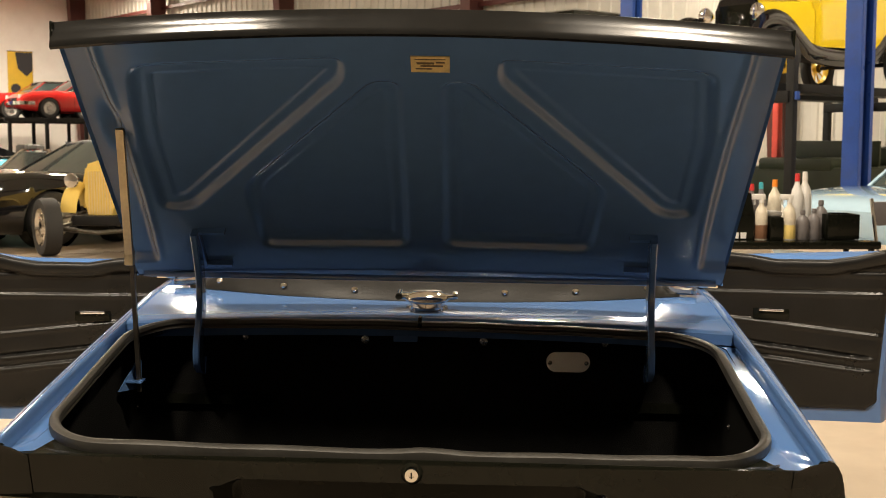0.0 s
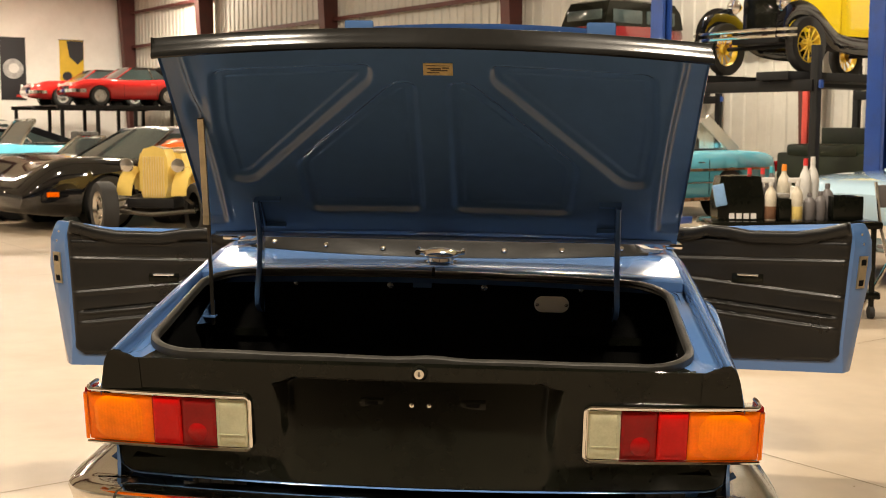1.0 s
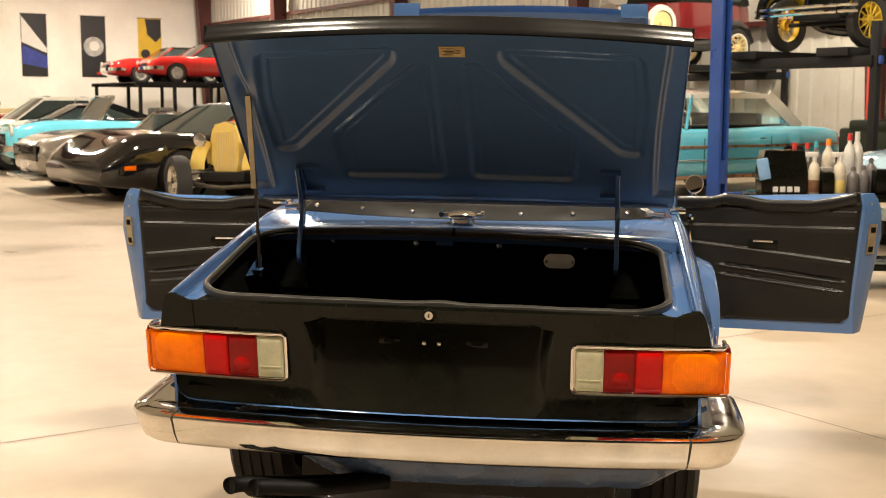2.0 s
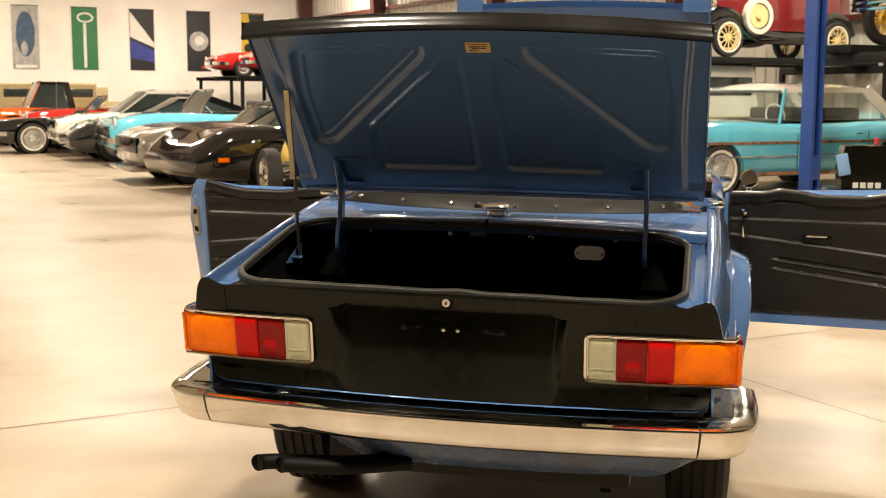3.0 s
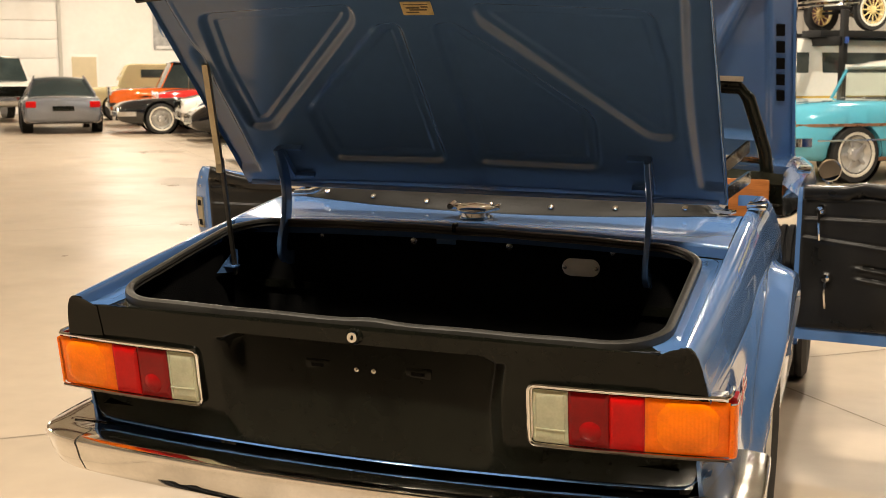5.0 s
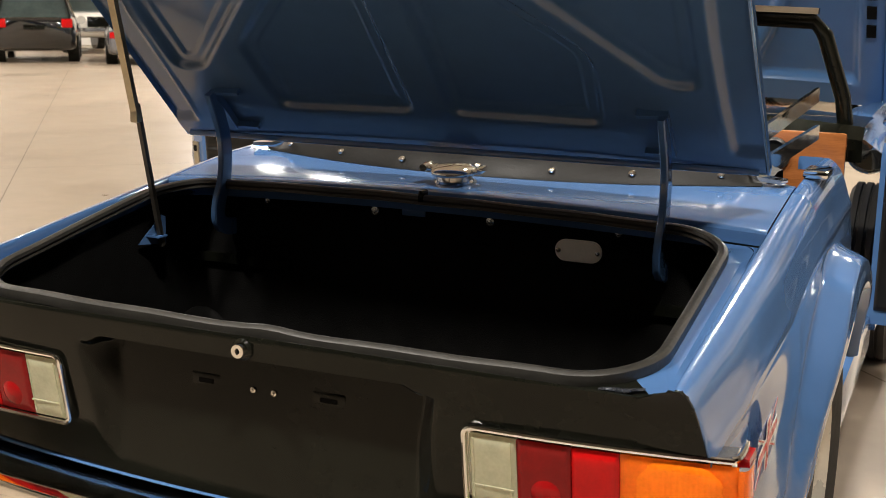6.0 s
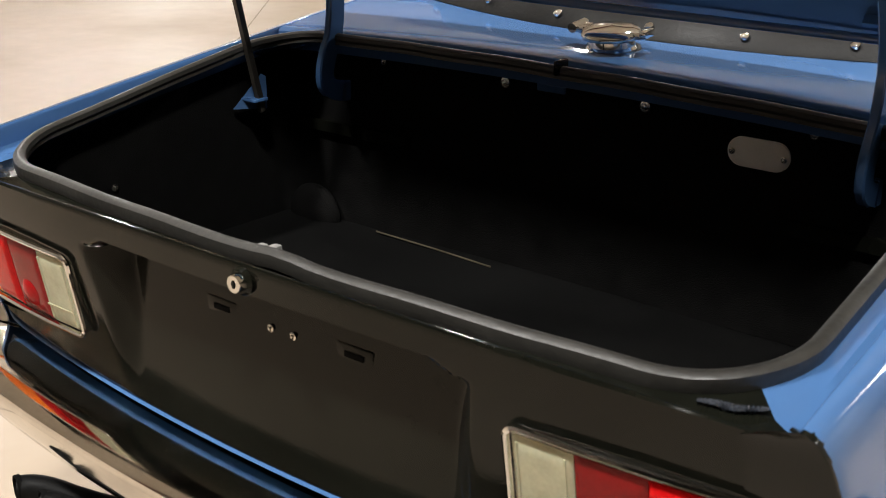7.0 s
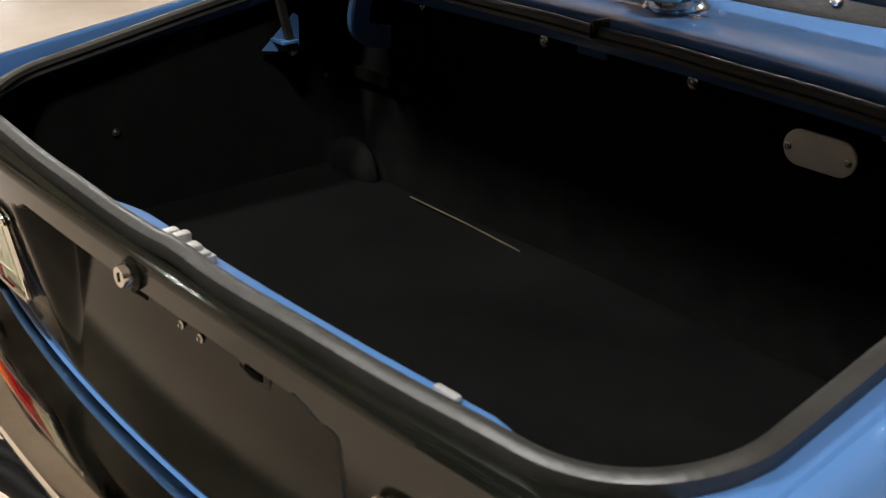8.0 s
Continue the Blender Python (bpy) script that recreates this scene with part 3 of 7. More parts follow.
# lock, plate screws, and slots
bm = B()
m = pose(0.008, tail_y(0, 0.745) + 0.002, 0.745, 90, 0, 0)
revolve(bm, [(0.0105, 0.0), (0.0105, 0.0155), (0.0098, 0.017), (0.004, 0.017), (0.0035, 0.015), (0.0001, 0.015)], m, 24)
lock = part("boot_lock", bm, CHROME, car, "chrome boot lock")
part("key_slot", box(B(), (0.008, 0.0030, 0.745), (0.0024, 0.002, 0.009)), SATIN, lock)
part("lock_collar", revolve(B(), [(0.0165, -0.004), (0.0165, 0.005), (0.013, 0.009), (0.0108, 0.009)], m, 24), SATIN, lock)
for x in (-0.012, 0.024):
    screw((x, tail_y(x, 0.665) - 0.0005, 0.665), (0, -1, 0), car, 0.0048, "plate_screw")
for x0, x1 in ((-0.122, -0.070), (0.088, 0.142)):
    bm = B()
    y = tail_y(0.1, 0.668)
    box(bm, ((x0 + x1) / 2, y + 0.003, 0.668), (x1 - x0, 0.007, 0.022), 0.003)
    hold = part("plate_bracket", bm, SATIN, car)
    part("slot", box(B(), ((x0 + x1) / 2, y - 0.0006, 0.667), (x1 - x0 - 0.026, 0.002, 0.007), 0.0), LINER, hold)


# tail lamps
LZ0, LZ1 = 0.564, 0.682


def lamp_y(x, z, off=0.0):
    t = (abs(x) - 0.343) / 0.357
    return 0.040 + 0.034 * t * t + (LZ1 - z) * 0.17 + off


def lens(x0, x1, s, mtl, name, parent, label="", bulge=0.004, inset=0.006):
    bm = B()
    z0, z1 = LZ0 + inset, LZ1 - inset - 0.002

    def f(a, b):
        x, z = lerp(x0, x1, a), lerp(z0, z1, b)
        edge = min(1.0, min(a, 1 - a) * 14, min(b, 1 - b) * 10)
        if x < 0.357:
            c = 0.010 * (1 - math.sqrt(max(0.0, 1 - ((0.357 - x) / 0.010) ** 2)))
            z = min(max(z, z0 + c), z1 - c)
        return Vector((s * x, lamp_y(x, z, -0.006 - bulge * edge), z))
    patch(bm, f, 18, 14)
    return part(name, bm, mtl, parent, label)


for s in (-1, 1):
    bm = B()
    rows = []
    for k in range(25):
        x = 0.344 + 0.346 * (k / 24) ** 2
        c = 0.002 + 0.012 * (1 - math.sqrt(max(0.0, 1 - (1 - min(1.0, (x - 0.344) / 0.013)) ** 2)))
        rows.append([Vector((s * x, lamp_y(x, z, d), z)) for d, z in ((0.05, LZ0 + c), (-0.004, LZ0 + c), (-0.004, LZ1 - c), (0.05, LZ1 - c))])
    loft(bm, rows, True, True)
    lamp = part("tail_lamp", bm, OLDCHROME, car, "rectangular tail lamp with clear, red and amber lenses in chrome")
    lens(0.350, 0.416, s, CLEAR, "clear_lens", lamp, "clear reversing lens")
    lens(0.4165, 0.490, s, DARKRED, "stop_lens", lamp, "dark red stop lens")
    lens(0.4905, 0.553, s, RED, "reflector_lens", lamp, "red reflector lens", 0.007)
    lens(0.5535, 0.699, s, AMBER, "indicator_lens", lamp, "amber indicator lens")
    for x0, x1, z0, z1 in ((0.353, 0.413, 0.596, 0.5985), (0.355, 0.3568, LZ0 + 0.012, LZ1 - 0.014), (0.408, 0.4098, LZ0 + 0.012, LZ1 - 0.014)):
        zc = (z0 + z1) / 2
        bm = B()
        box(bm, (s * (x0 + x1) / 2, 0, 0), (x1 - x0, 0.0020, z1 - z0), 0, Matrix.Translation((0, lamp_y((x0 + x1) / 2, zc, -0.0102), zc)) @ pose(0, 0, 0, 9.6, 0, 0))
        part("lens_rib", bm, CLEAR, lamp)
    # bulb caps and reflector rings moulded in the lenses, glow in their colour
    lay = lambda x, z: Matrix.Translation((s * x, lamp_y(x, z, -0.0100), z)) @ pose(0, 0, 0, 99.6, 0, 0)
    ring = [(0.022, -0.001), (0.020, 0.0006), (0.014, 0.0036), (0.007, 0.0056), (0.0001, 0.0062)]
    part("bulb_glow_cap", revolve(B(), ring, lay(0.455, 0.600), 24), HOTSPOT, lamp)
    bm = B()
    oval = [(0.058 * max(-1, min(1, 1.16 * math.cos(a))), 0.048 * max(-1, min(1, 1.16 * math.sin(a)))) for a in (2 * math.pi * q / 40 for q in range(40))]
    mm = Matrix.Translation((s * 0.624, lamp_y(0.624, 0.622, -0.0098), 0.622)) @ pose(0, 0, 0, 99.6, 0, 5.0 * s)
    loft(bm, [[mm @ Vector((x * g, z * g, hgt)) for x, z in oval] for g, hgt in ((1.0, -0.001), (0.95, 0.0012), (0.8, 0.0032), (0.5, 0.0052), (0.25, 0.0060), (0.02, 0.0062))], True, True)
    part("fluted_disc", bm, AMBERDISC, lamp)
    # end of the amber lens, turned round the corner of the wing
    bm = B()
    rows = []
    for x, d in ((0.6990, -0.0098), (0.7060, -0.0080), (0.7095, -0.0030), (0.7110, 0.006), (0.7110, 0.030), (0.7090, 0.052)):
        rows.append([Vector((s * x, lamp_y(0.699, z, d), z)) for z in (LZ0 + 0.005, LZ0 + 0.008, LZ1 - 0.024, LZ1 - 0.012)])
    loft(bm, rows, False, False)
    part("wrap_lens", bm, AMBER, lamp, "amber lens end")
    bm = B()
    loft(bm, [[Vector((s * x, lamp_y(0.699, LZ1, d), z)) for x, z in ((0.694, LZ1 - 0.014), (0.7095, LZ1 - 0.012), (0.7085, LZ1 - 0.002), (0.694, LZ1 - 0.001))] for d in (0.010, 0.03, 0.056)], True, True)
    part("side_reflector", bm, DARKRED, lamp, "dark red side reflector")
    bm = B()
    arc = lambda x, z, a0, a1: [(x + 0.014 * math.cos(math.radians(lerp(a0, a1, q / 6))), z + 0.014 * math.sin(math.radians(lerp(a0, a1, q / 6)))) for q in range(7)]
    edge = smooth([Vector((x, z, 0)) for x, z in [(0.703, LZ0), (0.60, LZ0), (0.45, LZ0)] + arc(0.357, LZ0 + 0.014, 270, 180) + [(0.343, 0.62)] + arc(0.357, LZ1 - 0.014, 180, 90) + [(0.45, LZ1), (0.60, LZ1), (0.694, LZ1)]], 1)
    tube(bm, [(s * p.x, lamp_y(p.x, p.y, -0.0085), p.y) for p in edge], 0.0040, 8, up=(0, 1, 0.01))
    tube(bm, smooth([(s * 0.690, lamp_y(0.694, LZ1, -0.008), LZ1 + 0.001), (s * 0.698, lamp_y(0.694, LZ1, -0.002), LZ1 + 0.002), (s * 0.699, lamp_y(0.694, LZ1, 0.030), LZ1 + 0.004), (s * 0.697, lamp_y(0.694, LZ1, 0.052), LZ1 + 0.005)], 2), 0.0045, 8)
    part("bezel", bm, CHROME, lamp, "bright chrome bezel")

# bumper, in three lengths
BPROF = [(0.128, 0.004), (0.060, 0.012), (0.045, 0.0125), (0.010, 0.008), (0.002, 0.003), (0.0, -0.004), (0.004, -0.014), (0.012, -0.040), (0.026, -0.066), (0.040, -0.076), (0.048, -0.072), (0.030, -0.050), (0.016, -0.010), (0.045, 0.004), (0.128, 0.000)]


def bumper_piece(path, name, label):
    bm = B()
    pts = [Vector(p) for p in path]
    rings = []
    for i, p in enumerate(pts):
        t = (pts[min(i + 1, len(pts) - 1)] - pts[max(i - 1, 0)])
        t.z = 0
        t.normalize()
        inward = Vector((-t.y, t.x, 0))
        rings.append([p + inward * a + Vector((0, 0, b)) for a, b in BPROF])
    loft(bm, rings, True, True)
    return part(name, bm, OLDCHROME, bumper, label)


bumper = part("bumper", box(B(), (0, 0.06, 0.45), (1.1, 0.02, 0.04), 0.004), DARKSTEEL, car, "three-piece chrome rear bumper with slight wear")
crest = lambda x: Vector((x, -0.047 + 0.050 * (x / 0.62) ** 2, 0.470))
bumper_piece([crest(lerp(-0.617, 0.617, k / 40)) for k in range(41)], "bumper_middle", "")
corner = smooth([crest(0.623), (0.69, 0.020, 0.470), (0.745, 0.060, 0.472), (0.760, 0.14, 0.476), (0.760, 0.26, 0.484), (0.756, 0.36, 0.49)], 3)
bumper_piece(corner, "bumper_corner", "")
bumper_piece([Vector((-p.x, p.y, p.z)) for p in reversed(corner)], "bumper_corner", "")
for s in (-1, 1):
    bm = B()
    p = crest(0.62)
    ring = [Vector((s * 0.62, p.y + a + 0.0015, p.z + b)) for a, b in BPROF]
    loft(bm, [[q + Vector((s * d, d * 0.15, 0)) for q in ring] for d in (-0.004, 0.004)], True, True)
    part("joint_strip", bm, RUBBER, bumper)

# exhaust: twin pipes straight back from a silencer lying across the tail
# soot black taken deeper, for the shadow the pipes lie in
SOOT = mat("sooty_shaded_exhaust", (0.004, 0.004, 0.0038), 0.55, 0.0, spec=0.12, var=0.3, scale=30)
for x, ways in ((-0.472, ((0, -0.002), (0.012, 0.014), (0.04, 0.027), (0.10, 0.038), (0.22, 0.078), (0.34, 0.14))), (-0.409, ((0, -0.004), (0.012, 0.006), (0.045, 0.013), (0.11, 0.020), (0.20, 0.06), (0.30, 0.13)))):
    bm = B()
    tube(bm, smooth([(x + dx, y, 0.309 - 0.03 * dx) for dx, y in ways], 3), 0.0200, 20)
    pipe = part("exhaust_pipe", bm, SOOT, car, "black twin exhaust pipe")
    bm = B()
    revolve(bm, [(0.0210, 0.006), (0.0210, -0.002), (0.0182, -0.002), (0.0178, 0.0015), (0.0001, 0.0015)], Matrix.Translation((x, -0.0018, 0.309)) @ Vector((0.33, 0.94, 0)).to_track_quat('Z', 'Y').to_matrix().to_4x4(), 24)
    part("pipe_mouth", bm, LINER, pipe)
bm = B()
revolve(bm, [(0.0001, 0.0), (0.05, 0.005), (0.066, 0.03), (0.066, 0.52), (0.05, 0.545), (0.0001, 0.55)], pose(-0.24, 0.235, 0.330, 0, 90, 0), 24)
part("silencer", bm, SATIN, car)


# wheels
def wheel(parent, cx, cy, cz, r, w, side, rim, tyre=TYRE, rim_label="silver wheel rim"):
    """Tyre with shoulders and tread grooves, dished rim and hub. side: +1 faces +x."""
    m = pose(cx, cy, cz, 0, 90 * side, 0)
    bm = B()
    prof = [(r * 0.68, -w * 0.42), (r * 0.80, -w * 0.52), (r * 0.93, -w * 0.50), (r * 0.985, -w * 0.42)]
    for k in range(5):
        a = lerp(-0.36, 0.36, k / 4)
        prof += [(r, w * (a - 0.055)), (r, w * (a + 0.055)), (r - 0.008, w * (a + 0.06)), (r - 0.008, w * (a + 0.115))]
    prof = prof[:-2]
    prof += [(r * 0.985, w * 0.42), (r * 0.93, w * 0.50), (r * 0.80, w * 0.52), (r * 0.68, w * 0.42)]
    revolve(bm, prof, m, 40)
    t = part("tyre", bm, tyre, parent)
    bm = B()
    revolve(bm, [(r * 0.70, w * 0.40), (r * 0.66, w * 0.44), (r * 0.60, w * 0.30), (r * 0.55, w * 0.10), (r * 0.30, w * 0.16), (r * 0.22, w * 0.30), (r * 0.12, w * 0.36), (0.0001, w * 0.38)], m, 32)
    part("rim", bm, rim, t, rim_label)
    return t


for s in (-1, 1):
    wheel(car, s * 0.622, WY, 0.268 + 0.0076 * s, 0.328, 0.185, s, WIRE)
    wheel(car, s * 0.63, 3.25, 0.268 + 0.0076 * s, 0.328, 0.185, s, WIRE)

# little flag sticker on the right wing
rect4 = lambda a0, b0, a1, b1: ((a0, b0), (a1, b0), (a1, b1), (a0, b1))
fl = lambda a, b, d: Vector((interp(0.24 + a * 0.125, SIDE) + 0.0025 + d, 0.242 + a * 0.125, 0.575 + min(1, max(0, b)) * 0.075 + a * 0.025))


def band(corners, d, h=0.0004):
    bm = B()
    loft(bm, [[fl(a, b, d + k) for a, b in corners] for k in (0, h)], True, True)
    return bm


flag = part("flag_sticker", band(rect4(0, 0, 1, 1), 0.0), STICK_BLUE, car, "small flag sticker in red, white and blue")
for q, wd, d in (((0, 0, 1, 1), 0.09, 0.0006), ((0, 1, 1, 0), 0.09, 0.0008)):
    part("white_band", band(((q[0], q[1] - wd), (q[0], q[1] + wd), (q[2], q[3] + wd), (q[2], q[3] - wd)), d), STICK_WHITE, flag)
for q, wd, d in (((0, 0, 1, 1), 0.035, 0.0012), ((0, 1, 1, 0), 0.035, 0.0014)):
    part("red_band", band(((q[0], q[1] - wd), (q[0], q[1] + wd), (q[2], q[3] + wd), (q[2], q[3] - wd)), d), STICK_RED, flag)
for q, mt, d, nm in (((0, 0.34, 1, 0.66), STICK_WHITE, 0.0018, "white_band"), ((0.40, 0, 0.60, 1), STICK_WHITE, 0.0020, "white_band"), ((0, 0.42, 1, 0.58), STICK_RED, 0.0024, "red_band"), ((0.45, 0, 0.55, 1), STICK_RED, 0.0026, "red_band")):
    part(nm, band(rect4(*q), d), mt, flag)

# ---- boot lid, standing open
LA, LD, LN = Vector((-0.003, 0.748, 0.946)), Vector((0, -0.719, 0.695)), Vector((0, 0.695, 0.719))


def lid(x, s, n=0.0):
    return LA + Vector((x, 0, 0)) + LD * s + LN * n


def lid_end(x):
    return 0.664 + 0.027 * (1 - (x / 0.61) ** 2)


def corner_cut(poly, r=0.3):
    pts = [Vector((x, y, 0)) for x, y in poly]
    n = len(pts)
    out = []
    for i in range(n):
        p, a, b = pts[i], pts[i - 1], pts[(i + 1) % n]
        la, lb = (a - p).length, (b - p).length
        d = min(0.035, 0.45 * la, 0.45 * lb)
        p0, p1 = p + (a - p) / la * d, p + (b - p) / lb * d
        for k in range(5):
            t = k / 4
            out.append(((1 - t) ** 2 * p0 + 2 * t * (1 - t) * p + t * t * p1)[:2])
    return out


UP_R = corner_cut([(0.130, 0.612), (0.502, 0.594), (0.524, 0.42), (0.519, 0.214), (0.456, 0.211), (0.130, 0.560)])
LOW_R = corner_cut([(0.034, 0.101), (0.336, 0.099), (0.348, 0.285), (0.088, 0.560), (0.032, 0.556)])


def lid_relief(x, s):
    d = max(poly_dist(abs(x), s, UP_R), poly_dist(abs(x), s, LOW_R))
    # broad pressed slope, then a second small step inside the panel
    n = 0.013 * sstep(-0.003, 0.015, d) + 0.0035 * sstep(0.029, 0.036, d)
    side = abs(x) - (0.558 - 0.010 * math.sin(math.pi * min(1, s / 0.6)))
    low = sstep(0.045, 0.075, s)
    n += 0.012 * sstep(-0.010, 0.010, side) * low - 0.004 * math.exp(-((side + 0.004) / 0.009) ** 2) * low
    dent = 0.014 * math.exp(-(((x + 0.552) / 0.020) ** 2 + ((s - 0.44) / 0.05) ** 2))
    return n + dent + 0.004 * sstep(0.03, 0.0, s)


boot_lid = new("boot_lid")
boot_lid.empty_display_size = 0.1
boot_lid.parent = car
boot_lid["label"] = "open boot lid, pressed inner panel in blue with shade painted in"
bm = B()
NX, NS = 300, 180
rows = []
for i in range(NX + 1):
    x = lerp(-0.607, 0.607, i / NX)
    e = lid_end(x) - 0.014
    rows.append([lid(x, lerp(0.004, e, j / NS), lid_relief(x, lerp(0.004, e, j / NS)) - 0.004 + 0.010 * (1 - (x / 0.61) ** 2)) for j in range(NS + 1)])
loft(bm, rows, False, False)
part("inner_panel", bm, SHADEDBLUE, boot_lid, "inner panel with pressed triangular ribs, its blue darkened for shade", sharp=60)
bm = B()
rows = []
for i in range(41):
    x = lerp(-0.612, 0.612, i / 40)
    c = 0.020 * (1 - (x / 0.612) ** 2)
    rows.append([lid(x, 0.0, 0.0 + c * 0.7)] + [lid(x, lerp(-0.002, lid_end(x), j / 8), 0.018 + 0.7 * c + 0.004 * math.sin(math.pi * j / 8)) for j in range(9)])
loft(bm, rows, False, False)
part("outer_skin", bm, BLUE, boot_lid, "blue outer skin")
for s in (-1, 1):
    bm = B()
    loft(bm, [[lid(s * x, q, n) for x, n in ((0.604, 0.012), (0.608, -0.002), (0.6105, 0.006), (0.609, 0.019))] for q in (0.0, 0.2, 0.4, 0.6, 0.655)], False, False)
    part("side_flange", bm, BLUE, boot_lid)
bm = B()
rows = []
for i in range(49):
    x = lerp(-0.613, 0.613, i / 48)
    c = 0.012 * (1 - (x / 0.612) ** 2)
    e = lid_end(x)
    rows.append([lid(x, e - 0.016, 0.024 + c), lid(x, e + 0.003, 0.023 + c), lid(x, e + 0.006, 0.019 + c), lid(x, e + 0.005, 0.010 + c), lid(x, e + 0.001, -0.004 + c), lid(x, e - 0.003, -0.014 + c), lid(x, e - 0.004, -0.021 + c),
                 lid(x, e - 0.009, -0.026 + c), lid(x, e - 0.016, -0.024 + c), lid(x, e - 0.021, -0.014 + c), lid(x, e - 0.023, 0.012 + c)])
loft(bm, rows, True, True)
part("rear_lip", bm, GLOSSBLACK, boot_lid, "glossy black rear lip of the boot lid")
for s in (-1, 1):
    bm = B()
    box(bm, lid(s * 0.6125, 0.662, 0.0), (0.004, 0.014, 0.040), 0.0015, None)
    part("lip_end", bm, SATIN, boot_lid)
part("front_flange", box(B(), lid(0, 0.012, -0.004), (1.19, 0.006, 0.012), 0.002), BLUE, boot_lid)
# plaque with its marks
bm = B()
c, sx, ss = (0.017, 0.600), 0.033, 0.0175
loft(bm, [[lid(c[0] + a * sx, c[1] + b * ss, n) for a, b in ((-1, -1), (1, -1), (1, 1), (-1, 1))] for n in (0.009, 0.0035)], True, True)
plaque = part("plaque", bm, PLAQUE, boot_lid, "small brass plaque")
for a0, a1, b0, b1 in ((-0.7, 0.2, 0.05, 0.3), (-0.5, 0.65, -0.25, -0.05), (-0.75, 0.1, -0.6, -0.45), (0.3, 0.75, 0.2, 0.4), (-0.8, 0.8, 0.62, 0.72)):
    bm = B()
    loft(bm, [[lid(c[0] + a * sx, c[1] + b * ss, n) for a, b in ((a0, b0), (a1, b0), (a1, b1), (a0, b1))] for n in (0.0034, 0.0028)], True, True)
    part("mark", bm, PLAQUE_INK, plaque)
for x0, x1, q in ((-0.030, 0.085, 0.066), (-0.030, 0.085, 0.050)):
    bm = B()
    loft(bm, [[lid(x, s, n) for x, s in ((x0, q), (x1, q), (x1, q + 0.003), (x0, q + 0.003))] for n in (0.016, 0.012)], True, True)
    part("slot_edge", bm, BLUE, boot_lid)

# hinges: bracket on the lid, and a goose-neck arm into the boot
for s in (-1, 1):
    x0 = s * 0.454 - 0.006
    bm = B()
    for a, b, q0, q1 in ((0.0, 0.055, 0.152, 0.160), (0.0, 0.055, 0.048, 0.056)):
        loft(bm, [[lid(s * (0.456 - x), q, n) for x, q in ((a, q0), (b, q0), (b, q1), (a, q1))] for n in (0.012, -0.012)], True, True)
    loft(bm, [[lid(s * (0.456 - x), q, n) for x, q in ((0.0, 0.048), (0.0045, 0.048), (0.0045, 0.160), (0.0, 0.160))] for n in (0.012, -0.014)], True, True)
    loft(bm, [[lid(s * (0.456 - x), q, n) for x, q in ((0.0, 0.048), (0.058, 0.048), (0.058, 0.160), (0.0, 0.160))] for n in (0.014, 0.0085)], True, True)
    hinge = part("hinge", bm, BLUE, car, "blue painted goose-neck hinge")
    arm = smooth([lid(x0, 0.160, -0.010), lid(x0, 0.135, -0.02), (x0, 0.665, 0.95), (x0, 0.660, 0.87), (x0, 0.640, 0.835), (x0, 0.632, 0.800), (x0, 0.642, 0.780), (x0, 0.675, 0.770), (x0, 0.70, 0.770)], 2)
    part("arm", sweep(B(), arm, [(-0.0068, -0.015), (-0.0045, -0.0175), (0.0045, -0.0175), (0.0068, -0.015), (0.0068, 0.015), (0.0045, 0.0175), (-0.0045, 0.0175), (-0.0068, 0.015)], False, (0, -1, 0.2)), BLUE, hinge)
    for dx, q in ((0.022, 0.09), (0.042, 0.12), (0.020, 0.125)):
        screw(lid(s * (0.456 - dx), q, 0.0085), -LN, hinge, 0.006, "bolt")

# prop rod
top, bot = Vector((-0.556, 0.445, 1.250)), Vector((-0.565, 0.587, 0.735))
mid = top.lerp(bot, 0.47)
rod = part("prop_rod", sweep(B(), [mid + Vector((0.003, 0, 0.02)), bot], [(-0.004, -0.006), (0.004, -0.006), (0.004, 0.006), (-0.004, 0.006)]), DARKSTEEL, car, "sliding steel prop holding the boot lid open")
part("slide", sweep(B(), [top, mid], [(-0.0072, -0.006), (0.0072, -0.006), (0.0072, 0.006), (-0.0072, 0.006)]), STEEL, rod, "dull zinc-plated channel")
part("catch", box(B(), mid, (0.017, 0.016, 0.03), 0.003), STEEL, rod)
def gusset():
    """Bent triangular plate that carries the foot of the prop."""
    bm = B()
    m = pose(-0.580, 0.575, 0.768, 0, 0, 58)
    tri = ((-0.030, -0.028), (0.028, -0.030), (0.028, 0.026), (0.020, 0.030))
    loft(bm, [[m @ Vector((x, y, z)) for x, z in tri] for y in (-0.002, 0.002)], True, True)
    return bm


# the lid's shaded blue dims this plate too
part("prop_bracket", gusset(), SHADEDBLUE, car, "blue prop bracket, its colour darkened for shade")
part("prop_foot", box(B(), (-0.572, 0.577, 0.757), (0.035, 0.03, 0.005), 0.001), BLUE, car)

# fuel filler cap
bm = B()
m = pose(-0.006, 0.790, deck_z(0, 0.79) - 0.002, 6, 0, 0)
revolve(bm, [(0.040, 0.0), (0.040, 0.004), (0.036, 0.008), (0.035, 0.017), (0.046, 0.020), (0.0475, 0.023), (0.047, 0.027), (0.043, 0.032), (0.030, 0.036), (0.0001, 0.038)], m, 40)
cap = part("fuel_cap", bm, CHROME, car, "chrome flip-top fuel filler cap")
bm = B()
box(bm, (0.050, 0, 0.027), (0.022, 0.024, 0.009), 0.003, m)
box(bm, (0.060, 0, 0.031), (0.012, 0.030, 0.012), 0.004, m)
part("lever", bm, CHROME, cap)
bm = B()
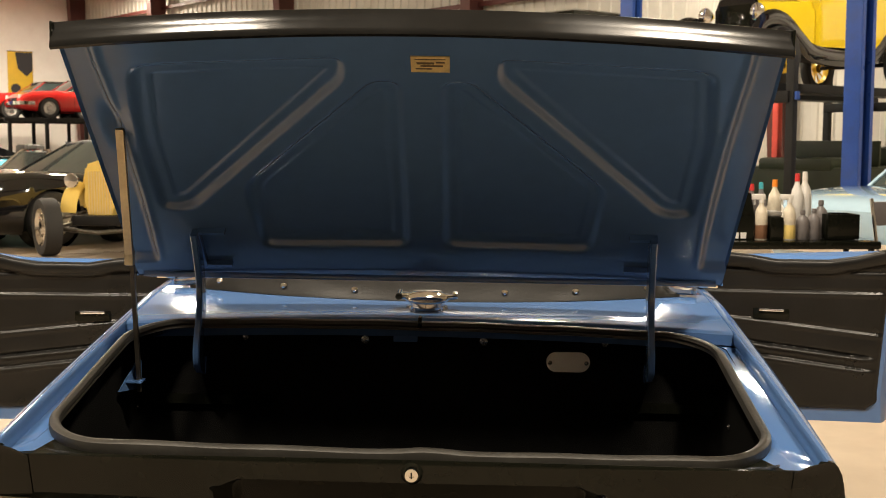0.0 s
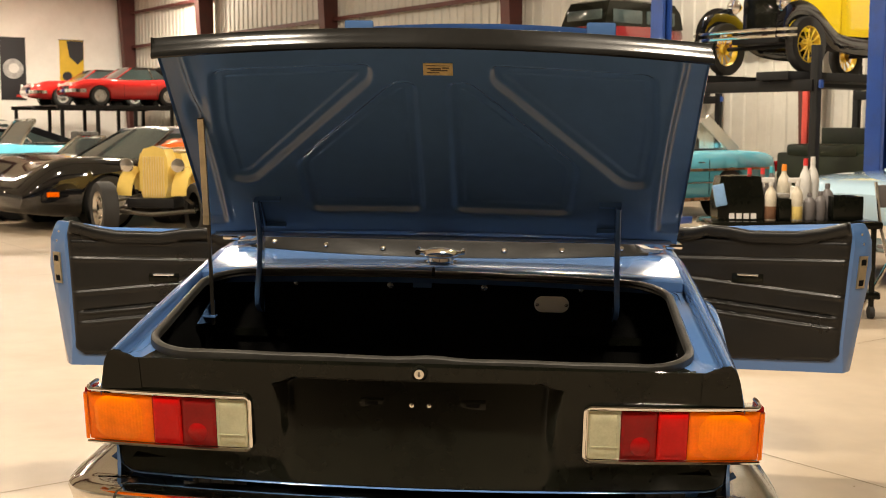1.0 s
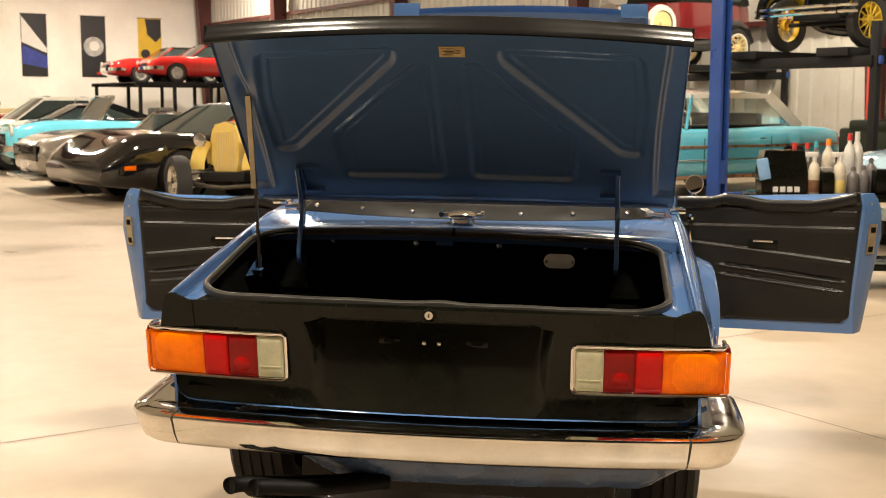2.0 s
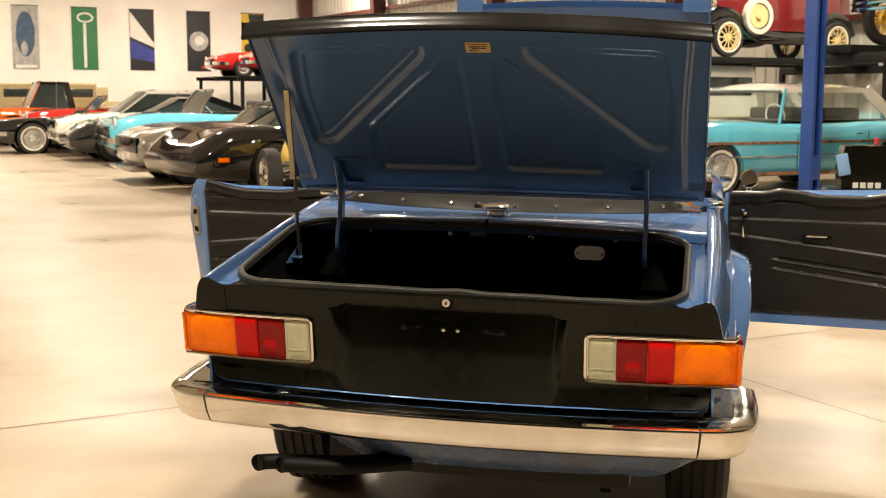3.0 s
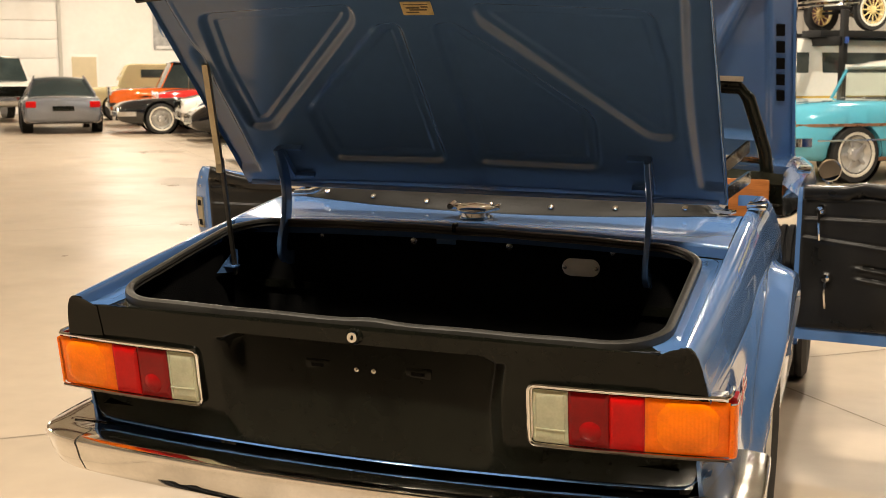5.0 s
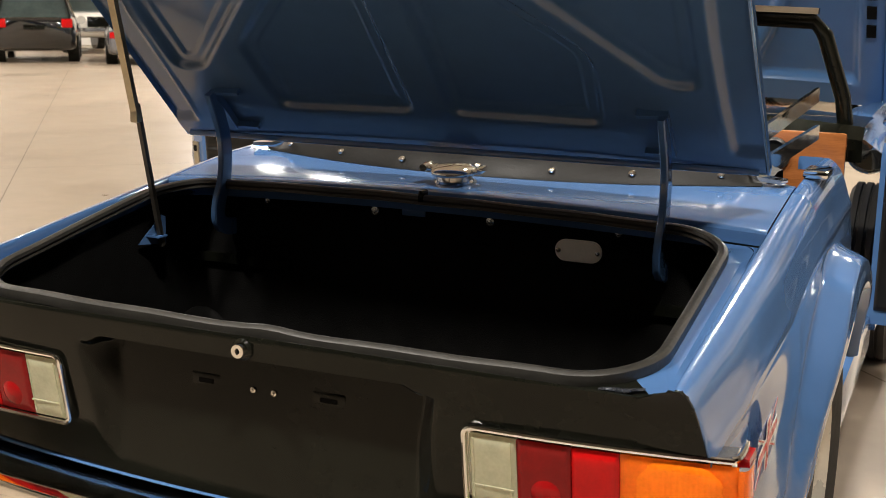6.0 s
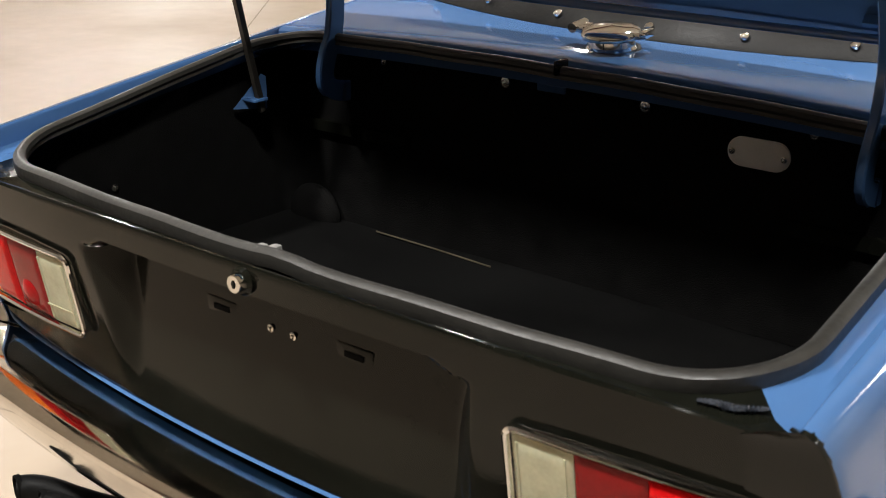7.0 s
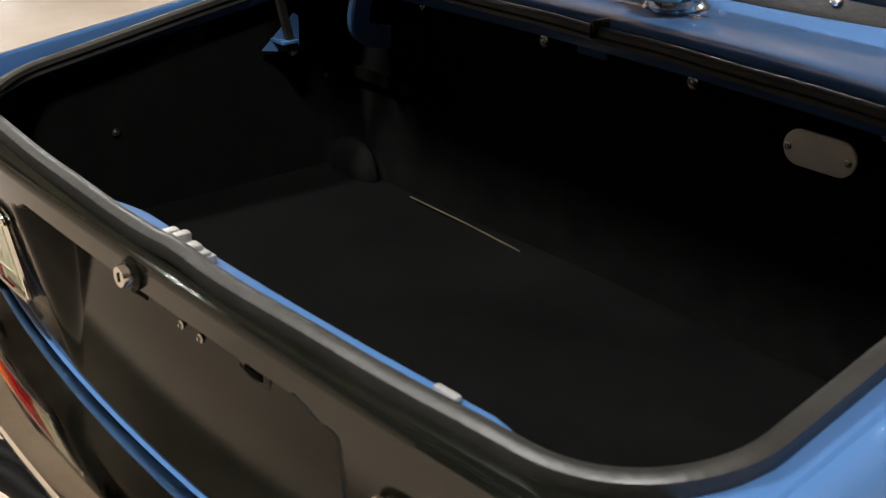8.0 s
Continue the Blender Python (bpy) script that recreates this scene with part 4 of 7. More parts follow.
box(bm, (-0.050, 0, 0.028), (0.022, 0.030, 0.011), 0.003, m)
cyl(bm, m @ Vector((-0.059, -0.019, 0.030)), m @ Vector((-0.059, 0.019, 0.030)), 0.0075, seg=14)
part("cap_hinge", bm, CHROME, cap)
part("cap_seal", revolve(B(), [(0.045, 0.0), (0.044, 0.003), (0.040, 0.004)], m, 36), RUBBER, cap)

# folded hood under its cloth edge, held by studs
HOODX = 0.560
bm = B()
rows = []
for i in range(61):
    x = lerp(-HOODX, HOODX, i / 60)
    y0 = 0.872 + 0.34 * x * x
    z0 = deck_z(x, y0) + 0.001
    end = 1 - sstep(0.49, HOODX, abs(x))
    w = 0.0035 * math.sin(17 * x) + 0.002 * math.sin(41 * x + 1)
    rows.append([Vector((x, y0, z0)), Vector((x, y0 + 0.003, z0 + 0.006)), Vector((x, y0 + 0.022, z0 + 0.030 * end + 0.5 * w)), Vector((x, y0 + 0.048, z0 + 0.056 * end + w)), Vector((x, y0 + 0.075, z0 + 0.062 * end - w)),
                 Vector((x, y0 + 0.12, z0 + 0.054 * end + w)), Vector((x, y0 + 0.20, z0 + 0.060 * end - 2 * w)), Vector((x, y0 + 0.27, z0 + 0.040 * end)), Vector((x, y0 + 0.30, z0 - 0.06))])
loft(bm, rows, False, False)
hood = part("folded_hood", bm, CANVAS, car, "folded black cloth hood with bright studs along its edge", sharp=50)
for x in (-0.488, -0.334, -0.172, 0.005, 0.161, 0.319, 0.484):
    y = 0.872 + 0.34 * x * x + 0.017
    k = 1 - sstep(0.49, HOODX, abs(x))
    bm = B()
    revolve(bm, [(0.0075, 0.0), (0.0072, 0.003), (0.0045, 0.0052), (0.0001, 0.006)], Matrix.Translation((x, y - 0.006, deck_z(x, y) + 0.015 * k + 0.004)) @ Vector((0, -0.6, 0.8)).to_track_quat("Z", "Y").to_matrix().to_4x4(), 14)
    part("stud", bm, CHROME, hood)
for s in (-1, 1):
    bm = B()
    sweep(bm, [(s * 0.50, 1.05, 0.93), (s * 0.56, 1.00, 0.905), (s * 0.60, 0.99, 0.903)], [(-0.018, -0.004), (0.018, -0.004), (0.018, 0.004), (-0.018, 0.004)])
    part("hood_strap", bm, OLDCHROME, hood)
# side frame bars of the folded hood
for s in (-1, 1):
    for k, (p, q) in enumerate((((s * 0.50, 1.12, 0.95), (s * 0.56, 1.75, 1.02)), ((s * 0.52, 1.10, 0.90), (s * 0.57, 1.72, 0.93)))):
        part("hood_bar", sweep(B(), [p, q], [(-0.005, -0.018), (0.005, -0.018), (0.005, 0.018), (-0.005, 0.018)]), OLDCHROME, hood)

# ---- cockpit and front
bm = B()
rows = []
for i in range(21):
    x = lerp(-0.64, 0.64, i / 20)
    c = 0.03 * (1 - (x / 0.64) ** 2)
    rows.append([Vector((x, 2.22, 0.80)), Vector((x, 2.20, 0.865 + c)), Vector((x, 2.24, 0.90 + c)), Vector((x, 2.40, 0.905 + c)), Vector((x, 2.58, 0.90 + c))])
loft(bm, rows, False, False)
part("scuttle", bm, SATIN, car)
bm = B()
box(bm, (0, 2.185, 0.80), (1.20, 0.024, 0.17), 0.01)
dash = part("dashboard", bm, WOOD, car, "varnished wood dashboard")
for x, r in ((0.40, 0.05), (0.05, 0.035), (-0.06, 0.035), (-0.30, 0.05), (-0.44, 0.05)):
    bm = B()
    revolve(bm, [(r, 0.0), (r, 0.012), (r * 0.85, 0.016), (r * 0.8, 0.006), (0.0001, 0.005)], pose(x, 2.172, 0.815, 90, 0, 0), 24)
    part("gauge", bm, VINYL, dash)
bm = B()
tube(bm, [Vector((-0.36 + 0.19 * math.cos(a), 1.95 + 0.06 * math.sin(a), 0.83 + 0.18 * math.sin(a))) for a in (2 * math.pi * k / 32 for k in range(32))], 0.011, 8, True, (0, 1, 0.3))
wheel_rim = part("steering_wheel", bm, VINYL, car, "black steering wheel")
bm = B()
for a in (0.5, 2.64, 4.71):
    sweep(bm, [(-0.36, 1.965, 0.83), (-0.36 + 0.18 * math.cos(a), 1.95 + 0.06 * math.sin(a), 0.83 + 0.17 * math.sin(a))], [(-0.01, -0.002), (0.01, -0.002), (0.01, 0.002), (-0.01, 0.002)])
part("spokes", bm, OLDCHROME, wheel_rim)
bm = B()
box(bm, (0, 1.6, 0.30), (1.24, 1.2, 0.05), 0.01)
box(bm, (0, 1.15, 0.60), (1.20, 0.06, 0.55), 0.02)
part("cockpit_tub", bm, VINYL, car)
for s in (-1, 1):
    part("sill", box(B(), (s * 0.66, 1.84, 0.30), (0.09, 0.84, 0.12), 0.02), BLUE, car)

# windscreen
WS = [(-0.590, 2.30, 0.84), (-0.570, 2.27, 0.98), (-0.515, 2.19, 1.160), (-0.485, 2.170, 1.195), (0.485, 2.170, 1.195), (0.515, 2.19, 1.160), (0.570, 2.27, 0.98), (0.590, 2.30, 0.84)]
screen = part("windscreen", tube(B(), [WS[0], WS[1], WS[2], WS[3], (0, 2.145, 1.215), WS[4], WS[5], WS[6], WS[7]], 0.023, 10, up=(0, 1, 0.4)), SATIN, car, "windscreen in a black frame with chrome top rail")
bm = B()
patch(bm, lambda a, b: Vector((lerp(-1, 1, a) * lerp(0.575, 0.490, b), lerp(2.28, 2.175, b) - 0.02 * (1 - (2 * a - 1) ** 2), lerp(0.925, 1.205, b))), 12, 6)
pane = part("pane", thick(bm, 0.005), GLASS, screen)
pane.visible_shadow = False
part("top_rail", sweep(B(), [(-0.50, 2.150, 1.222), (0, 2.130, 1.236), (0.50, 2.150, 1.222)], [(-0.030, -0.007), (0.030, -0.007), (0.024, 0.010), (-0.024, 0.010)]), CHROME, screen)
part("mirror_inside", box(B(), (0.0, 2.10, 1.15), (0.20, 0.03, 0.055), 0.012), SATIN, screen)

# front wings
for s in (-1, 1):
    bm = B()
    rows = []
    for k in range(25):
        y = lerp(2.27, 3.85, k / 24)
        zt = 0.865 + 0.035 * math.sin(math.pi * min(1, (y - 2.27) / 1.5))
        low = 0.30
        dy = abs(y - 3.25)
        if dy < 0.36:
            low = 0.31 + math.sqrt(0.36 ** 2 - dy * dy)
        end = 1 - 0.35 * sstep(3.6, 3.85, y)
        ring = [(0.52, zt - 0.02), (0.58, zt), (0.64, zt - 0.004), (0.69, zt - 0.04), (0.705, zt - 0.11), (0.715, 0.62), (0.72, lerp(0.62, low, 0.6)), (0.715, low), (0.66, low)]
        rows.append([Vector((s * x * (0.75 + 0.25 * end), y, max(z, low))) for x, z in ring])
    loft(bm, rows, False, False)
    wing = part("front_wing", bm, BLUE, car, "blue front wing")
    bm = B()
    revolve(bm, [(0.10, 0.0), (0.105, 0.012), (0.09, 0.02), (0.085, 0.006), (0.001, 0.0)], pose(s * 0.545, 3.83, 0.66, -90, 0, 0), 24)
    part("headlamp_rim", bm, CHROME, wing)

# bonnet, hinged at the front and standing up
BA, BT = Vector((0, 3.62, 0.86)), Vector((0, 3.03, 1.655))
BD = (BT - BA)
BLEN = BD.length
BD.normalize()
BN = Vector((0, BD.z, -BD.y))


def bon(x, s, n=0.0):
    return BA + Vector((x, 0, 0)) + BD * s + BN * n


bonnet = part("bonnet", patch(B(), lambda a, b: bon(lerp(-0.60, 0.60, a), lerp(0, BLEN, b), 0.03 + 0.05 * (1 - (2 * a - 1) ** 2)), 24, 10), BLUE, car, "raised bonnet showing its dark blue underside")
bm = B()


def bon_under(a, b):
    x, q = lerp(-0.59, 0.59, a), lerp(0, BLEN, b)
    inner = min(0.50 - abs(x), q - 0.10, BLEN - 0.10 - q)
    cross = min(abs(abs(x) - 0.5 * q / BLEN * 0.9), 9)
    n = 0.035 * sstep(0.0, 0.02, inner) - 0.03 * (1 - sstep(0.02, 0.035, cross)) * sstep(0.0, 0.02, inner)
    return bon(x, q, n - 0.012 + 0.035 * (1 - (2 * a - 1) ** 2))


patch(bm, bon_under, 96, 70)
part("inner_frame", bm, BLUE, bonnet, "dark blue inner frame", sharp=60)
for s in (-1, 1):
    part("edge_flange", sweep(B(), [bon(s * 0.60, 0, 0), bon(s * 0.60, BLEN, 0)], [(-0.006, -0.03), (0.006, -0.03), (0.006, 0.03), (-0.006, 0.03)], up=(0, 1, 0)), BLUE, bonnet)
    for k in range(5):
        bm = B()
        q = 0.34 + 0.085 * k
        loft(bm, [[bon(s * x, qq, n) for x, qq in ((0.525, q), (0.560, q), (0.560, q + 0.055), (0.525, q + 0.055))] for n in (-0.004, -0.013)], True, True)
        part("slot", bm, LINER, bonnet)
    part("corner_tab", box(B(), bon(s * 0.54, BLEN + 0.02, 0.0), (0.13, 0.02, 0.07), 0.012), BLUE, bonnet)


# ---- doors, wide open
DOOR_FOLDS = ((0.834, 0.834), (0.763, 0.770), (0.688, 0.637), (0.612, 0.556), (0.575, 0.516))


def door(s, hinge_at, end_at, dz):
    """An open door: a runs from the hinge outwards, z up, c towards the tail of the car."""
    h, e = Vector((*hinge_at, 0)), Vector((*end_at, 0))
    along = (e - h).normalized()
    back = Vector((along.y, -along.x, 0)) * (1 if along.x > 0 else -1)
    P = lambda a, z, c: h + along * a + Vector((0, 0, z + dz)) + back * c
    d = new("door")
    d.empty_display_size = 0.1
    d.parent = car
    d["label"] = "open blue door with black vinyl trim"

    def rim(z):
        """Outer limit of the inner face."""
        return interp(z, ((0.35, 0.730), (0.45, 0.726), (0.70, 0.742), (0.84, 0.752), (0.93, 0.735)))

    def skin(z):
        return interp(z, ((0.345, 0.764), (0.58, 0.797), (0.74, 0.822), (0.85, 0.818), (0.90, 0.800), (0.93, 0.772)))

    def topz(a):
        return interp(a, ((0.0, 0.868), (0.16, 0.872), (0.22, 0.886), (0.30, 0.880), (0.38, 0.867), (0.55, 0.870), (0.63, 0.884), (0.71, 0.906), (0.78, 0.914), (0.83, 0.908)))

    def botz(a):
        return 0.335 + 0.016 * a
    bm = B()
    rings = []
    for k in range(27):
        v = k / 26
        z = lerp(0.345, 0.915, v)
        r, q = rim(z), skin(z)
        top = sstep(0.93, 1.0, v)
        ring = [(0.0, -0.03), (0.004, 0.0)] + [(r * t, 0.0) for t in (0.15, 0.3, 0.45, 0.6, 0.75, 0.9)] + [(r, 0.0), (r + 0.004, -0.004), (lerp(r, q, 0.55), -0.030), (q - 0.004, -0.056), (q, -0.066), (q - 0.012, -0.078)]
        ring += [(q * t, -0.080 - 0.022 * math.sin(math.pi * min(1, v * 1.1)) * (1 - 0.6 * t)) for t in (0.9, 0.6, 0.3, 0.05)]
        rings.append([P(a, lerp(botz(a), topz(a) - 0.008, v), lerp(c, -0.035, 0.45 * top)) for a, c in ring])
    loft(bm, rings, True, True)
    part("shell", bm, BLUE, d, "blue door shell")
    # trim panel with stitched folds and a slack pocket
    bm = B()

    def trim(u, w):
        z = lerp(0.392, 0.892, w)
        r = rim(z) - 0.012 - 0.035 * (1 - sstep(0.392, 0.43, z)) ** 2
        a = lerp(0.02, r, u)
        zt = topz(a) + 0.004
        z = lerp(botz(a) + 0.042, zt, w)
        n = 0.016
        for k, (z0, z1) in enumerate(DOOR_FOLDS):
            zf = lerp(z0, z1, (a - 0.15) / 0.55)
            lim = 1.0 if k < 3 else sstep(0.19, 0.24, a) * (1 - sstep(0.66, 0.71, a))
            amp = (0.0025, 0.0045, 0.0045, 0.009, 0.007)[k] * lim
            n += amp * (math.exp(-((z - zf + 0.007) / 0.007) ** 2) - 0.9 * math.exp(-((z - zf - 0.004) / 0.004) ** 2))
        n += 0.003 * math.sin(9 * a + 2) * math.sin(24 * z) * sstep(0.16, 0.3, a) * (1 - sstep(0.60, 0.66, z))
        up = zt - z
        if up < 0.05:
            n += 0.020 * math.sqrt(max(0.0, 1 - ((up - 0.022) / 0.028) ** 2)) if up > 0.0 else 0.0
        edge = min(min(u * 1.5, 1 - u) * 0.72 / 0.012, w * 0.5 / 0.014, 1)
        return P(a, z, lerp(0.002, n, max(0, edge) ** 0.6))
    patch(bm, trim, 70, 130)
    part("trim", bm, VINYL, d, "black vinyl door trim with horizontal folds", sharp=60)
    turn = Matrix.Rotation(math.atan2(along.y, along.x), 4, "Z")
    part("pull_cup", box(B(), (0, 0, 0), (0.115, 0.010, 0.034), 0.004, Matrix.Translation(P(0.372, 0.692, 0.017)) @ turn), SATIN, d)
    part("pull_trim", sweep(B(), [P(0.334, 0.704, 0.026), P(0.410, 0.704, 0.026)], circle_prof(0.0045, 8)), CHROME, d, "chrome pull edge")
    for a, z in ((0.085, 0.790), (0.115, 0.560)):
        bm = B()
        m = Matrix.Translation(P(a, z, 0.015)) @ back.to_track_quat("Z", "Y").to_matrix().to_4x4()
        revolve(bm, [(0.021, 0), (0.021, 0.006), (0.016, 0.018), (0.013, 0.024), (0.0001, 0.026)], m, 18)
        q = P(a, z, 0.040)
        sweep(bm, [q, q + Vector((0, 0, -0.05)) + back * 0.008, q + Vector((0, 0, -0.10)) + along * 0.005 + back * 0.004], [(-0.007, -0.003), (0.007, -0.003), (0.007, 0.003), (-0.007, 0.003)], up=(1, 0, 0))
        part("handle", bm, CHROME, d, "chrome inside handle")
    # latch on the slanting shut face
    face = Vector((along * 0.055 - back * -0.055)).normalized()
    lie = lambda z, k: P(lerp(rim(z), skin(z), k), z, lerp(0.0, -0.058, k))
    bm = B()
    loft(bm, [[lie(z, k) + face * o for z, k in ((0.665, 0.30), (0.665, 0.72), (0.785, 0.72), (0.785, 0.30))] for o in (-0.002, 0.007)], True, True)
    plate_ = part("latch_plate", bm, STEEL, d, "dull zinc latch plate")
    for z in (0.685, 0.762):
        bm = B()
        loft(bm, [[lie(z + dz2, k) + face * o for dz2, k in ((-0.011, 0.38), (-0.011, 0.62), (0.011, 0.62), (0.011, 0.38))] for o in (0.004, 0.0078)], True, True)
        part("latch_hole", bm, LINER, plate_)
    for z, k in ((0.83, 0.5), (0.865, 0.45)):
        screw(lie(z, k), face, d, 0.005)
    return d


door(1, (0.69, 2.21), (1.51, 2.087), 0.0)
door(-1, (-0.805, 2.21), (-1.625, 2.087), -0.052)
# door mirror
for s, c in ((1, (0.79, 2.30, 0.915)),):
    bm = B()
    revolve(bm, [(0.0001, -0.06), (0.014, -0.055), (0.032, -0.03), (0.040, 0.0), (0.037, 0.003), (0.035, 0.001), (0.0001, 0.001)], Matrix.Translation(c) @ Vector((0.25, -1, 0)).to_track_quat("Z", "Y").to_matrix().to_4x4(), 24)
    cyl(bm, (c[0] - 0.0, c[1] + 0.03, c[2] - 0.05), (c[0], c[1] + 0.03, c[2] - 0.02), 0.012, 0.009, 12)
    part("door_mirror", bm, CHROME, car, "round chrome door mirror")
    part("chrome_wing_trim", box(B(), (0.70, 2.50, 0.90), (0.05, 0.16, 0.02), 0.008), CHROME, car)
# ---------------------------------------------------------------- other vehicles in the hall
def paint(name, color, rough=0.07, metal=0.0):
    return mat(name, color, rough, metal, var=0.06, scale=2.5, coat=1.0, rvar=0.02)


P_BLACK = paint("black_gloss_paint", (0.008, 0.008, 0.009))
P_GREY = paint("warm_grey_metallic_paint", (0.30, 0.275, 0.24), 0.28, 0.35)
P_TURQ = paint("turquoise_paint", (0.13, 0.52, 0.70))
P_WHITE = paint("ivory_white_paint", (0.84, 0.82, 0.76))
P_ORANGE = paint("orange_paint", (0.72, 0.13, 0.012))
P_RED = paint("red_paint", (0.52, 0.022, 0.020))
P_CREAM = paint("cream_paint", (0.62, 0.53, 0.30))
P_YELLOW = paint("yellow_paint", (0.80, 0.58, 0.02))
P_PALE = paint("pale_yellow_paint", (0.82, 0.60, 0.16))
P_SILVER = paint("silver_blue_paint", (0.22, 0.235, 0.27), 0.25, 0.5)
P_MAROON = paint("maroon_paint", (0.16, 0.015, 0.017))
P_OLIVE = mat("olive_drab_paint", (0.020, 0.026, 0.013), 0.5, var=0.3, scale=4, spec=0.3)
P_MUSTARD = paint("mustard_paint", (0.56, 0.37, 0.04))
BRONZE = mat("bronze_trim", (0.42, 0.22, 0.12), 0.3, 0.6, var=0.15, scale=6)
WHITEWALL = mat("whitewall_rubber", (0.72, 0.68, 0.58), 0.6, var=0.1, scale=12)
CREAMWHEEL = mat("cream_wheel_enamel", (0.74, 0.58, 0.27), 0.35, var=0.1, scale=9)
YWHEEL = mat("yellow_wheel_enamel", (0.72, 0.48, 0.03), 0.35, var=0.1, scale=9)
LAMPGLASS = mat("headlamp_glass", (0.75, 0.75, 0.70), 0.08, 0.2, var=0.2, scale=30, coat=0.8)
SEATTAN = mat("dark_seat_vinyl", (0.05, 0.045, 0.04), 0.5, var=0.2, scale=8)


def smooth_rows(rows, times=2):
    rows = [list(r) for r in rows]
    for _ in range(times):
        out = [rows[0]]
        for a, b in zip(rows, rows[1:]):
            out += [[lerp(p, q, 0.25) for p, q in zip(a, b)], [lerp(p, q, 0.75) for p, q in zip(a, b)]]
        out.append(rows[-1])
        rows = out
    return rows


def car_wheel(parent, x, y, r, w, side, rim_mat, white=False, wire=False):
    m = pose(x, y, r, -90 * side, 0, 0)
    bm = B()
    revolve(bm, [(r * 0.66, -w * 0.4), (r * 0.82, -w * 0.5), (r * 0.96, -w * 0.47), (r, -w * 0.3), (r, w * 0.3), (r * 0.96, w * 0.47), (r * 0.82, w * 0.5), (r * 0.64, w * 0.42)], m, 32)
    t = part("tyre", bm, TYRE, parent)
    if white:
        bm = B()
        revolve(bm, [(r * 0.79, w * 0.50), (r * 0.775, w * 0.516), (r * 0.70, w * 0.49), (r * 0.68, w * 0.45)], m, 32)
        part("whitewall", bm, WHITEWALL, t)
    bm = B()
    if wire:
        revolve(bm, [(r * 0.69, w * 0.30), (r * 0.68, w * 0.42), (r * 0.62, w * 0.44), (r * 0.60, w * 0.10), (r * 0.62, -w * 0.3)], m, 28)
        revolve(bm, [(r * 0.20, -w * 0.2), (r * 0.20, w * 0.3), (r * 0.14, w * 0.5), (0.0001, w * 0.54)], m, 20)
    else:
        revolve(bm, [(r * 0.68, w * 0.36), (r * 0.64, w * 0.45), (r * 0.58, w * 0.28), (r * 0.5, w * 0.12), (r * 0.28, w * 0.2), (r * 0.2, w * 0.42), (0.0001, w * 0.46)], m, 28)
    rim = part("rim", bm, rim_mat, t)
    if wire:
        for k in range(12):
            bm = B()
            a = 2 * math.pi * k / 12
            sweep(bm, [m @ Vector((r * 0.15 * math.cos(a), r * 0.15 * math.sin(a), w * 0.38)), m @ Vector((r * 0.66 * math.cos(a), r * 0.66 * math.sin(a), w * 0.36))], circle_prof(0.012, 6), up=m.to_3x3() @ Vector((0, 0, 1)))
            part("spoke", bm, rim_mat, t)
    else:
        for k in range(5):
            a = 2 * math.pi * k / 5
            bm = B()
            box(bm, (0, 0, 0), (r * 0.12, r * 0.34, w * 0.10), 0.006, m @ pose(r * 0.40 * math.cos(a), r * 0.40 * math.sin(a), w * 0.26, 0, 0, math.degrees(a) - 90))
            part("spoke", bm, rim_mat, t)
    return t


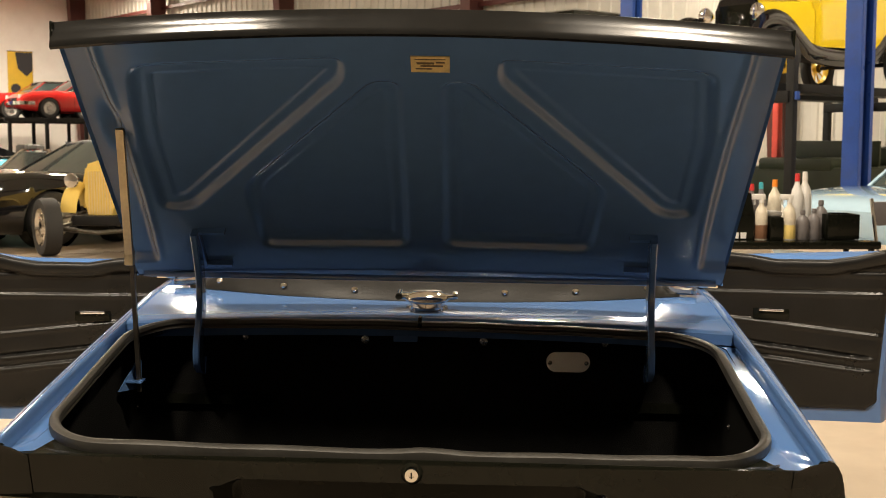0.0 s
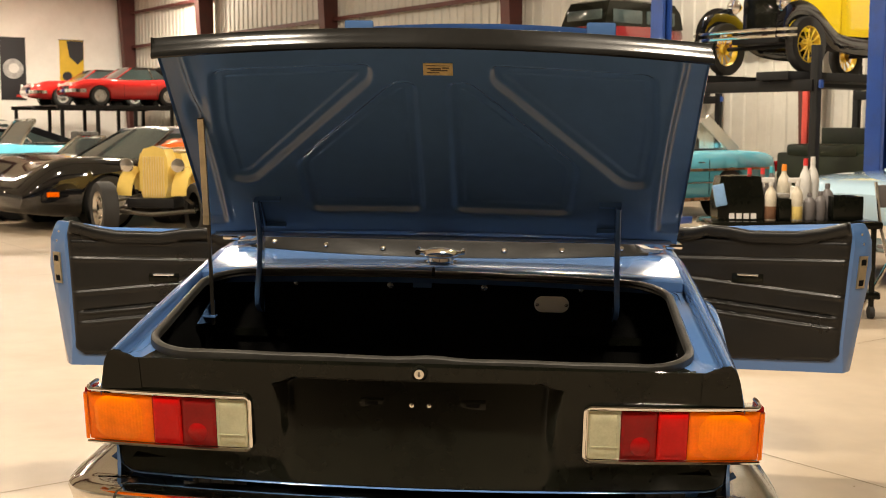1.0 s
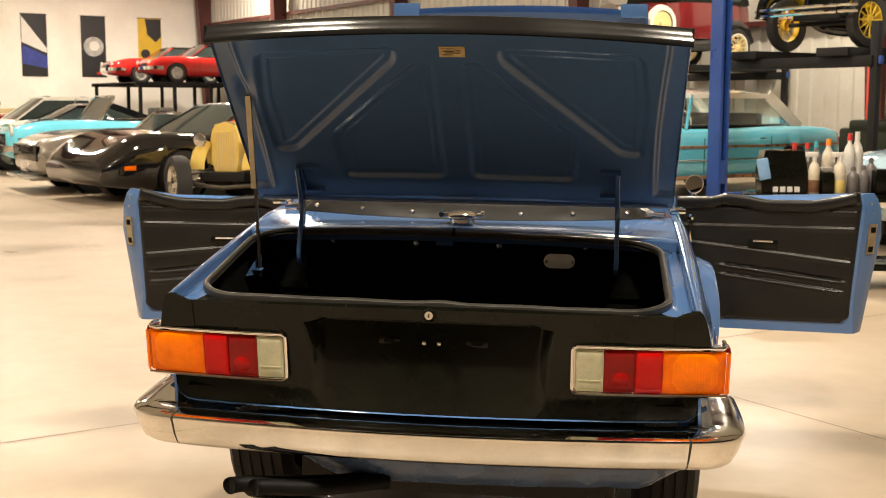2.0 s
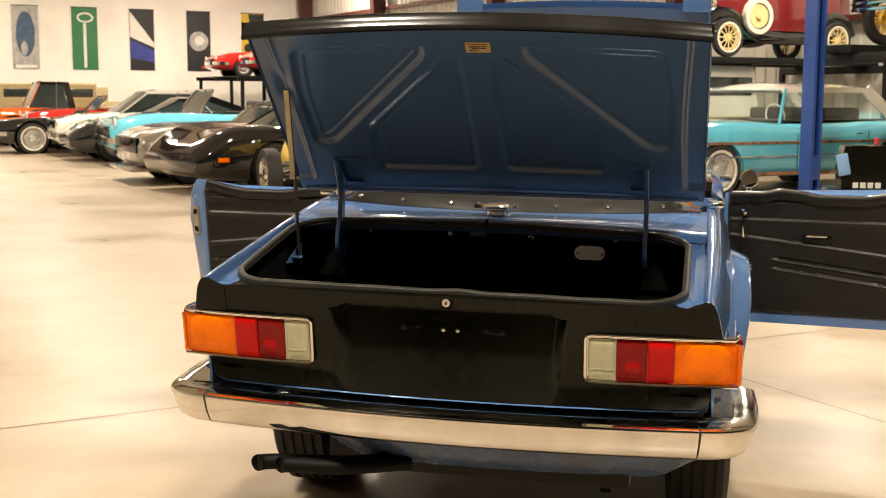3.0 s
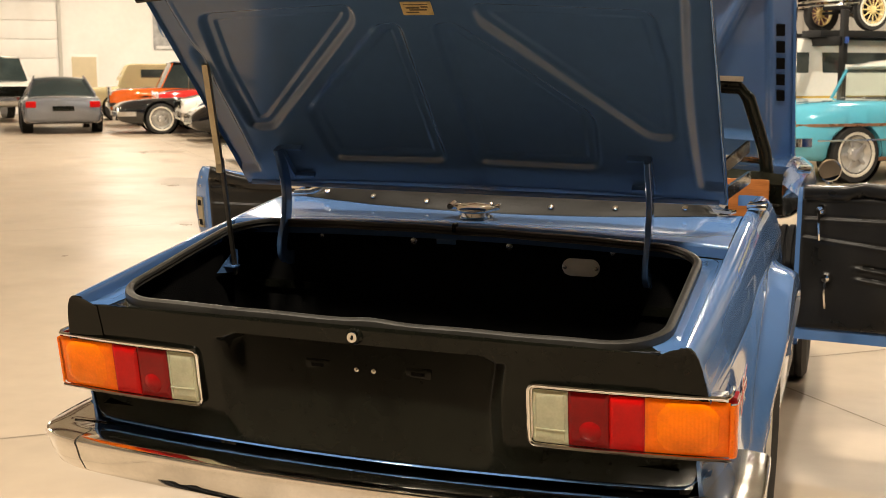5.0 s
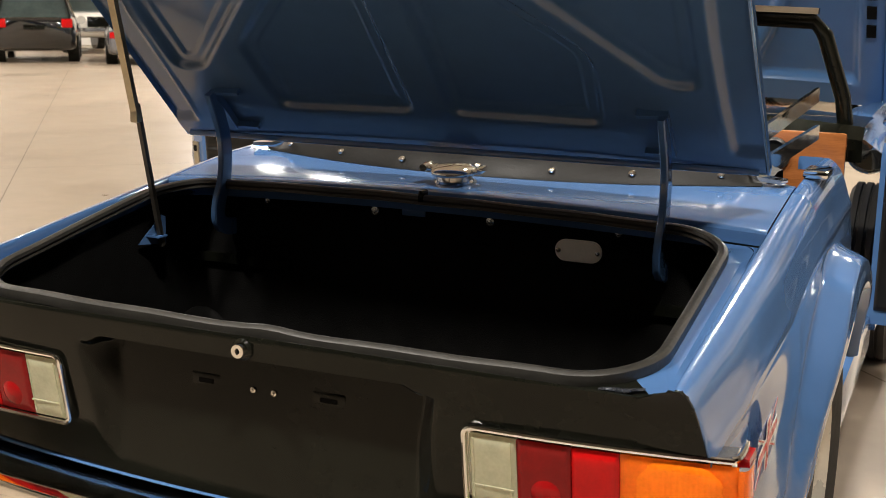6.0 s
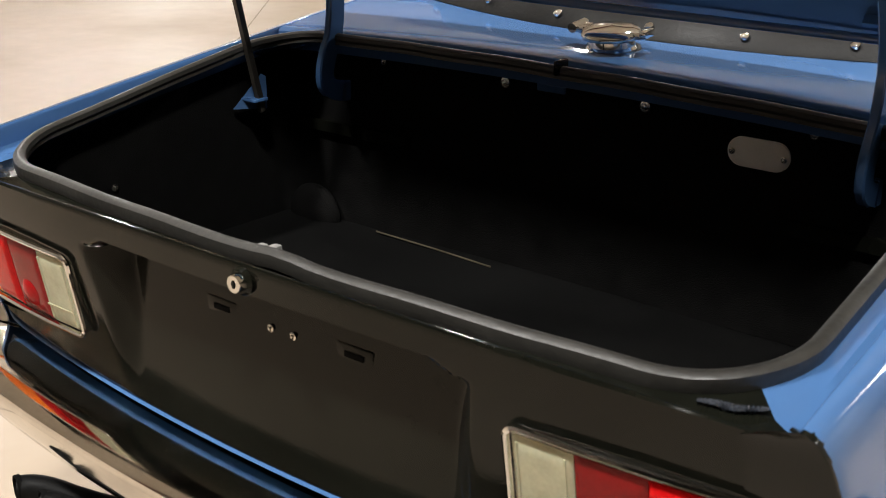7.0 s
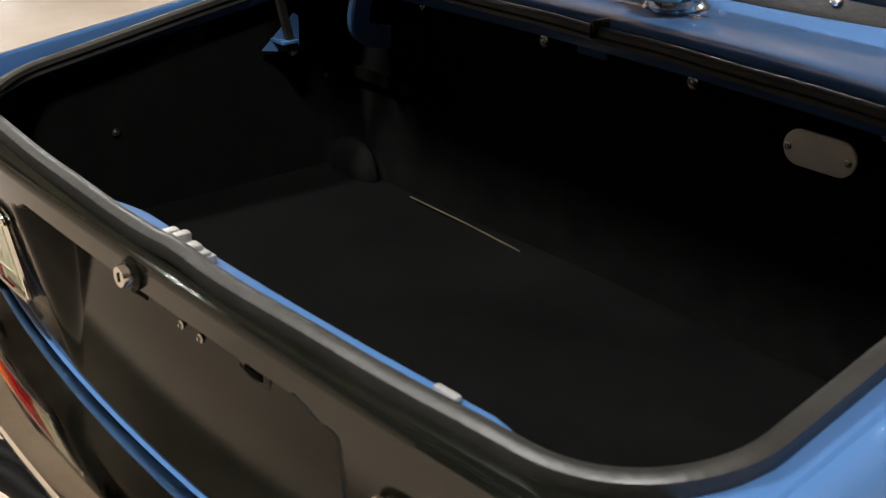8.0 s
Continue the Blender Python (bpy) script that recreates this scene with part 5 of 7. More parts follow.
def parked_car(m, name, label, stations, wheels, body, cabin=None, roof=None, r=0.32, white=False, rim=RIM, lamps=None, grille=None, bumper=True, tails=None, stripe=None, group="parked cars", marker=None, hood_stripe=None, screen_only=False, clear=False, cwide=0.085, boxy=False):
    """stations: (x, sill, top, half width, wing swell) from tail to nose; cabin: (tail base, roof rear, roof front, screen base, roof height, belt half width, roof half width)."""
    c = thing(name, label, "car", m, group)
    rows = smooth_rows(stations, 2)
    # extra sections round the wheels, whose openings are cut up into the sides
    R = r * 1.16
    sec = sorted({q[0] for q in rows if all(abs(q[0] - wx) > R + 0.02 for wx in wheels)} | {wx + R * k / 8 * 1.001 for wx in wheels for k in range(-8, 9)} | {wx + R * k for wx in wheels for k in (-1.03, 1.03)})
    base = rows
    rows = []
    for x in sec:
        for p, q in zip(base, base[1:]):
            if p[0] <= x <= q[0]:
                rows.append([lerp(a, b, (x - p[0]) / max(1e-6, q[0] - p[0])) for a, b in zip(p, q)])
                break
    bm = B()
    rings = []
    for x, zb, zt, hw, sw in rows:
        half = [(0.0, zt + 0.018), (0.40 * hw, zt + 0.014), (0.70 * hw, zt + 0.004 + sw), (0.88 * hw, zt - 0.012 + sw), (0.96 * hw, zt - 0.06 + sw * 0.7), (hw, lerp(zb, zt, 0.62)), (hw * 0.995, lerp(zb, zt, 0.36)), (0.965 * hw, zb + 0.05), (0.90 * hw, zb)]
        cut = 0.0
        for wx in wheels:
            if abs(x - wx) < R:
                cut = max(cut, r + math.sqrt(R * R - (x - wx) ** 2))
        half = [(y, max(z, cut - 0.004 * k) if k > 3 else z) for k, (y, z) in enumerate(half)]
        rings.append([Vector((x, y, z)) for y, z in half] + [Vector((x, -y, z)) for y, z in reversed(half[1:])])
    loft(bm, rings, True, True)
    part("body", bm, body, c, sharp=50)
    xs = [q[0] for q in rows]

    def at(x):
        k = min(range(len(rows)), key=lambda i: abs(rows[i][0] - x))
        return rows[k]
    for wx in wheels:
        for side in (-1, 1):
            hw = at(wx)[3]
            bm = B()
            mm = pose(wx, side * (hw - 0.10), r + 0.01, -90 * side, 0, 0)
            revolve(bm, [(0.0001, -0.15), (r * 1.155, -0.15), (r * 1.155, 0.085), (r * 1.12, 0.09)], mm, 32)
            part("wheel_arch", bm, SATIN, c)
            car_wheel(c, wx, side * (hw - 0.095), r, 0.21, side, rim, white)
    for side in (-1, 1):
        x0, x1 = min(xs) + 0.35, max(xs) - 0.35
        if stripe:
            z, mt, h = stripe
            bm = B()
            pts = [(x, side * (at(x)[3] + 0.004), z) for x in (lerp(x0 - 0.2, x1 + 0.2, k / 12) for k in range(13))]
            sweep(bm, pts, [(-0.006, -h), (0.006, -h), (0.006, h), (-0.006, h)])
            part("side_trim", bm, mt, c)
        # door shut lines
        if cabin:
            for x in (cabin[3] - 0.25, lerp(cabin[0], cabin[3], 0.32)):
                q = at(x)
                bm = B()
                box(bm, (x, side * (q[3] + 0.0005), lerp(q[1], q[2], 0.48)), (0.008, 0.006, (q[2] - q[1]) * 0.68))
                part("shut_line", bm, SATIN, c)
            bm = B()
            q = at(lerp(cabin[0], cabin[3], 0.4))
            box(bm, (lerp(cabin[0], cabin[3], 0.40), side * (q[3] + 0.012), lerp(q[1], q[2], 0.78)), (0.13, 0.02, 0.02), 0.006)
            part("door_handle", bm, CHROME, c)
    nose, tail = max(xs), min(xs)
    hn, ht = at(nose - 0.06), at(tail + 0.06)
    if bumper:
        for sgn, q, x in ((1, hn, nose), (-1, ht, tail)):
            bm = B()
            zc = q[1] + 0.16
            pts = smooth([(x - sgn * 0.40, q[3] + 0.05, zc), (x - sgn * 0.05, q[3] + 0.05, zc), (x + sgn * 0.05, q[3] * 0.7, zc), (x + sgn * 0.07, 0, zc), (x + sgn * 0.05, -q[3] * 0.7, zc), (x - sgn * 0.05, -q[3] - 0.05, zc), (x - sgn * 0.40, -q[3] - 0.05, zc)], 2)
            sweep(bm, pts, [(-0.02, -0.05), (0.02, -0.06), (0.03, 0.0), (0.02, 0.06), (-0.02, 0.05)])
            part("bumper", bm, CHROME, c)
    if lamps:
        y, z, rr, dx = lamps
        for side in (-1, 1):
            for k in range(2 if rr < 0 else 1):
                bm = B()
                R = abs(rr)
                revolve(bm, [(R, -0.02), (R * 1.12, 0.0), (R * 1.05, 0.02), (R * 0.9, 0.015), (0.0001, 0.03)], pose(nose - dx, side * (y - k * 2.3 * R), z, 0, 90, 0), 20)
                part("headlamp", bm, LAMPGLASS, c)
    if grille:
        w, z0, z1, mt = grille
        bm = B()
        box(bm, (nose - 0.01, 0, (z0 + z1) / 2), (0.06, 2 * w, z1 - z0), 0.012)
        g = part("grille", bm, SATIN if mt is CHROME else mt, c)
        if mt is CHROME:
            for k in range(7):
                bm = B()
                box(bm, (nose + 0.024, 0, lerp(z0, z1, (k + 0.5) / 7)), (0.014, 2 * w - 0.02, 0.012))
                part("bar", bm, CHROME, g)
    if tails:
        y, z, sx, sz = tails
        for side in (-1, 1):
            bm = B()
            box(bm, (tail + 0.02, side * y, z), (0.08, sx, sz), 0.02)
            part("tail_lamp", bm, RED, c)
        bm = B()
        box(bm, (tail - 0.012, 0, z - 0.09), (0.02, 0.46, 0.11), 0.006)
        part("plate_recess", bm, SATIN, c)
    if marker:
        for side in (-1, 1):
            bm = B()
            box(bm, (marker[0], side * (at(marker[0])[3] - 0.004), marker[1]), (0.16, 0.03, 0.06), 0.01)
            part("side_marker", bm, AMBER, c)
    if hood_stripe:
        bm = B()
        patch(bm, lambda a, b: Vector((lerp(hood_stripe[0], hood_stripe[1], a), lerp(-0.42, 0.42, b), at(lerp(hood_stripe[0], hood_stripe[1], a))[2] + 0.024)), 16, 4)
        part("hood_stripe", thick(bm, 0.004), SATIN, c)
    if cabin:
        xt, xr, xf, xw, zr, hb, hr = cabin
        zb_r, zb_f = at(xt)[2] + 0.0, at(xw)[2] + 0.0
        belt = lambda x: lerp(zb_r, zb_f, (x - xt) / (xw - xt))
        corners = {(s, k): Vector((x, s * h, z)) for s in (-1, 1) for k, (x, h, z) in enumerate(((xt, hb * 0.94, zb_r - 0.02), (xr, hr, zr - 0.03), (xf, hr, zr - 0.03), (xw, hb, zb_f - 0.02)))}
        P = corners
        if boxy:
            # upright upper body with windows let into it
            bm = B()
            rings = []
            for z, k, dx in ((min(zb_r, zb_f) - 0.04, 1.0, 0.0), (lerp(zb_r, zr, 0.25), 0.995, 0.02), (zr - 0.09, 0.93, 0.10), (zr - 0.03, 0.90, 0.13), (zr, 0.82, 0.19)):
                x0, x1, h = xt + dx * 0.3, xw - dx * 2.2, hb * k
                rings.append([Vector((x, y, z)) for x, y in ((x0, -h * 0.93), (x0 + 0.06, -h), (x1 - 0.06, -h), (x1, -h * 0.93), (x1, h * 0.93), (x1 - 0.06, h), (x0 + 0.06, h), (x0, h * 0.93))])
            loft(bm, rings, True, True)
            part("upper_body", bm, roof or body, c)
            zw = lerp(zb_r, zr, 0.50)
            hz = (zr - zb_r) * 0.48
            for s in (-1, 1):
                for a, b in ((0.05, 0.45), (0.52, 0.80)):
                    part("side_window", box(B(), (lerp(xt, xw, (a + b) / 2), s * hb * 0.965, zw), ((xw - xt) * (b - a), 0.03, hz), 0.012, None), TINT, c)
            part("windscreen", box(B(), (0, 0, 0), (0.02, hb * 1.6, hz), 0.008, pose(xw - 0.15, 0, zw, 0, -16, 0)), TINT, c)
            part("rear_window", box(B(), (xt + 0.015, 0, zw), (0.03, hb * 1.5, hz), 0.01), TINT, c)
        elif not screen_only:
            bm = B()
            rings = []
            for k in range(4):
                a, b = P[(1, k)], P[(-1, k)]
                mid = (a + b) / 2 + Vector((0.06 * (1 if k > 1 else -1), 0, 0.012))
                rings.append([a, a.lerp(mid, 0.5) + Vector((0, 0, 0.006)), mid, b.lerp(mid, 0.5) + Vector((0, 0, 0.006)), b])
            loft(bm, rings[:2], False, False)
            loft(bm, rings[2:], False, False)
            for s in (-1, 1):
                vs = [bm.verts.new(P[(s, k)]) for k in range(4)]
                bm.faces.new(vs)
            glazing = part("glass", thick(bm, 0.005) if clear else bm, GLASS if clear else TINT, c)
            if clear:
                glazing.visible_shadow = False
                bm = B()
                box(bm, (lerp(xt, xw, 0.5), 0, min(zb_r, zb_f) + 0.028), ((xw - xt) * 0.9, hb * 1.8, 0.02), 0.008)
                part("cabin_floor", bm, SEATTAN, c)
                for x in (lerp(xt, xw, 0.30), lerp(xt, xw, 0.58)):
                    bm = B()
                    box(bm, (x, 0, min(zb_r, zb_f) + 0.10), (0.14, hb * 1.6, 0.20), 0.05)
                    part("seat_back", bm, SEATTAN, c)
                bm = B()
                tube(bm, [Vector((xw - 0.42 + 0.03 * math.sin(a), 0.36 + 0.18 * math.cos(a), zb_f + 0.09 + 0.16 * math.sin(a))) for a in (2 * math.pi * k / 24 for k in range(24))], 0.012, 6, True, (1, 0, 0.2))
                part("steering_wheel", bm, P_WHITE, c)
            bm = B()

            def rf(a, b):
                x, y = lerp(xr - 0.05, xf + 0.05, a), lerp(-1, 1, b)
                e = min(1, min(a, 1 - a) * 6) ** 0.5
                return Vector((x, y * (hr + 0.015), zr - 0.030 + (0.095 if clear else 0.055) * e * (1 - 0.7 * y * y)))
            patch(bm, rf, 16, 12)
            part("roof", thick(bm, 0.02), roof or body, c)
            for s in (-1, 1):
                for a, b in (((s, 0), (s, 1)), ((s, 2), (s, 3))):
                    bm = B()
                    d = Vector((0, s * 0.006, 0))
                    wide = cwide if a[1] == 0 else 0.015
                    sweep(bm, [P[a] + d, P[b] + d], [(-wide, -0.016), (wide, -0.016), (wide, 0.016), (-wide, 0.016)], up=(0, 1, 0))
                    part("pillar", bm, (roof or body) if a[1] == 0 else body, c)
                bm = B()
                sweep(bm, [P[(s, 1)] + Vector((-0.05, s * 0.008, 0)), P[(s, 2)] + Vector((0.05, s * 0.008, 0))], [(-0.014, -0.045), (0.014, -0.045), (0.012, 0.02), (-0.012, 0.02)])
                part("roof_rail", bm, roof or body, c)
                if clear:
                    continue
                bm = B()
                xm = lerp(xr, xf, 0.35)
                sweep(bm, [Vector((lerp(xt, xw, 0.36), s * (hb + 0.004), belt(lerp(xt, xw, 0.36)))), Vector((xm, s * (hr + 0.006), zr - 0.03))], circle_prof(0.016, 8), up=(1, 0, 0))
                part("pillar", bm, CHROME, c)
                bm = B()
                sweep(bm, [P[(s, 0)] + Vector((0, s * 0.012, 0)), P[(s, 3)] + Vector((0, s * 0.012, 0))], circle_prof(0.014, 8))
                part("belt_trim", bm, CHROME, c)
        else:
            # open car: raked screen in a bright frame, seats behind
            fr = [P[(1, 3)], P[(1, 2)], P[(-1, 2)], P[(-1, 3)]]
            part("screen_frame", tube(B(), [fr[0], fr[0].lerp(fr[1], 0.9), fr[1] - Vector((0, 0.06, 0)), fr[2] + Vector((0, 0.06, 0)), fr[3].lerp(fr[2], 0.9), fr[3]], 0.026, 8, up=(1, 0, 0.3)), CHROME, c)
            bm = B()
            vs = [bm.verts.new(q) for q in fr]
            bm.faces.new(vs)
            part("screen_glass", bm, TINT, c)
            bm = B()
            for y in (-0.36, 0.36):
                box(bm, (lerp(xt, xw, 0.35), y, zb_r + 0.06), (0.16, 0.52, 0.34), 0.05)
            part("seat_backs", bm, SEATTAN, c)
            bm = B()
            box(bm, (lerp(xt, xw, 0.5), 0, zb_r + 0.014), ((xw - xt) * 0.85, hb * 1.7, 0.02), 0.008)
            part("cockpit_opening", bm, SATIN, c)
    return c


def S(L, W, sill, tail, deck, belt, cowl, hood, nose, sw=0.0):
    """Stations of a common three-box body."""
    h = W / 2
    return [(-L / 2, sill + 0.12, tail, h * 0.86, 0), (-L / 2 + 0.12, sill + 0.04, deck - 0.02, h * 0.94, 0), (-L * 0.36, sill, deck, h * 0.985, sw), (-L * 0.24, sill, deck + 0.01, h, sw), (-L * 0.05, sill, belt, h, 0), (L * 0.10, sill, belt, h, 0),
            (L * 0.18, sill, cowl, h, 0), (L * 0.30, sill, hood, h * 0.99, sw), (L * 0.40, sill + 0.02, hood - 0.02, h * 0.97, sw), (L / 2 - 0.12, sill + 0.06, nose + 0.03, h * 0.93, sw * 0.3), (L / 2, sill + 0.14, nose - 0.06, h * 0.84, 0)]


# the row along the aisle, noses towards the aisle
def row_pose(u, nose_v, length, turn=-2.0):
    return hall(u, nose_v + length / 2, 0, 180 + turn)


parked_car(row_pose(13.75, 2.75, 4.7, 12.0), "black_sports_coupe", "low black sports coupe with swelling wings and chrome wheels", S(4.7, 1.80, 0.16, 0.78, 0.88, 0.86, 0.88, 0.82, 0.60, 0.09), (-1.35, 1.22), P_BLACK, (-1.25, -0.55, 0.05, 0.72, 1.27, 0.76, 0.58), P_SILVER, 0.335, bumper=False, marker=(2.0, 0.46), rim=RIM)
parked_car(row_pose(15.45, 2.75, 4.9), "grey_muscle_car", "warm grey muscle car with black bonnet stripe and front spoiler", S(4.9, 1.9, 0.2, 0.76, 0.88, 0.86, 0.88, 0.86, 0.74, 0.02), (-1.45, 1.68), P_GREY, (-1.2, -0.5, 0.32, 0.62, 1.16, 0.80, 0.66), P_BLACK, 0.34, screen_only=True, rim=RIM, grille=(0.80, 0.46, 0.68, SATIN), bumper=False, hood_stripe=(0.8, 2.1))
sp = thing("chin_spoiler", "grey front spoiler blade under the muscle car's nose", "spoiler", row_pose(15.45, 2.75, 4.9))
part("blade", box(B(), (2.42, 0, 0.22), (0.30, 1.7, 0.05), 0.015), P_GREY, sp)
part("stay", box(B(), (2.34, 0, 0.32), (0.05, 1.5, 0.2), 0.01), SATIN, sp)
parked_car(row_pose(19.72, 3.3, 5.2), "turquoise_convertible", "turquoise fifties convertible with chrome bumpers and whitewall tyres", S(5.2, 1.95, 0.24, 0.86, 0.96, 0.95, 0.97, 0.95, 0.82, 0.03), (-1.5, 1.85), P_TURQ, (-1.1, -0.4, 0.70, 1.02, 1.42, 0.82, 0.68), None, 0.35, True, RIM, (0.78, 0.80, 0.10, 0.06), (0.60, 0.52, 0.74, CHROME), True, None, (0.66, CHROME, 0.014), screen_only=True)
parked_car(row_pose(21.8, 2.95, 4.4), "black_coupe", "glossy black low coupe with clear headlamps", S(4.4, 1.8, 0.16, 0.80, 0.90, 0.86, 0.86, 0.76, 0.58, 0.05), (-1.3, 1.35), P_BLACK, (-1.5, -0.6, 0.0, 0.85, 1.24, 0.78, 0.56), None, 0.33, bumper=False, lamps=(0.66, 0.62, 0.11, 0.28), rim=RIM)
parked_car(row_pose(23.8, 3.05, 4.6), "white_saloon", "ivory white saloon with dark windows", S(4.6, 1.74, 0.22, 0.86, 0.94, 0.92, 0.94, 0.9, 0.76), (-1.3, 1.4), P_WHITE, (-0.75, -0.6, 0.35, 1.0, 1.40, 0.82, 0.68), None, 0.31, lamps=(0.66, 0.72, -0.075, 0.02), grille=(0.55, 0.60, 0.78, SATIN))
parked_car(row_pose(25.7, 1.9, 4.9), "black_fifties_convertible", "black fifties open convertible with whitewall tyres and chrome bumper", S(4.9, 1.8, 0.2, 0.72, 0.78, 0.78, 0.80, 0.77, 0.66, 0.02), (-1.4, 1.5), P_BLACK, (-1.4, -0.7, 0.25, 0.5, 1.0, 0.8, 0.62), None, 0.34, True, RIM, (0.70, 0.50, -0.09, 0.02), (0.55, 0.30, 0.46, CHROME), screen_only=True)
parked_car(row_pose(27.7, 3.0, 4.6), "red_roadster", "red open roadster with whitewall tyres", S(4.6, 1.75, 0.24, 0.82, 0.94, 0.92, 0.94, 0.94, 0.84, 0.02), (-1.3, 1.4), P_RED, (-1.3, -0.6, 0.35, 0.7, 1.3, 0.78, 0.62), None, 0.34, True, screen_only=True, lamps=(0.7, 0.82, 0.09, 0.04))
parked_car(row_pose(30.2, 2.15, 4.8), "orange_hot_rod_truck", "orange and black hot rod pickup truck", S(4.8, 1.85, 0.3, 0.88, 0.96, 0.96, 0.98, 0.96, 0.88, 0.02), (-1.4, 1.5), P_ORANGE, (0.0, 0.15, 0.78, 1.12, 1.64, 0.76, 0.6), P_BLACK, 0.37, lamps=(0.7, 0.9, 0.11, 0.02), grille=(0.42, 0.55, 1.0, CHROME), hood_stripe=(1.25, 2.2))
parked_car(row_pose(34.6, 1.9, 4.4), "cream_off_roader", "cream boxy off-roader with large side windows", S(4.6, 1.8, 0.36, 0.96, 1.0, 1.0, 1.0, 0.98, 0.9), (-1.3, 1.4), P_CREAM, (-2.0, -1.9, 0.45, 1.35, 1.64, 0.84, 0.74), P_CREAM, 0.36, lamps=(0.62, 0.9, 0.10, 0.0), grille=(0.4, 0.62, 0.88, SATIN), boxy=True)

# cars standing tail-on further up the aisle
parked_car(hall(27.9, 0.78, 0, 90), "silver_coupe", "silver-blue low rounded coupe standing in the aisle", S(4.6, 1.78, 0.2, 0.74, 0.84, 0.84, 0.84, 0.78, 0.64), (-1.3, 1.4), P_SILVER, (-1.85, -0.75, 0.05, 0.9, 1.25, 0.76, 0.54), None, 0.33, bumper=False, tails=(0.68, 0.66, 0.22, 0.14), group="cars up the aisle")
parked_car(hall(29.4, -1.65, 0, 90), "black_hatchback", "black hatchback parked in the aisle", S(4.5, 1.9, 0.25, 0.95, 1.05, 1.02, 1.0, 0.95, 0.8), (-1.3, 1.4), P_BLACK, (-2.1, -1.6, 0.1, 0.95, 1.55, 0.84, 0.66), None, 0.34, bumper=False, tails=(0.72, 0.90, 0.24, 0.20), group="cars up the aisle")
parked_car(hall(35.3, -0.7, 0, -75), "white_pickup", "white pickup with pale bonnet facing down the aisle", S(4.9, 1.9, 0.4, 1.05, 1.12, 1.12, 1.16, 1.14, 1.02), (-1.5, 1.5), P_WHITE, (-0.5, -0.35, 0.3, 0.7, 1.85, 0.84, 0.72), None, 0.4, lamps=(0.66, 0.92, 0.1, 0.0), grille=(0.5, 0.72, 1.0, SATIN), group="cars up the aisle")
jeep = thing("off_roader_with_spare", "beige off-roader with a spare wheel on its tail door", "car", hall(36.6, 5.7, 0, 0), "cars up the aisle")
bm = B()
box(bm, (0, 0, 0.80), (3.4, 1.66, 0.6), 0.06)
box(bm, (-0.2, 0, 1.30), (2.6, 1.58, 0.50), 0.08)
part("body", bm, P_CREAM, jeep)
for y in (-0.45, 0.45):
    part("rear_window", box(B(), (-1.50, y, 1.32), (0.02, 0.55, 0.30), 0.006), TINT, jeep)
for x in (-1.05, 1.05):
    for s in (-1, 1):
        car_wheel(jeep, x, s * 0.76, 0.38, 0.24, s, WIRE)
bm = B()
revolve(bm, [(0.20, -0.10), (0.36, -0.10), (0.38, 0.0), (0.36, 0.10), (0.24, 0.10)], pose(-1.82, 0, 1.05, 0, -90, 0), 28)
sparew = part("spare_tyre", bm, TYRE, jeep)
bm = B()
revolve(bm, [(0.24, 0.06), (0.22, 0.09), (0.08, 0.07), (0.0001, 0.09)], pose(-1.82, 0, 1.05, 0, -90, 0), 24)
part("spare_rim", bm, WHITEWALL, sparew)

# turquoise hardtop under the lifts
parked_car(hall(10.42, 10.64, 0, 180), "turquoise_hardtop", "turquoise sixties hardtop with white roof and whitewall tyres", S(5.3, 1.98, 0.25, 0.86, 0.96, 0.95, 0.98, 0.97, 0.88, 0.015), (-1.5, 1.62), P_TURQ, (-1.75, -1.15, 0.36, 0.56, 1.44, 0.88, 0.76), P_WHITE, 0.345, True, RIM, (0.74, 0.72, -0.085, 0.0), (0.5, 0.58, 0.80, CHROME), True, (0.8, 0.72, 0.2, 0.16), (0.70, BRONZE, 0.017), group="cars by the lifts", clear=True, cwide=0.085)
tb = thing("rocker_trim", "bronze rocker trim strip along the turquoise hardtop", "trim", hall(10.42, 10.64, 0, 180))
for s in (-1, 1):
    part("strip", box(B(), (0.05, s * 0.993, 0.29), (2.5, 0.012, 0.045), 0.004), BRONZE, tb)
    part("bright_line", box(B(), (0.05, s * 0.996, 0.52), (4.3, 0.014, 0.022), 0.004), mat("bright_trim", (0.62, 0.7, 0.7), 0.2, 0.8) if s < 0 else bpy.data.materials["bright_trim"], tb)
parked_car(hall(13.55, 10.35, 0, 180), "mustard_off_roader", "mustard and cream boxy off-roader with white roof", S(4.9, 1.74, 0.4, 1.0, 1.04, 1.04, 1.04, 1.02, 0.98), (-1.4, 1.55), P_MUSTARD, (-2.3, -2.2, 0.9, 1.25, 1.84, 0.84, 0.76), P_WHITE, 0.37, lamps=(0.6, 0.82, 0.09, 0.0), grille=(0.42, 0.68, 0.92, SATIN), group="cars by the lifts", boxy=True)


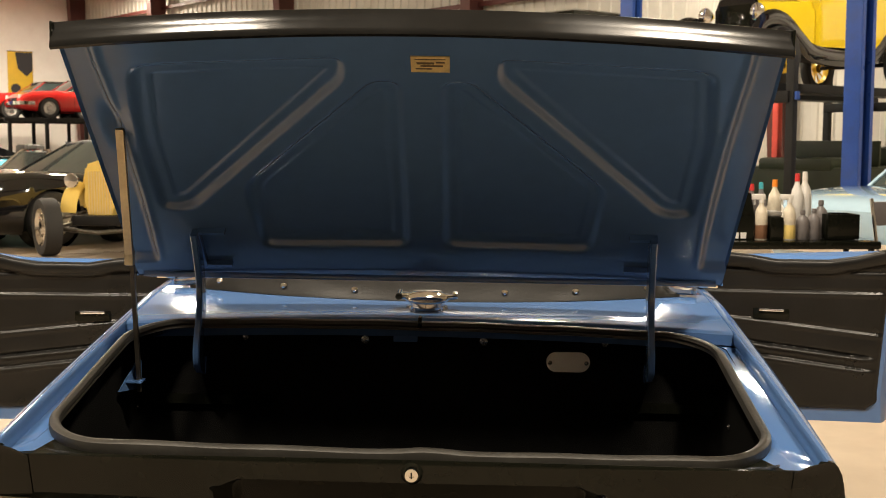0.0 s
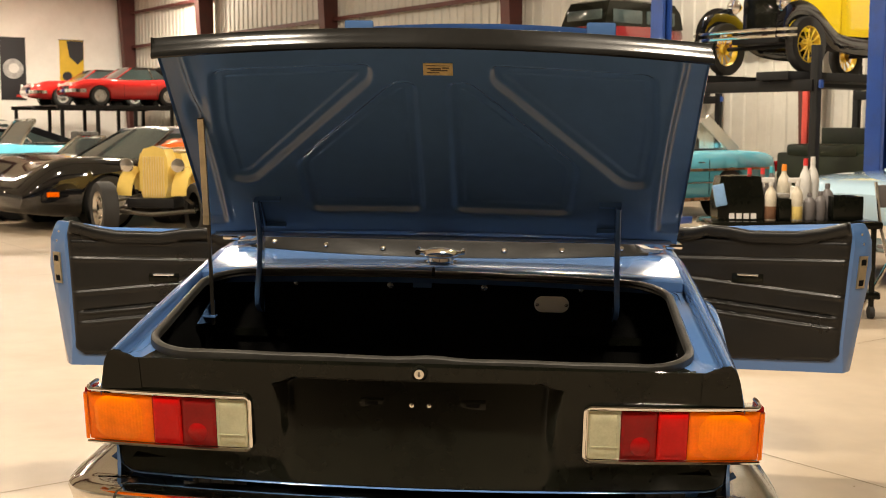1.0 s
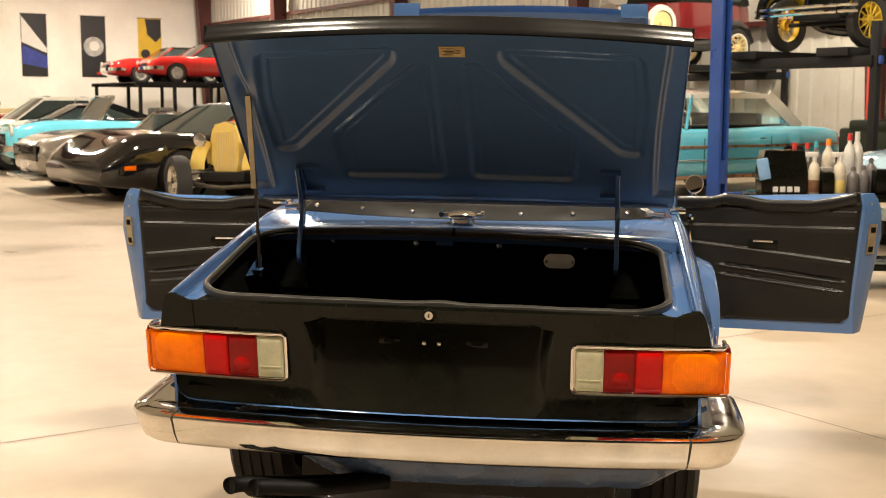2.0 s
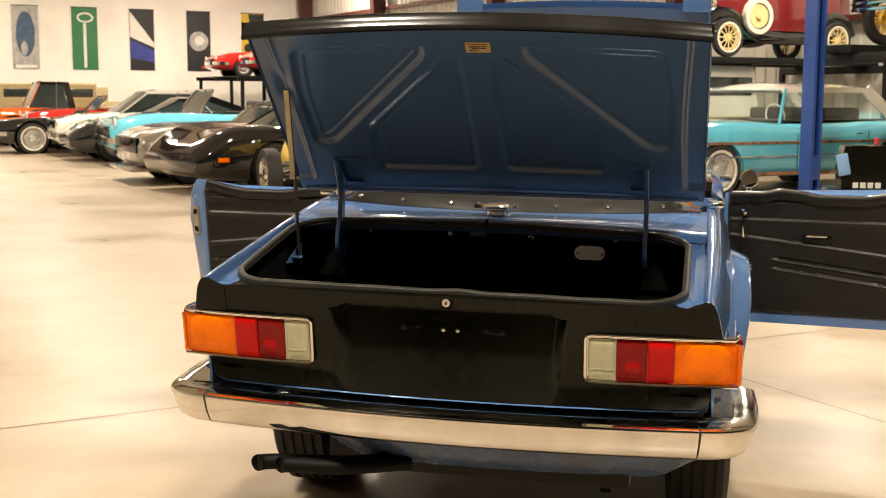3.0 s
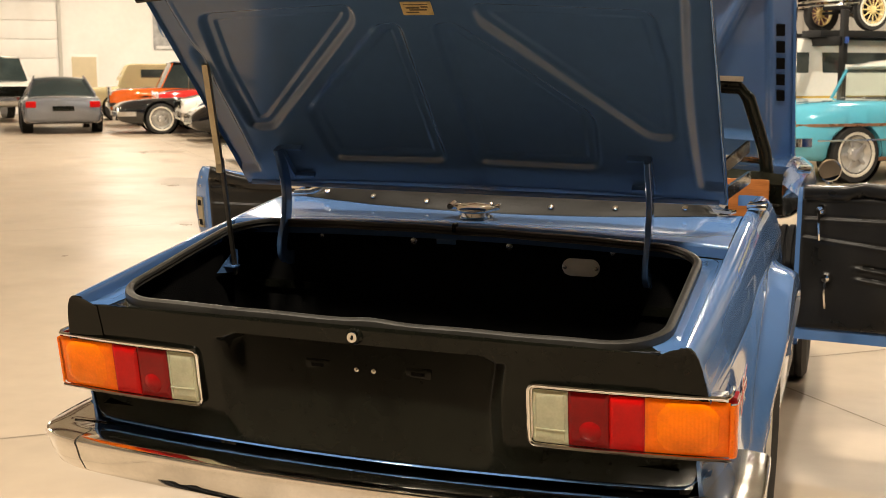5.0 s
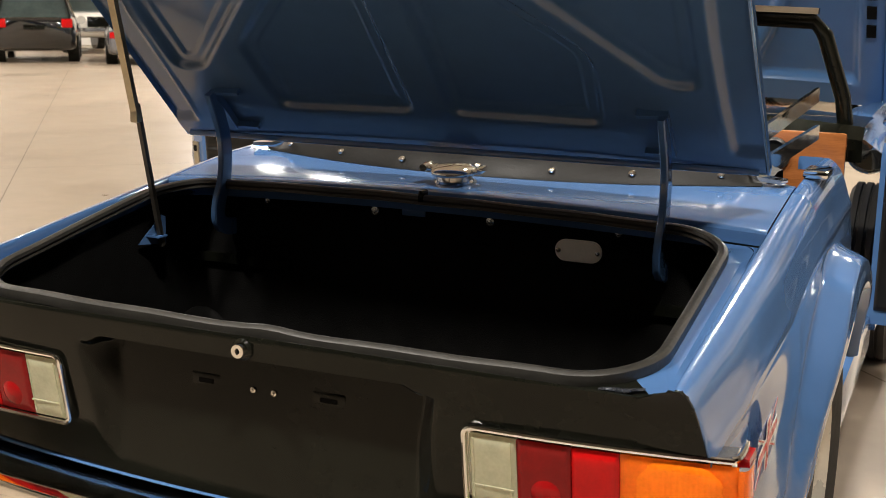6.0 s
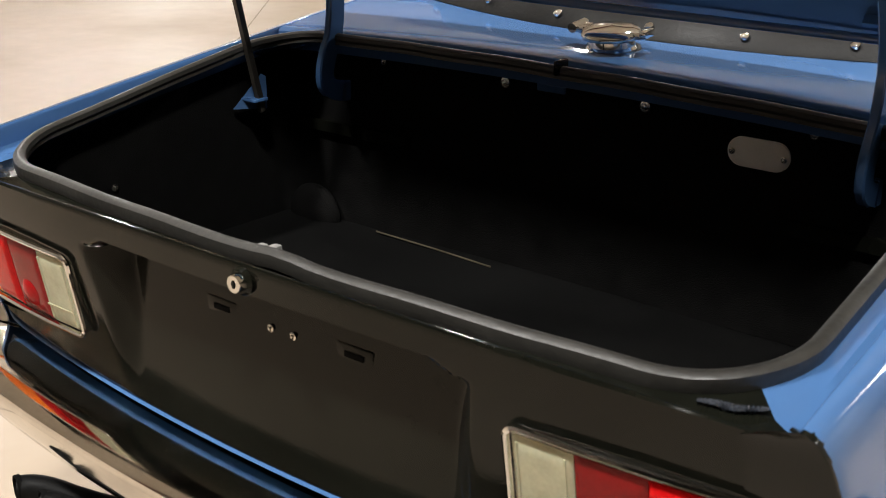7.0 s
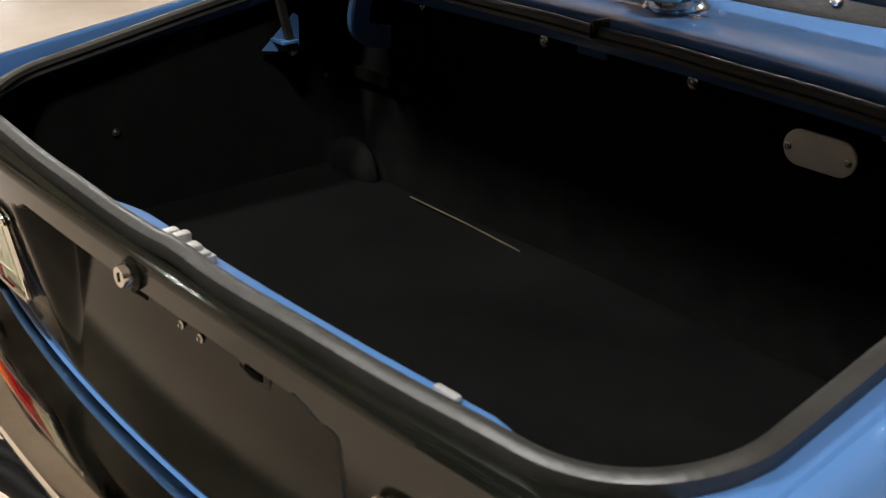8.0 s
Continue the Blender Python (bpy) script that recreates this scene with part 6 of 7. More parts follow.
# ---- veterans with separate wings
def veteran(m, name, label, body, wing, wheel_mat, white, category="car", closed=True, bumper=True, spare=True, radiator=CHROME, group="veteran cars on lifts"):
    c = thing(name, label, category, m, group)
    wb, r, tr = 1.40, 0.365, 0.68
    for x in (-wb, wb):
        for s in (-1, 1):
            car_wheel(c, x, s * tr, r, 0.13, s, wheel_mat, white, True)
    bm = B()
    rings = []
    for x, hw, z0, z1 in ((-1.95, 0.50, 0.62, 1.15), (-1.80, 0.60, 0.56, 1.22), (-1.0, 0.66, 0.52, 1.24), (0.0, 0.66, 0.52, 1.22), (0.45, 0.60, 0.52, 1.20)):
        rings.append([Vector((x, y * hw, z)) for y, z in ((-1, z0), (-1.02, lerp(z0, z1, 0.5)), (-0.98, z1), (0, z1 + 0.03), (0.98, z1), (1.02, lerp(z0, z1, 0.5)), (1, z0))])
    loft(bm, rings, True, True)
    part("body", bm, body, c)
    bm = B()
    rings = []
    for x, hw, z1 in ((0.45, 0.54, 1.20), (0.9, 0.42, 1.17), (1.36, 0.31, 1.14)):
        rings.append([Vector((x, y * hw, z)) for y, z in ((-1, 0.56), (-1, z1 - 0.22), (-0.86, z1 - 0.08), (-0.4, z1), (0, z1 + 0.015), (0.4, z1), (0.86, z1 - 0.08), (1, z1 - 0.22), (1, 0.56))])
    loft(bm, rings, True, True)
    part("bonnet", bm, body, c)
    bm = B()
    rings = []
    for x, k in ((1.36, 1.0), (1.44, 1.03), (1.46, 0.98)):
        rings.append([Vector((x, y * 0.33 * k, z)) for y, z in ((-1, 0.52), (-1, 0.98), (-0.8, 1.12), (0, 1.19), (0.8, 1.12), (1, 0.98), (1, 0.52))])
    loft(bm, rings, True, True)
    rad = part("radiator_shell", bm, radiator, c)
    part("radiator_core", box(B(), (1.462, 0, 0.80), (0.012, 0.50, 0.48), 0.004), SATIN, rad)
    for s in (-1, 1):
        bm = B()
        front = smooth([(1.40 + 0.46, s * tr, 0.42), (1.40 + 0.44, s * tr, 0.66), (1.40 + 0.20, s * tr, 0.83), (1.40 - 0.15, s * tr, 0.80), (1.40 - 0.50, s * tr, 0.55), (0.62, s * tr, 0.38), (-0.6, s * tr, 0.36), (-0.90, s * tr, 0.50), (-1.10, s * tr, 0.74), (-1.40, s * tr, 0.83), (-1.72, s * tr, 0.72), (-1.86, s * tr, 0.45)], 2)
        sweep(bm, front, [(-0.12, -0.035), (-0.06, 0.002), (0.06, 0.002), (0.12, -0.035), (0.115, -0.045), (0.06, -0.012), (-0.06, -0.012), (-0.115, -0.045)], up=(0, 1, 0))
        bmesh.ops.rotate(bm, cent=(0, s * tr, 0), matrix=Matrix(), verts=bm.verts)
        part("wing", bm, wing, c)
        bm = B()
        revolve(bm, [(0.0001, -0.14), (0.06, -0.12), (0.105, -0.03), (0.115, 0.0), (0.10, 0.012), (0.0001, 0.025)], pose(1.55, s * 0.42, 0.92, 0, 90, 0), 20)
        part("headlamp", bm, CHROME, c)
        bm = B()
        box(bm, (0, s * tr, 0.355), (1.3, 0.26, 0.035), 0.01)
        part("running_board", bm, wing, c)
        if spare:
            bm = B()
            mm = pose(0.68, s * 0.70, 0.78, -90 * s, 0, 0)
            revolve(bm, [(0.25, -0.06), (0.34, -0.06), (0.36, 0.0), (0.34, 0.06), (0.25, 0.06)], mm, 28)
            sp = part("spare_tyre", bm, WHITEWALL if white else TYRE, c)
            bm = B()
            revolve(bm, [(0.25, 0.02), (0.22, 0.045), (0.08, 0.03), (0.06, 0.07), (0.0001, 0.075)], mm, 24)
            part("spare_rim", bm, wheel_mat, sp)
    if bumper:
        for z in (0.46, 0.54):
            bm = B()
            tube(bm, smooth([(1.82, -0.86, z), (1.96, -0.70, z), (2.0, 0, z), (1.96, 0.70, z), (1.82, 0.86, z)], 2), 0.024, 8)
            part("bumper_bar", bm, CHROME, c)
    for x in (1.4, -1.4):
        bm = B()
        tube(bm, [(x, -0.62, 0.36), (x, 0.62, 0.36)], 0.03, 8)
        part("axle", bm, LIFTBLACK, c)
    part("chassis", box(B(), (-0.1, 0, 0.45), (3.4, 0.8, 0.10), 0.02), LIFTBLACK, c)
    if closed:
        bm = B()
        rings = []
        for z, x0, x1, hw in ((1.22, -1.80, 0.42, 0.64), (1.55, -1.74, 0.30, 0.61), (1.72, -1.62, 0.22, 0.56), (1.76, -1.45, 0.1, 0.45)):
            rings.append([Vector(p + (z,)) for p in ((x0, -hw), (x1, -hw), (x1, hw), (x0, hw))])
        loft(bm, rings, True, True)
        part("top", bm, SATIN, c)
        for s in (-1, 1):
            for x0, x1 in ((-1.55, -0.75), (-0.62, 0.18)):
                part("side_window", box(B(), ((x0 + x1) / 2, s * 0.628, 1.42), (x1 - x0, 0.02, 0.26), 0.006), TINT, c)
        part("windscreen", box(B(), (0.36, 0, 1.42), (0.02, 1.0, 0.26), 0.006), TINT, c)
    return c


DECK = 1.95
veteran(hall(7.6, 11.75, DECK, 180) @ Matrix.Scale(0.9, 4), "yellow_veteran_car", "bright yellow veteran car with black wings on a lift", P_YELLOW, P_BLACK, YWHEEL, False, spare=False, radiator=P_BLACK)
veteran(hall(13.25, 13.05, DECK, 180) @ Matrix.Scale(0.86, 4), "maroon_veteran_car", "maroon veteran car with black wings and cream wheels on a lift", P_MAROON, P_BLACK, CREAMWHEEL, True)


def four_post(u0, u1, v0, v1, deck, name_group="four-post lifts"):
    L = thing("four_post_lift", "black four-post car lift with raised runways", "car lift", hall((u0 + u1) / 2, (v0 + v1) / 2), name_group)
    hu, hv = (u1 - u0) / 2, (v1 - v0) / 2
    for sx in (-1, 1):
        for sy in (-1, 1):
            bm = B()
            box(bm, (sx * hv, sy * hu, 1.12), (0.085, 0.10, 2.22), 0.01)
            p = part("post", bm, LIFTBLACK, L)
            part("post_foot", box(B(), (sx * hv, sy * hu, 0.008), (0.26, 0.26, 0.016), 0.002), LIFTBLACK, p)
            part("lock_release", box(B(), (sx * hv, sy * hu - 0.07, deck - 0.16), (0.06, 0.03, 0.09), 0.006), LIFTBLUE, p)
    for sy in (-1, 1):
        bm = B()
        box(bm, (0, sy * 0.70, deck - 0.055), (2 * hv + 0.3, 0.46, 0.10), 0.008)
        part("runway", bm, LIFTBLACK, L)
    for sx in (-1, 1):
        bm = B()
        box(bm, (sx * hv, 0, deck - 0.17), (0.14, 2 * hu, 0.13), 0.01)
        part("cross_beam", bm, LIFTBLACK, L)
    return L


four_post(6.50, 8.90, 10.05, 14.3, DECK)
four_post(12.15, 14.65, 10.95, 14.95, DECK)

# two-post lift with blue columns
two = thing("two_post_lift", "tall blue two-post car lift, arms folded down", "car lift", pose(0, 0, 0))
for x, y, t in ((1.93, 12.85, 40), (4.30, 11.62, 40)):
    m = pose(x, y, 0, 0, 0, t) @ Matrix.Diagonal((0.6 if x < 3 else 1.0, 1, 1, 1))
    col = part("column", box(B(), (0, 0.095, 2.0), (0.27, 0.012, 4.0), 0, m), LIFTBLUE, two, "blue enamelled lift column")
    for dx in (-0.13, 0.13):
        part("side_web", box(B(), (dx, 0, 2.0), (0.012, 0.20, 4.0), 0, m), LIFTBLUE, col)
    for dx in (-0.10, 0.10):
        part("lip", box(B(), (dx, -0.10, 2.0), (0.06, 0.012, 4.0), 0, m), LIFTBLUE, col)
    part("base_plate", box(B(), (0, 0, 0.012), (0.45, 0.45, 0.024), 0.004, m), LIFTBLUE, col)
    part("gusset", box(B(), (0.16, -0.05, 0.10), (0.10, 0.02, 0.16), 0.02, m), LIFTBLUE, col)
    part("carriage", box(B(), (0, -0.06, 0.42), (0.18, 0.10, 0.30), 0.01, m), LIFTBLUE, col)
    part("arm", box(B(), (0.35, -0.16, 0.12), (0.75, 0.09, 0.09), 0.01, m), LIFTBLUE, col)

# olive field car under the near lift
ol = thing("olive_field_car", "olive drab open field car under the lift", "car", hall(7.75, 13.35, 0, 180))
bm = B()
box(bm, (0, 0, 0.72), (2.9, 1.45, 0.5), 0.05)
box(bm, (1.05, 0, 1.0), (0.85, 1.1, 0.16), 0.05)
part("body", bm, P_OLIVE, ol)
part("screen", box(B(), (0.55, 0, 1.12), (0.04, 1.3, 0.36), 0.01), P_OLIVE, ol)
part("canvas", box(B(), (-0.7, 0, 1.08), (1.2, 1.35, 0.28), 0.08), P_OLIVE, ol)
for x in (-0.95, 1.0):
    for s in (-1, 1):
        car_wheel(ol, x, s * 0.62, 0.36, 0.2, s, P_OLIVE)
redp = thing("red_post", "red painted steel post by the lift", "post", hall(9.05, 13.3))
part("shaft", box(B(), (0, 0, 0.95), (0.10, 0.10, 1.9), 0.01), mat("red_enamel", (0.6, 0.05, 0.03), 0.4, var=0.12), redp)
redq = thing("red_post", "red painted steel post beside the aisle", "post", hall(32.5, -3.1))
part("shaft", box(B(), (0, 0, 1.2), (0.16, 0.16, 2.4), 0.01), bpy.data.materials["red_enamel"], redq)

# pale yellow hot rod facing the aisle
hr = thing("yellow_hot_rod", "pale yellow fenderless hot rod with bare front axle", "car", pose(-4.0, 12.4, 0, 0, 0, -95) @ Matrix.Scale(0.95, 4), "parked cars")
for x, r, w, y, steer in ((1.25, 0.34, 0.2, 0.62, 40), (-0.85, 0.38, 0.26, 0.66, 0)):
    for s in (-1, 1):
        t = car_wheel(hr, x, s * y, r, w, s, CHROME)
        t.matrix_basis = pose(x, s * y, 0, 0, 0, steer) @ pose(-x, -s * y, 0)
bm = B()
rings = []
for x, hw, z0, z1 in ((-1.25, 0.46, 0.5, 1.02), (-0.95, 0.50, 0.45, 1.08), (-0.2, 0.50, 0.45, 1.10), (0.3, 0.42, 0.5, 1.10), (0.95, 0.30, 0.55, 1.07)):
    rings.append([Vector((x, y * hw, z)) for y, z in ((-1, z0), (-1.03, lerp(z0, z1, 0.55)), (-0.9, z1 - 0.05), (0, z1), (0.9, z1 - 0.05), (1.03, lerp(z0, z1, 0.55)), (1, z0))])
loft(bm, rings, True, True)
part("body", bm, P_PALE, hr)
bm = B()
rings = []
for x, k, d in ((0.95, 1.0, 0), (1.10, 1.0, 0), (1.18, 0.86, 0.0)):
    rings.append([Vector((x, y * 0.21 * k, z)) for y, z in ((-0.7, 0.42), (-1, 0.62), (-1, 0.96), (-0.75, 1.08), (0, 1.12), (0.75, 1.08), (1, 0.96), (1, 0.62), (0.7, 0.42))])
loft(bm, rings, True, True)
sh = part("grille_shell", bm, P_PALE, hr)
for k in range(9):
    y = lerp(-0.13, 0.13, k / 8)
    part("grille_bar", box(B(), (1.185, y, 0.74), (0.01, 0.012, 0.50)), CREAMWHEEL, sh)
for s in (-1, 1):
    bm = B()
    rings = []
    for k in range(9):
        a = math.pi * k / 8 * 0.8 + 0.25
        rings.append([Vector((0.98 + 0.30 * math.cos(a), s * (0.36 + d * 0.13), 0.48 + 0.36 * math.sin(a) - 0.05 * abs(d) ** 2 * (1 if d else 0) + e)) for d, e in ((-0.8, 0), (-0.3, 0.03), (0.3, 0.03), (0.7, 0), (0.7, -0.03), (-0.8, -0.03))])
    loft(bm, rings, True, True)
    part("apron", bm, P_PALE, hr)
    bm = B()
    revolve(bm, [(0.0001, -0.12), (0.06, -0.09), (0.09, 0.0), (0.08, 0.012), (0.0001, 0.02)], pose(1.22, s * 0.33, 0.88, 0, 90, 0), 20)
    part("headlamp", bm, CHROME, hr)
    bm = B()
    tube(bm, [(1.25, s * 0.54, 0.33), (0.4, s * 0.36, 0.40)], 0.022, 8)
    tube(bm, [(1.30, s * 0.54, 0.42), (0.95, s * 0.28, 0.50)], 0.02, 8)
    part("radius_rod", bm, DARKSTEEL, hr)
bm = B()
tube(bm, [(1.25, -0.56, 0.33), (1.28, 0, 0.28), (1.25, 0.56, 0.33)], 0.028, 8)
part("front_axle", bm, DARKSTEEL, hr)
part("chassis", box(B(), (0.15, 0, 0.42), (2.3, 0.6, 0.12), 0.02), LIFTBLACK, hr)
bm = B()
rings = [[Vector(p + (z,)) for p in ((x0, -hw), (x1, -hw), (x1, hw), (x0, hw))] for z, x0, x1, hw in ((1.07, -1.15, 0.0, 0.44), (1.17, -1.05, -0.2, 0.38), (1.20, -0.95, -0.3, 0.32))]
loft(bm, rings, True, True)
part("cab", bm, P_ORANGE, hr)

# rack with two red cars against the end wall
rack = thing("storage_rack", "black steel storage rack carrying red cars", "rack", hall(36.0, 12.6))
for x in (-2.1, -1.0, 0.2, 1.4, 2.3):
    for y in (-2.3, 2.3):
        part("upright", box(B(), (x, y, 0.95), (0.10, 0.10, 1.90), 0.008), LIFTBLACK, rack)
for y in (-2.3, -0.1, 0.1, 2.3):
    part("beam", box(B(), (0.1, y, 1.86), (4.7, 0.10, 0.12), 0.008), LIFTBLACK, rack)
part("deck", box(B(), (0.1, 0, 1.905), (4.7, 4.6, 0.02), 0.004), LIFTBLACK, rack)
for u, v, L in ((37.1, 12.65, 4.3), (34.9, 13.0, 4.0)):
    parked_car(hall(u, v, 1.917, 180), "red_coupe", "red coupe stored on the raised rack", S(L, 1.66, 0.2, 0.72, 0.82, 0.80, 0.84, 0.80, 0.66, 0.02), (-L * 0.27, L * 0.29), P_RED, (-L * 0.33, -L * 0.2, 0.05, 0.65, 1.22, 0.72, 0.54), P_BLACK, 0.30, lamps=(0.55, 0.62, 0.08, 0.02), grille=(0.4, 0.45, 0.6, SATIN), group="cars on the rack")

# ---------------------------------------------------------------- banners, doors of the end wall
BAN_GREEN = mat("banner_green", (0.04, 0.20, 0.09), 0.6, var=0.12, scale=3)
BAN_BLACK = mat("banner_black", (0.02, 0.02, 0.025), 0.6, var=0.2, scale=3)
BAN_GREY = mat("banner_grey", (0.42, 0.42, 0.42), 0.6, var=0.35, scale=5)
BAN_BLUE = mat("banner_blue", (0.03, 0.05, 0.30), 0.6, var=0.35, scale=4)
BAN_DBLUE = mat("banner_slate", (0.06, 0.11, 0.19), 0.6, var=0.35, scale=5)
BAN_WHITE = mat("banner_white", (0.75, 0.74, 0.72), 0.6, var=0.08, scale=3)
BAN_YEL = mat("banner_yellow", (0.70, 0.46, 0.03), 0.6, var=0.12, scale=3)


def banner(v, base, label, shapes):
    b = thing("banner", label, "banner", hall(U1, v, 3.23), "wall banners")
    part("cloth", box(B(), (0, -0.03, 0), (0.86, 0.012, 2.12), 0.003), base, b)
    part("hem_rod", cyl(B(), (-0.45, -0.03, 1.06), (0.45, -0.03, 1.06), 0.014, seg=10), LIFTBLACK, b)
    for i, (mt, poly) in enumerate(shapes):
        bm = B()
        y = -0.041 - 0.003 * i
        loft(bm, [[Vector((x * 0.43, yy, z * 1.05)) for x, z in poly] for yy in (y, y + 0.004)], True, True)
        part("motif", bm, mt, b)


disc = lambda cx, cz, rx, rz, n=20: [(cx + rx * math.cos(2 * math.pi * k / n), cz + rz * math.sin(2 * math.pi * k / n)) for k in range(n)]
rect = lambda x0, z0, x1, z1: [(x0, z0), (x1, z0), (x1, z1), (x0, z1)]
banner(4.97, BAN_GREY, "tall grey banner with a slate-blue motif", [(BAN_DBLUE, disc(0, 0.1, 0.72, 0.72)), (BAN_WHITE, rect(-0.8, -0.98, 0.8, -0.88)), (BAN_GREY, disc(-0.1, -0.35, 0.25, 0.22))])
banner(6.93, BAN_GREEN, "tall green banner with a pale oval and stripe", [(BAN_WHITE, disc(0.05, 0.68, 0.66, 0.17)), (BAN_WHITE, rect(-0.12, -0.95, 0.12, 0.5)), (BAN_GREEN, disc(0.05, 0.68, 0.50, 0.11))])
banner(8.90, BAN_BLACK, "tall dark banner with white and blue diagonals", [(BAN_WHITE, [(-0.98, 0.95), (-0.98, 0.1), (0.98, -0.25), (0.98, -0.1)]), (BAN_BLUE, [(-0.98, 0.0), (0.98, -0.35), (0.98, -0.75), (-0.98, -0.6)])])
banner(10.94, BAN_BLACK, "tall black banner with a pale round motif", [(BAN_GREY, disc(0.0, 0.0, 0.82, 0.33)), (BAN_WHITE, disc(0.05, 0.02, 0.42, 0.16)), (STICK_RED, rect(0.2, -0.92, 0.85, -0.84))])
banner(12.98, BAN_YEL, "tall yellow banner with black shapes", [(BAN_BLACK, [(-0.4, 0.98), (0.98, 0.98), (0.98, 0.4), (0.5, 0.2), (-0.2, 0.45)]), (BAN_BLACK, disc(-0.4, -0.2, 0.4, 0.16)), (BAN_BLACK, rect(0.1, -0.9, 0.6, -0.3))])
d1 = thing("door_1", "plain buff personnel door in the end wall", "door", hall(U1, 2.22), kind="structure")
part("leaf", box(B(), (0, -0.03, 0.96), (0.80, 0.05, 1.92), 0.006), mat("buff_door_paint", (0.62, 0.52, 0.34), 0.5, var=0.05), d1)
part("door_frame", box(B(), (0, -0.015, 1.0), (0.92, 0.03, 2.0), 0.004), WALL, d1)
d2 = thing("door_2", "white sectional roll-up door in the end wall", "door", hall(U1, -0.55), kind="structure")
for k in range(7):
    part("section", box(B(), (0, -0.04, 0.32 + 0.62 * k), (3.9, 0.05, 0.605), 0.01), WALL, d2)
part("jamb", box(B(), (2.02, -0.06, 2.2), (0.12, 0.10, 4.4), 0.006), LINERWALL, d2)

# ---------------------------------------------------------------- trolley with cleaning things behind the right door
tr = thing("detailing_trolley", "black plastic trolley loaded with cleaning bottles", "trolley", pose(2.06, 6.03, 0, 0, 0, 4))
for z in (0.16, 0.64):
    bm = B()
    box(bm, (0, 0, z), (1.16, 0.50, 0.05), 0.012)
    part("tray", bm, SATIN, tr)
for x in (-0.53, 0.53):
    for y in (-0.21, 0.21):
        part("post", cyl(B(), (x, y, 0.08), (x, y, 0.66), 0.02, seg=12), SATIN, tr)
        part("castor", cyl(B(), (x - 0.015, y, 0.045), (x + 0.015, y, 0.045), 0.045, seg=16), TYRE, tr)
bag = thing("tote_bag", "black fabric tool bag with white lettering bars on the trolley", "bag", pose(1.70, 5.97, 0.666, 0, 0, 5))
bm = B()
loft(bm, [[Vector((x * k, y * k, z)) for x, y in ((-0.16, -0.10), (0.16, -0.10), (0.16, 0.10), (-0.16, 0.10))] for z, k in ((0, 0.96), (0.14, 1.02), (0.30, 0.86), (0.305, 0.6))], True, True)
part("bag_body", bm, SATIN, bag)
for k in range(4):
    part("letter_bar", box(B(), (-0.06 + 0.05 * k, -0.103, 0.030), (0.036, 0.006, 0.038)), STICK_WHITE, bag)
part("blue_cloth", box(B(), (-0.11, -0.115, 0.20), (0.08, 0.02, 0.15), 0.008, pose(0, 0, 0, 0, -12, 0)), mat("blue_cloth", (0.20, 0.36, 0.62), 0.9, var=0.15, bump=0.3), bag)


def bottle(x, y, z, h, r, col, capcol, trigger, label):
    b = thing("spray_bottle" if trigger else "bottle", label, "bottle", pose(x, y, z), "cleaning bottles")
    bm = B()
    revolve(bm, [(r * 0.9, 0.0), (r, 0.008), (r, h * 0.62), (r * 0.8, h * 0.74), (r * 0.36, h * 0.84), (r * 0.36, h * 0.9)], Matrix(), 20)
    flask = part("flask", bm, PL_C if trigger else col, b)
    if trigger:
        part("liquid", revolve(B(), [(r * 0.92, 0.004), (r * 1.012, 0.010), (r * 1.012, h * 0.36), (r * 0.9, h * 0.37)], Matrix(), 20), col, flask)
    bm = B()
    cyl(bm, (0, 0, h * 0.88), (0, 0, h), r * 0.42, r * 0.36, 14)
    if trigger:
        box(bm, (-0.02, 0, h * 1.02), (0.085, 0.024, 0.035), 0.006)
        box(bm, (-0.045, 0, h * 0.93), (0.010, 0.012, 0.05), 0.003)
    part("spray_head" if trigger else "cap", bm, capcol, b)


PL_W = mat("white_plastic", (0.60, 0.59, 0.56), 0.4, var=0.06)
PL_C = mat("cloudy_plastic", (0.55, 0.50, 0.40), 0.3, var=0.2, scale=12)
PL_B = mat("brown_liquid", (0.18, 0.09, 0.05), 0.25, var=0.2)
PL_O = mat("orange_plastic", (0.8, 0.25, 0.02), 0.4, var=0.05)
PL_R = mat("red_plastic", (0.55, 0.03, 0.03), 0.4, var=0.05)
PL_T = mat("teal_plastic", (0.04, 0.35, 0.42), 0.4, var=0.05)
PL_G = mat("grey_plastic", (0.13, 0.12, 0.12), 0.45, var=0.1)
PL_Y = mat("yellow_liquid", (0.7, 0.55, 0.18), 0.25, var=0.15)
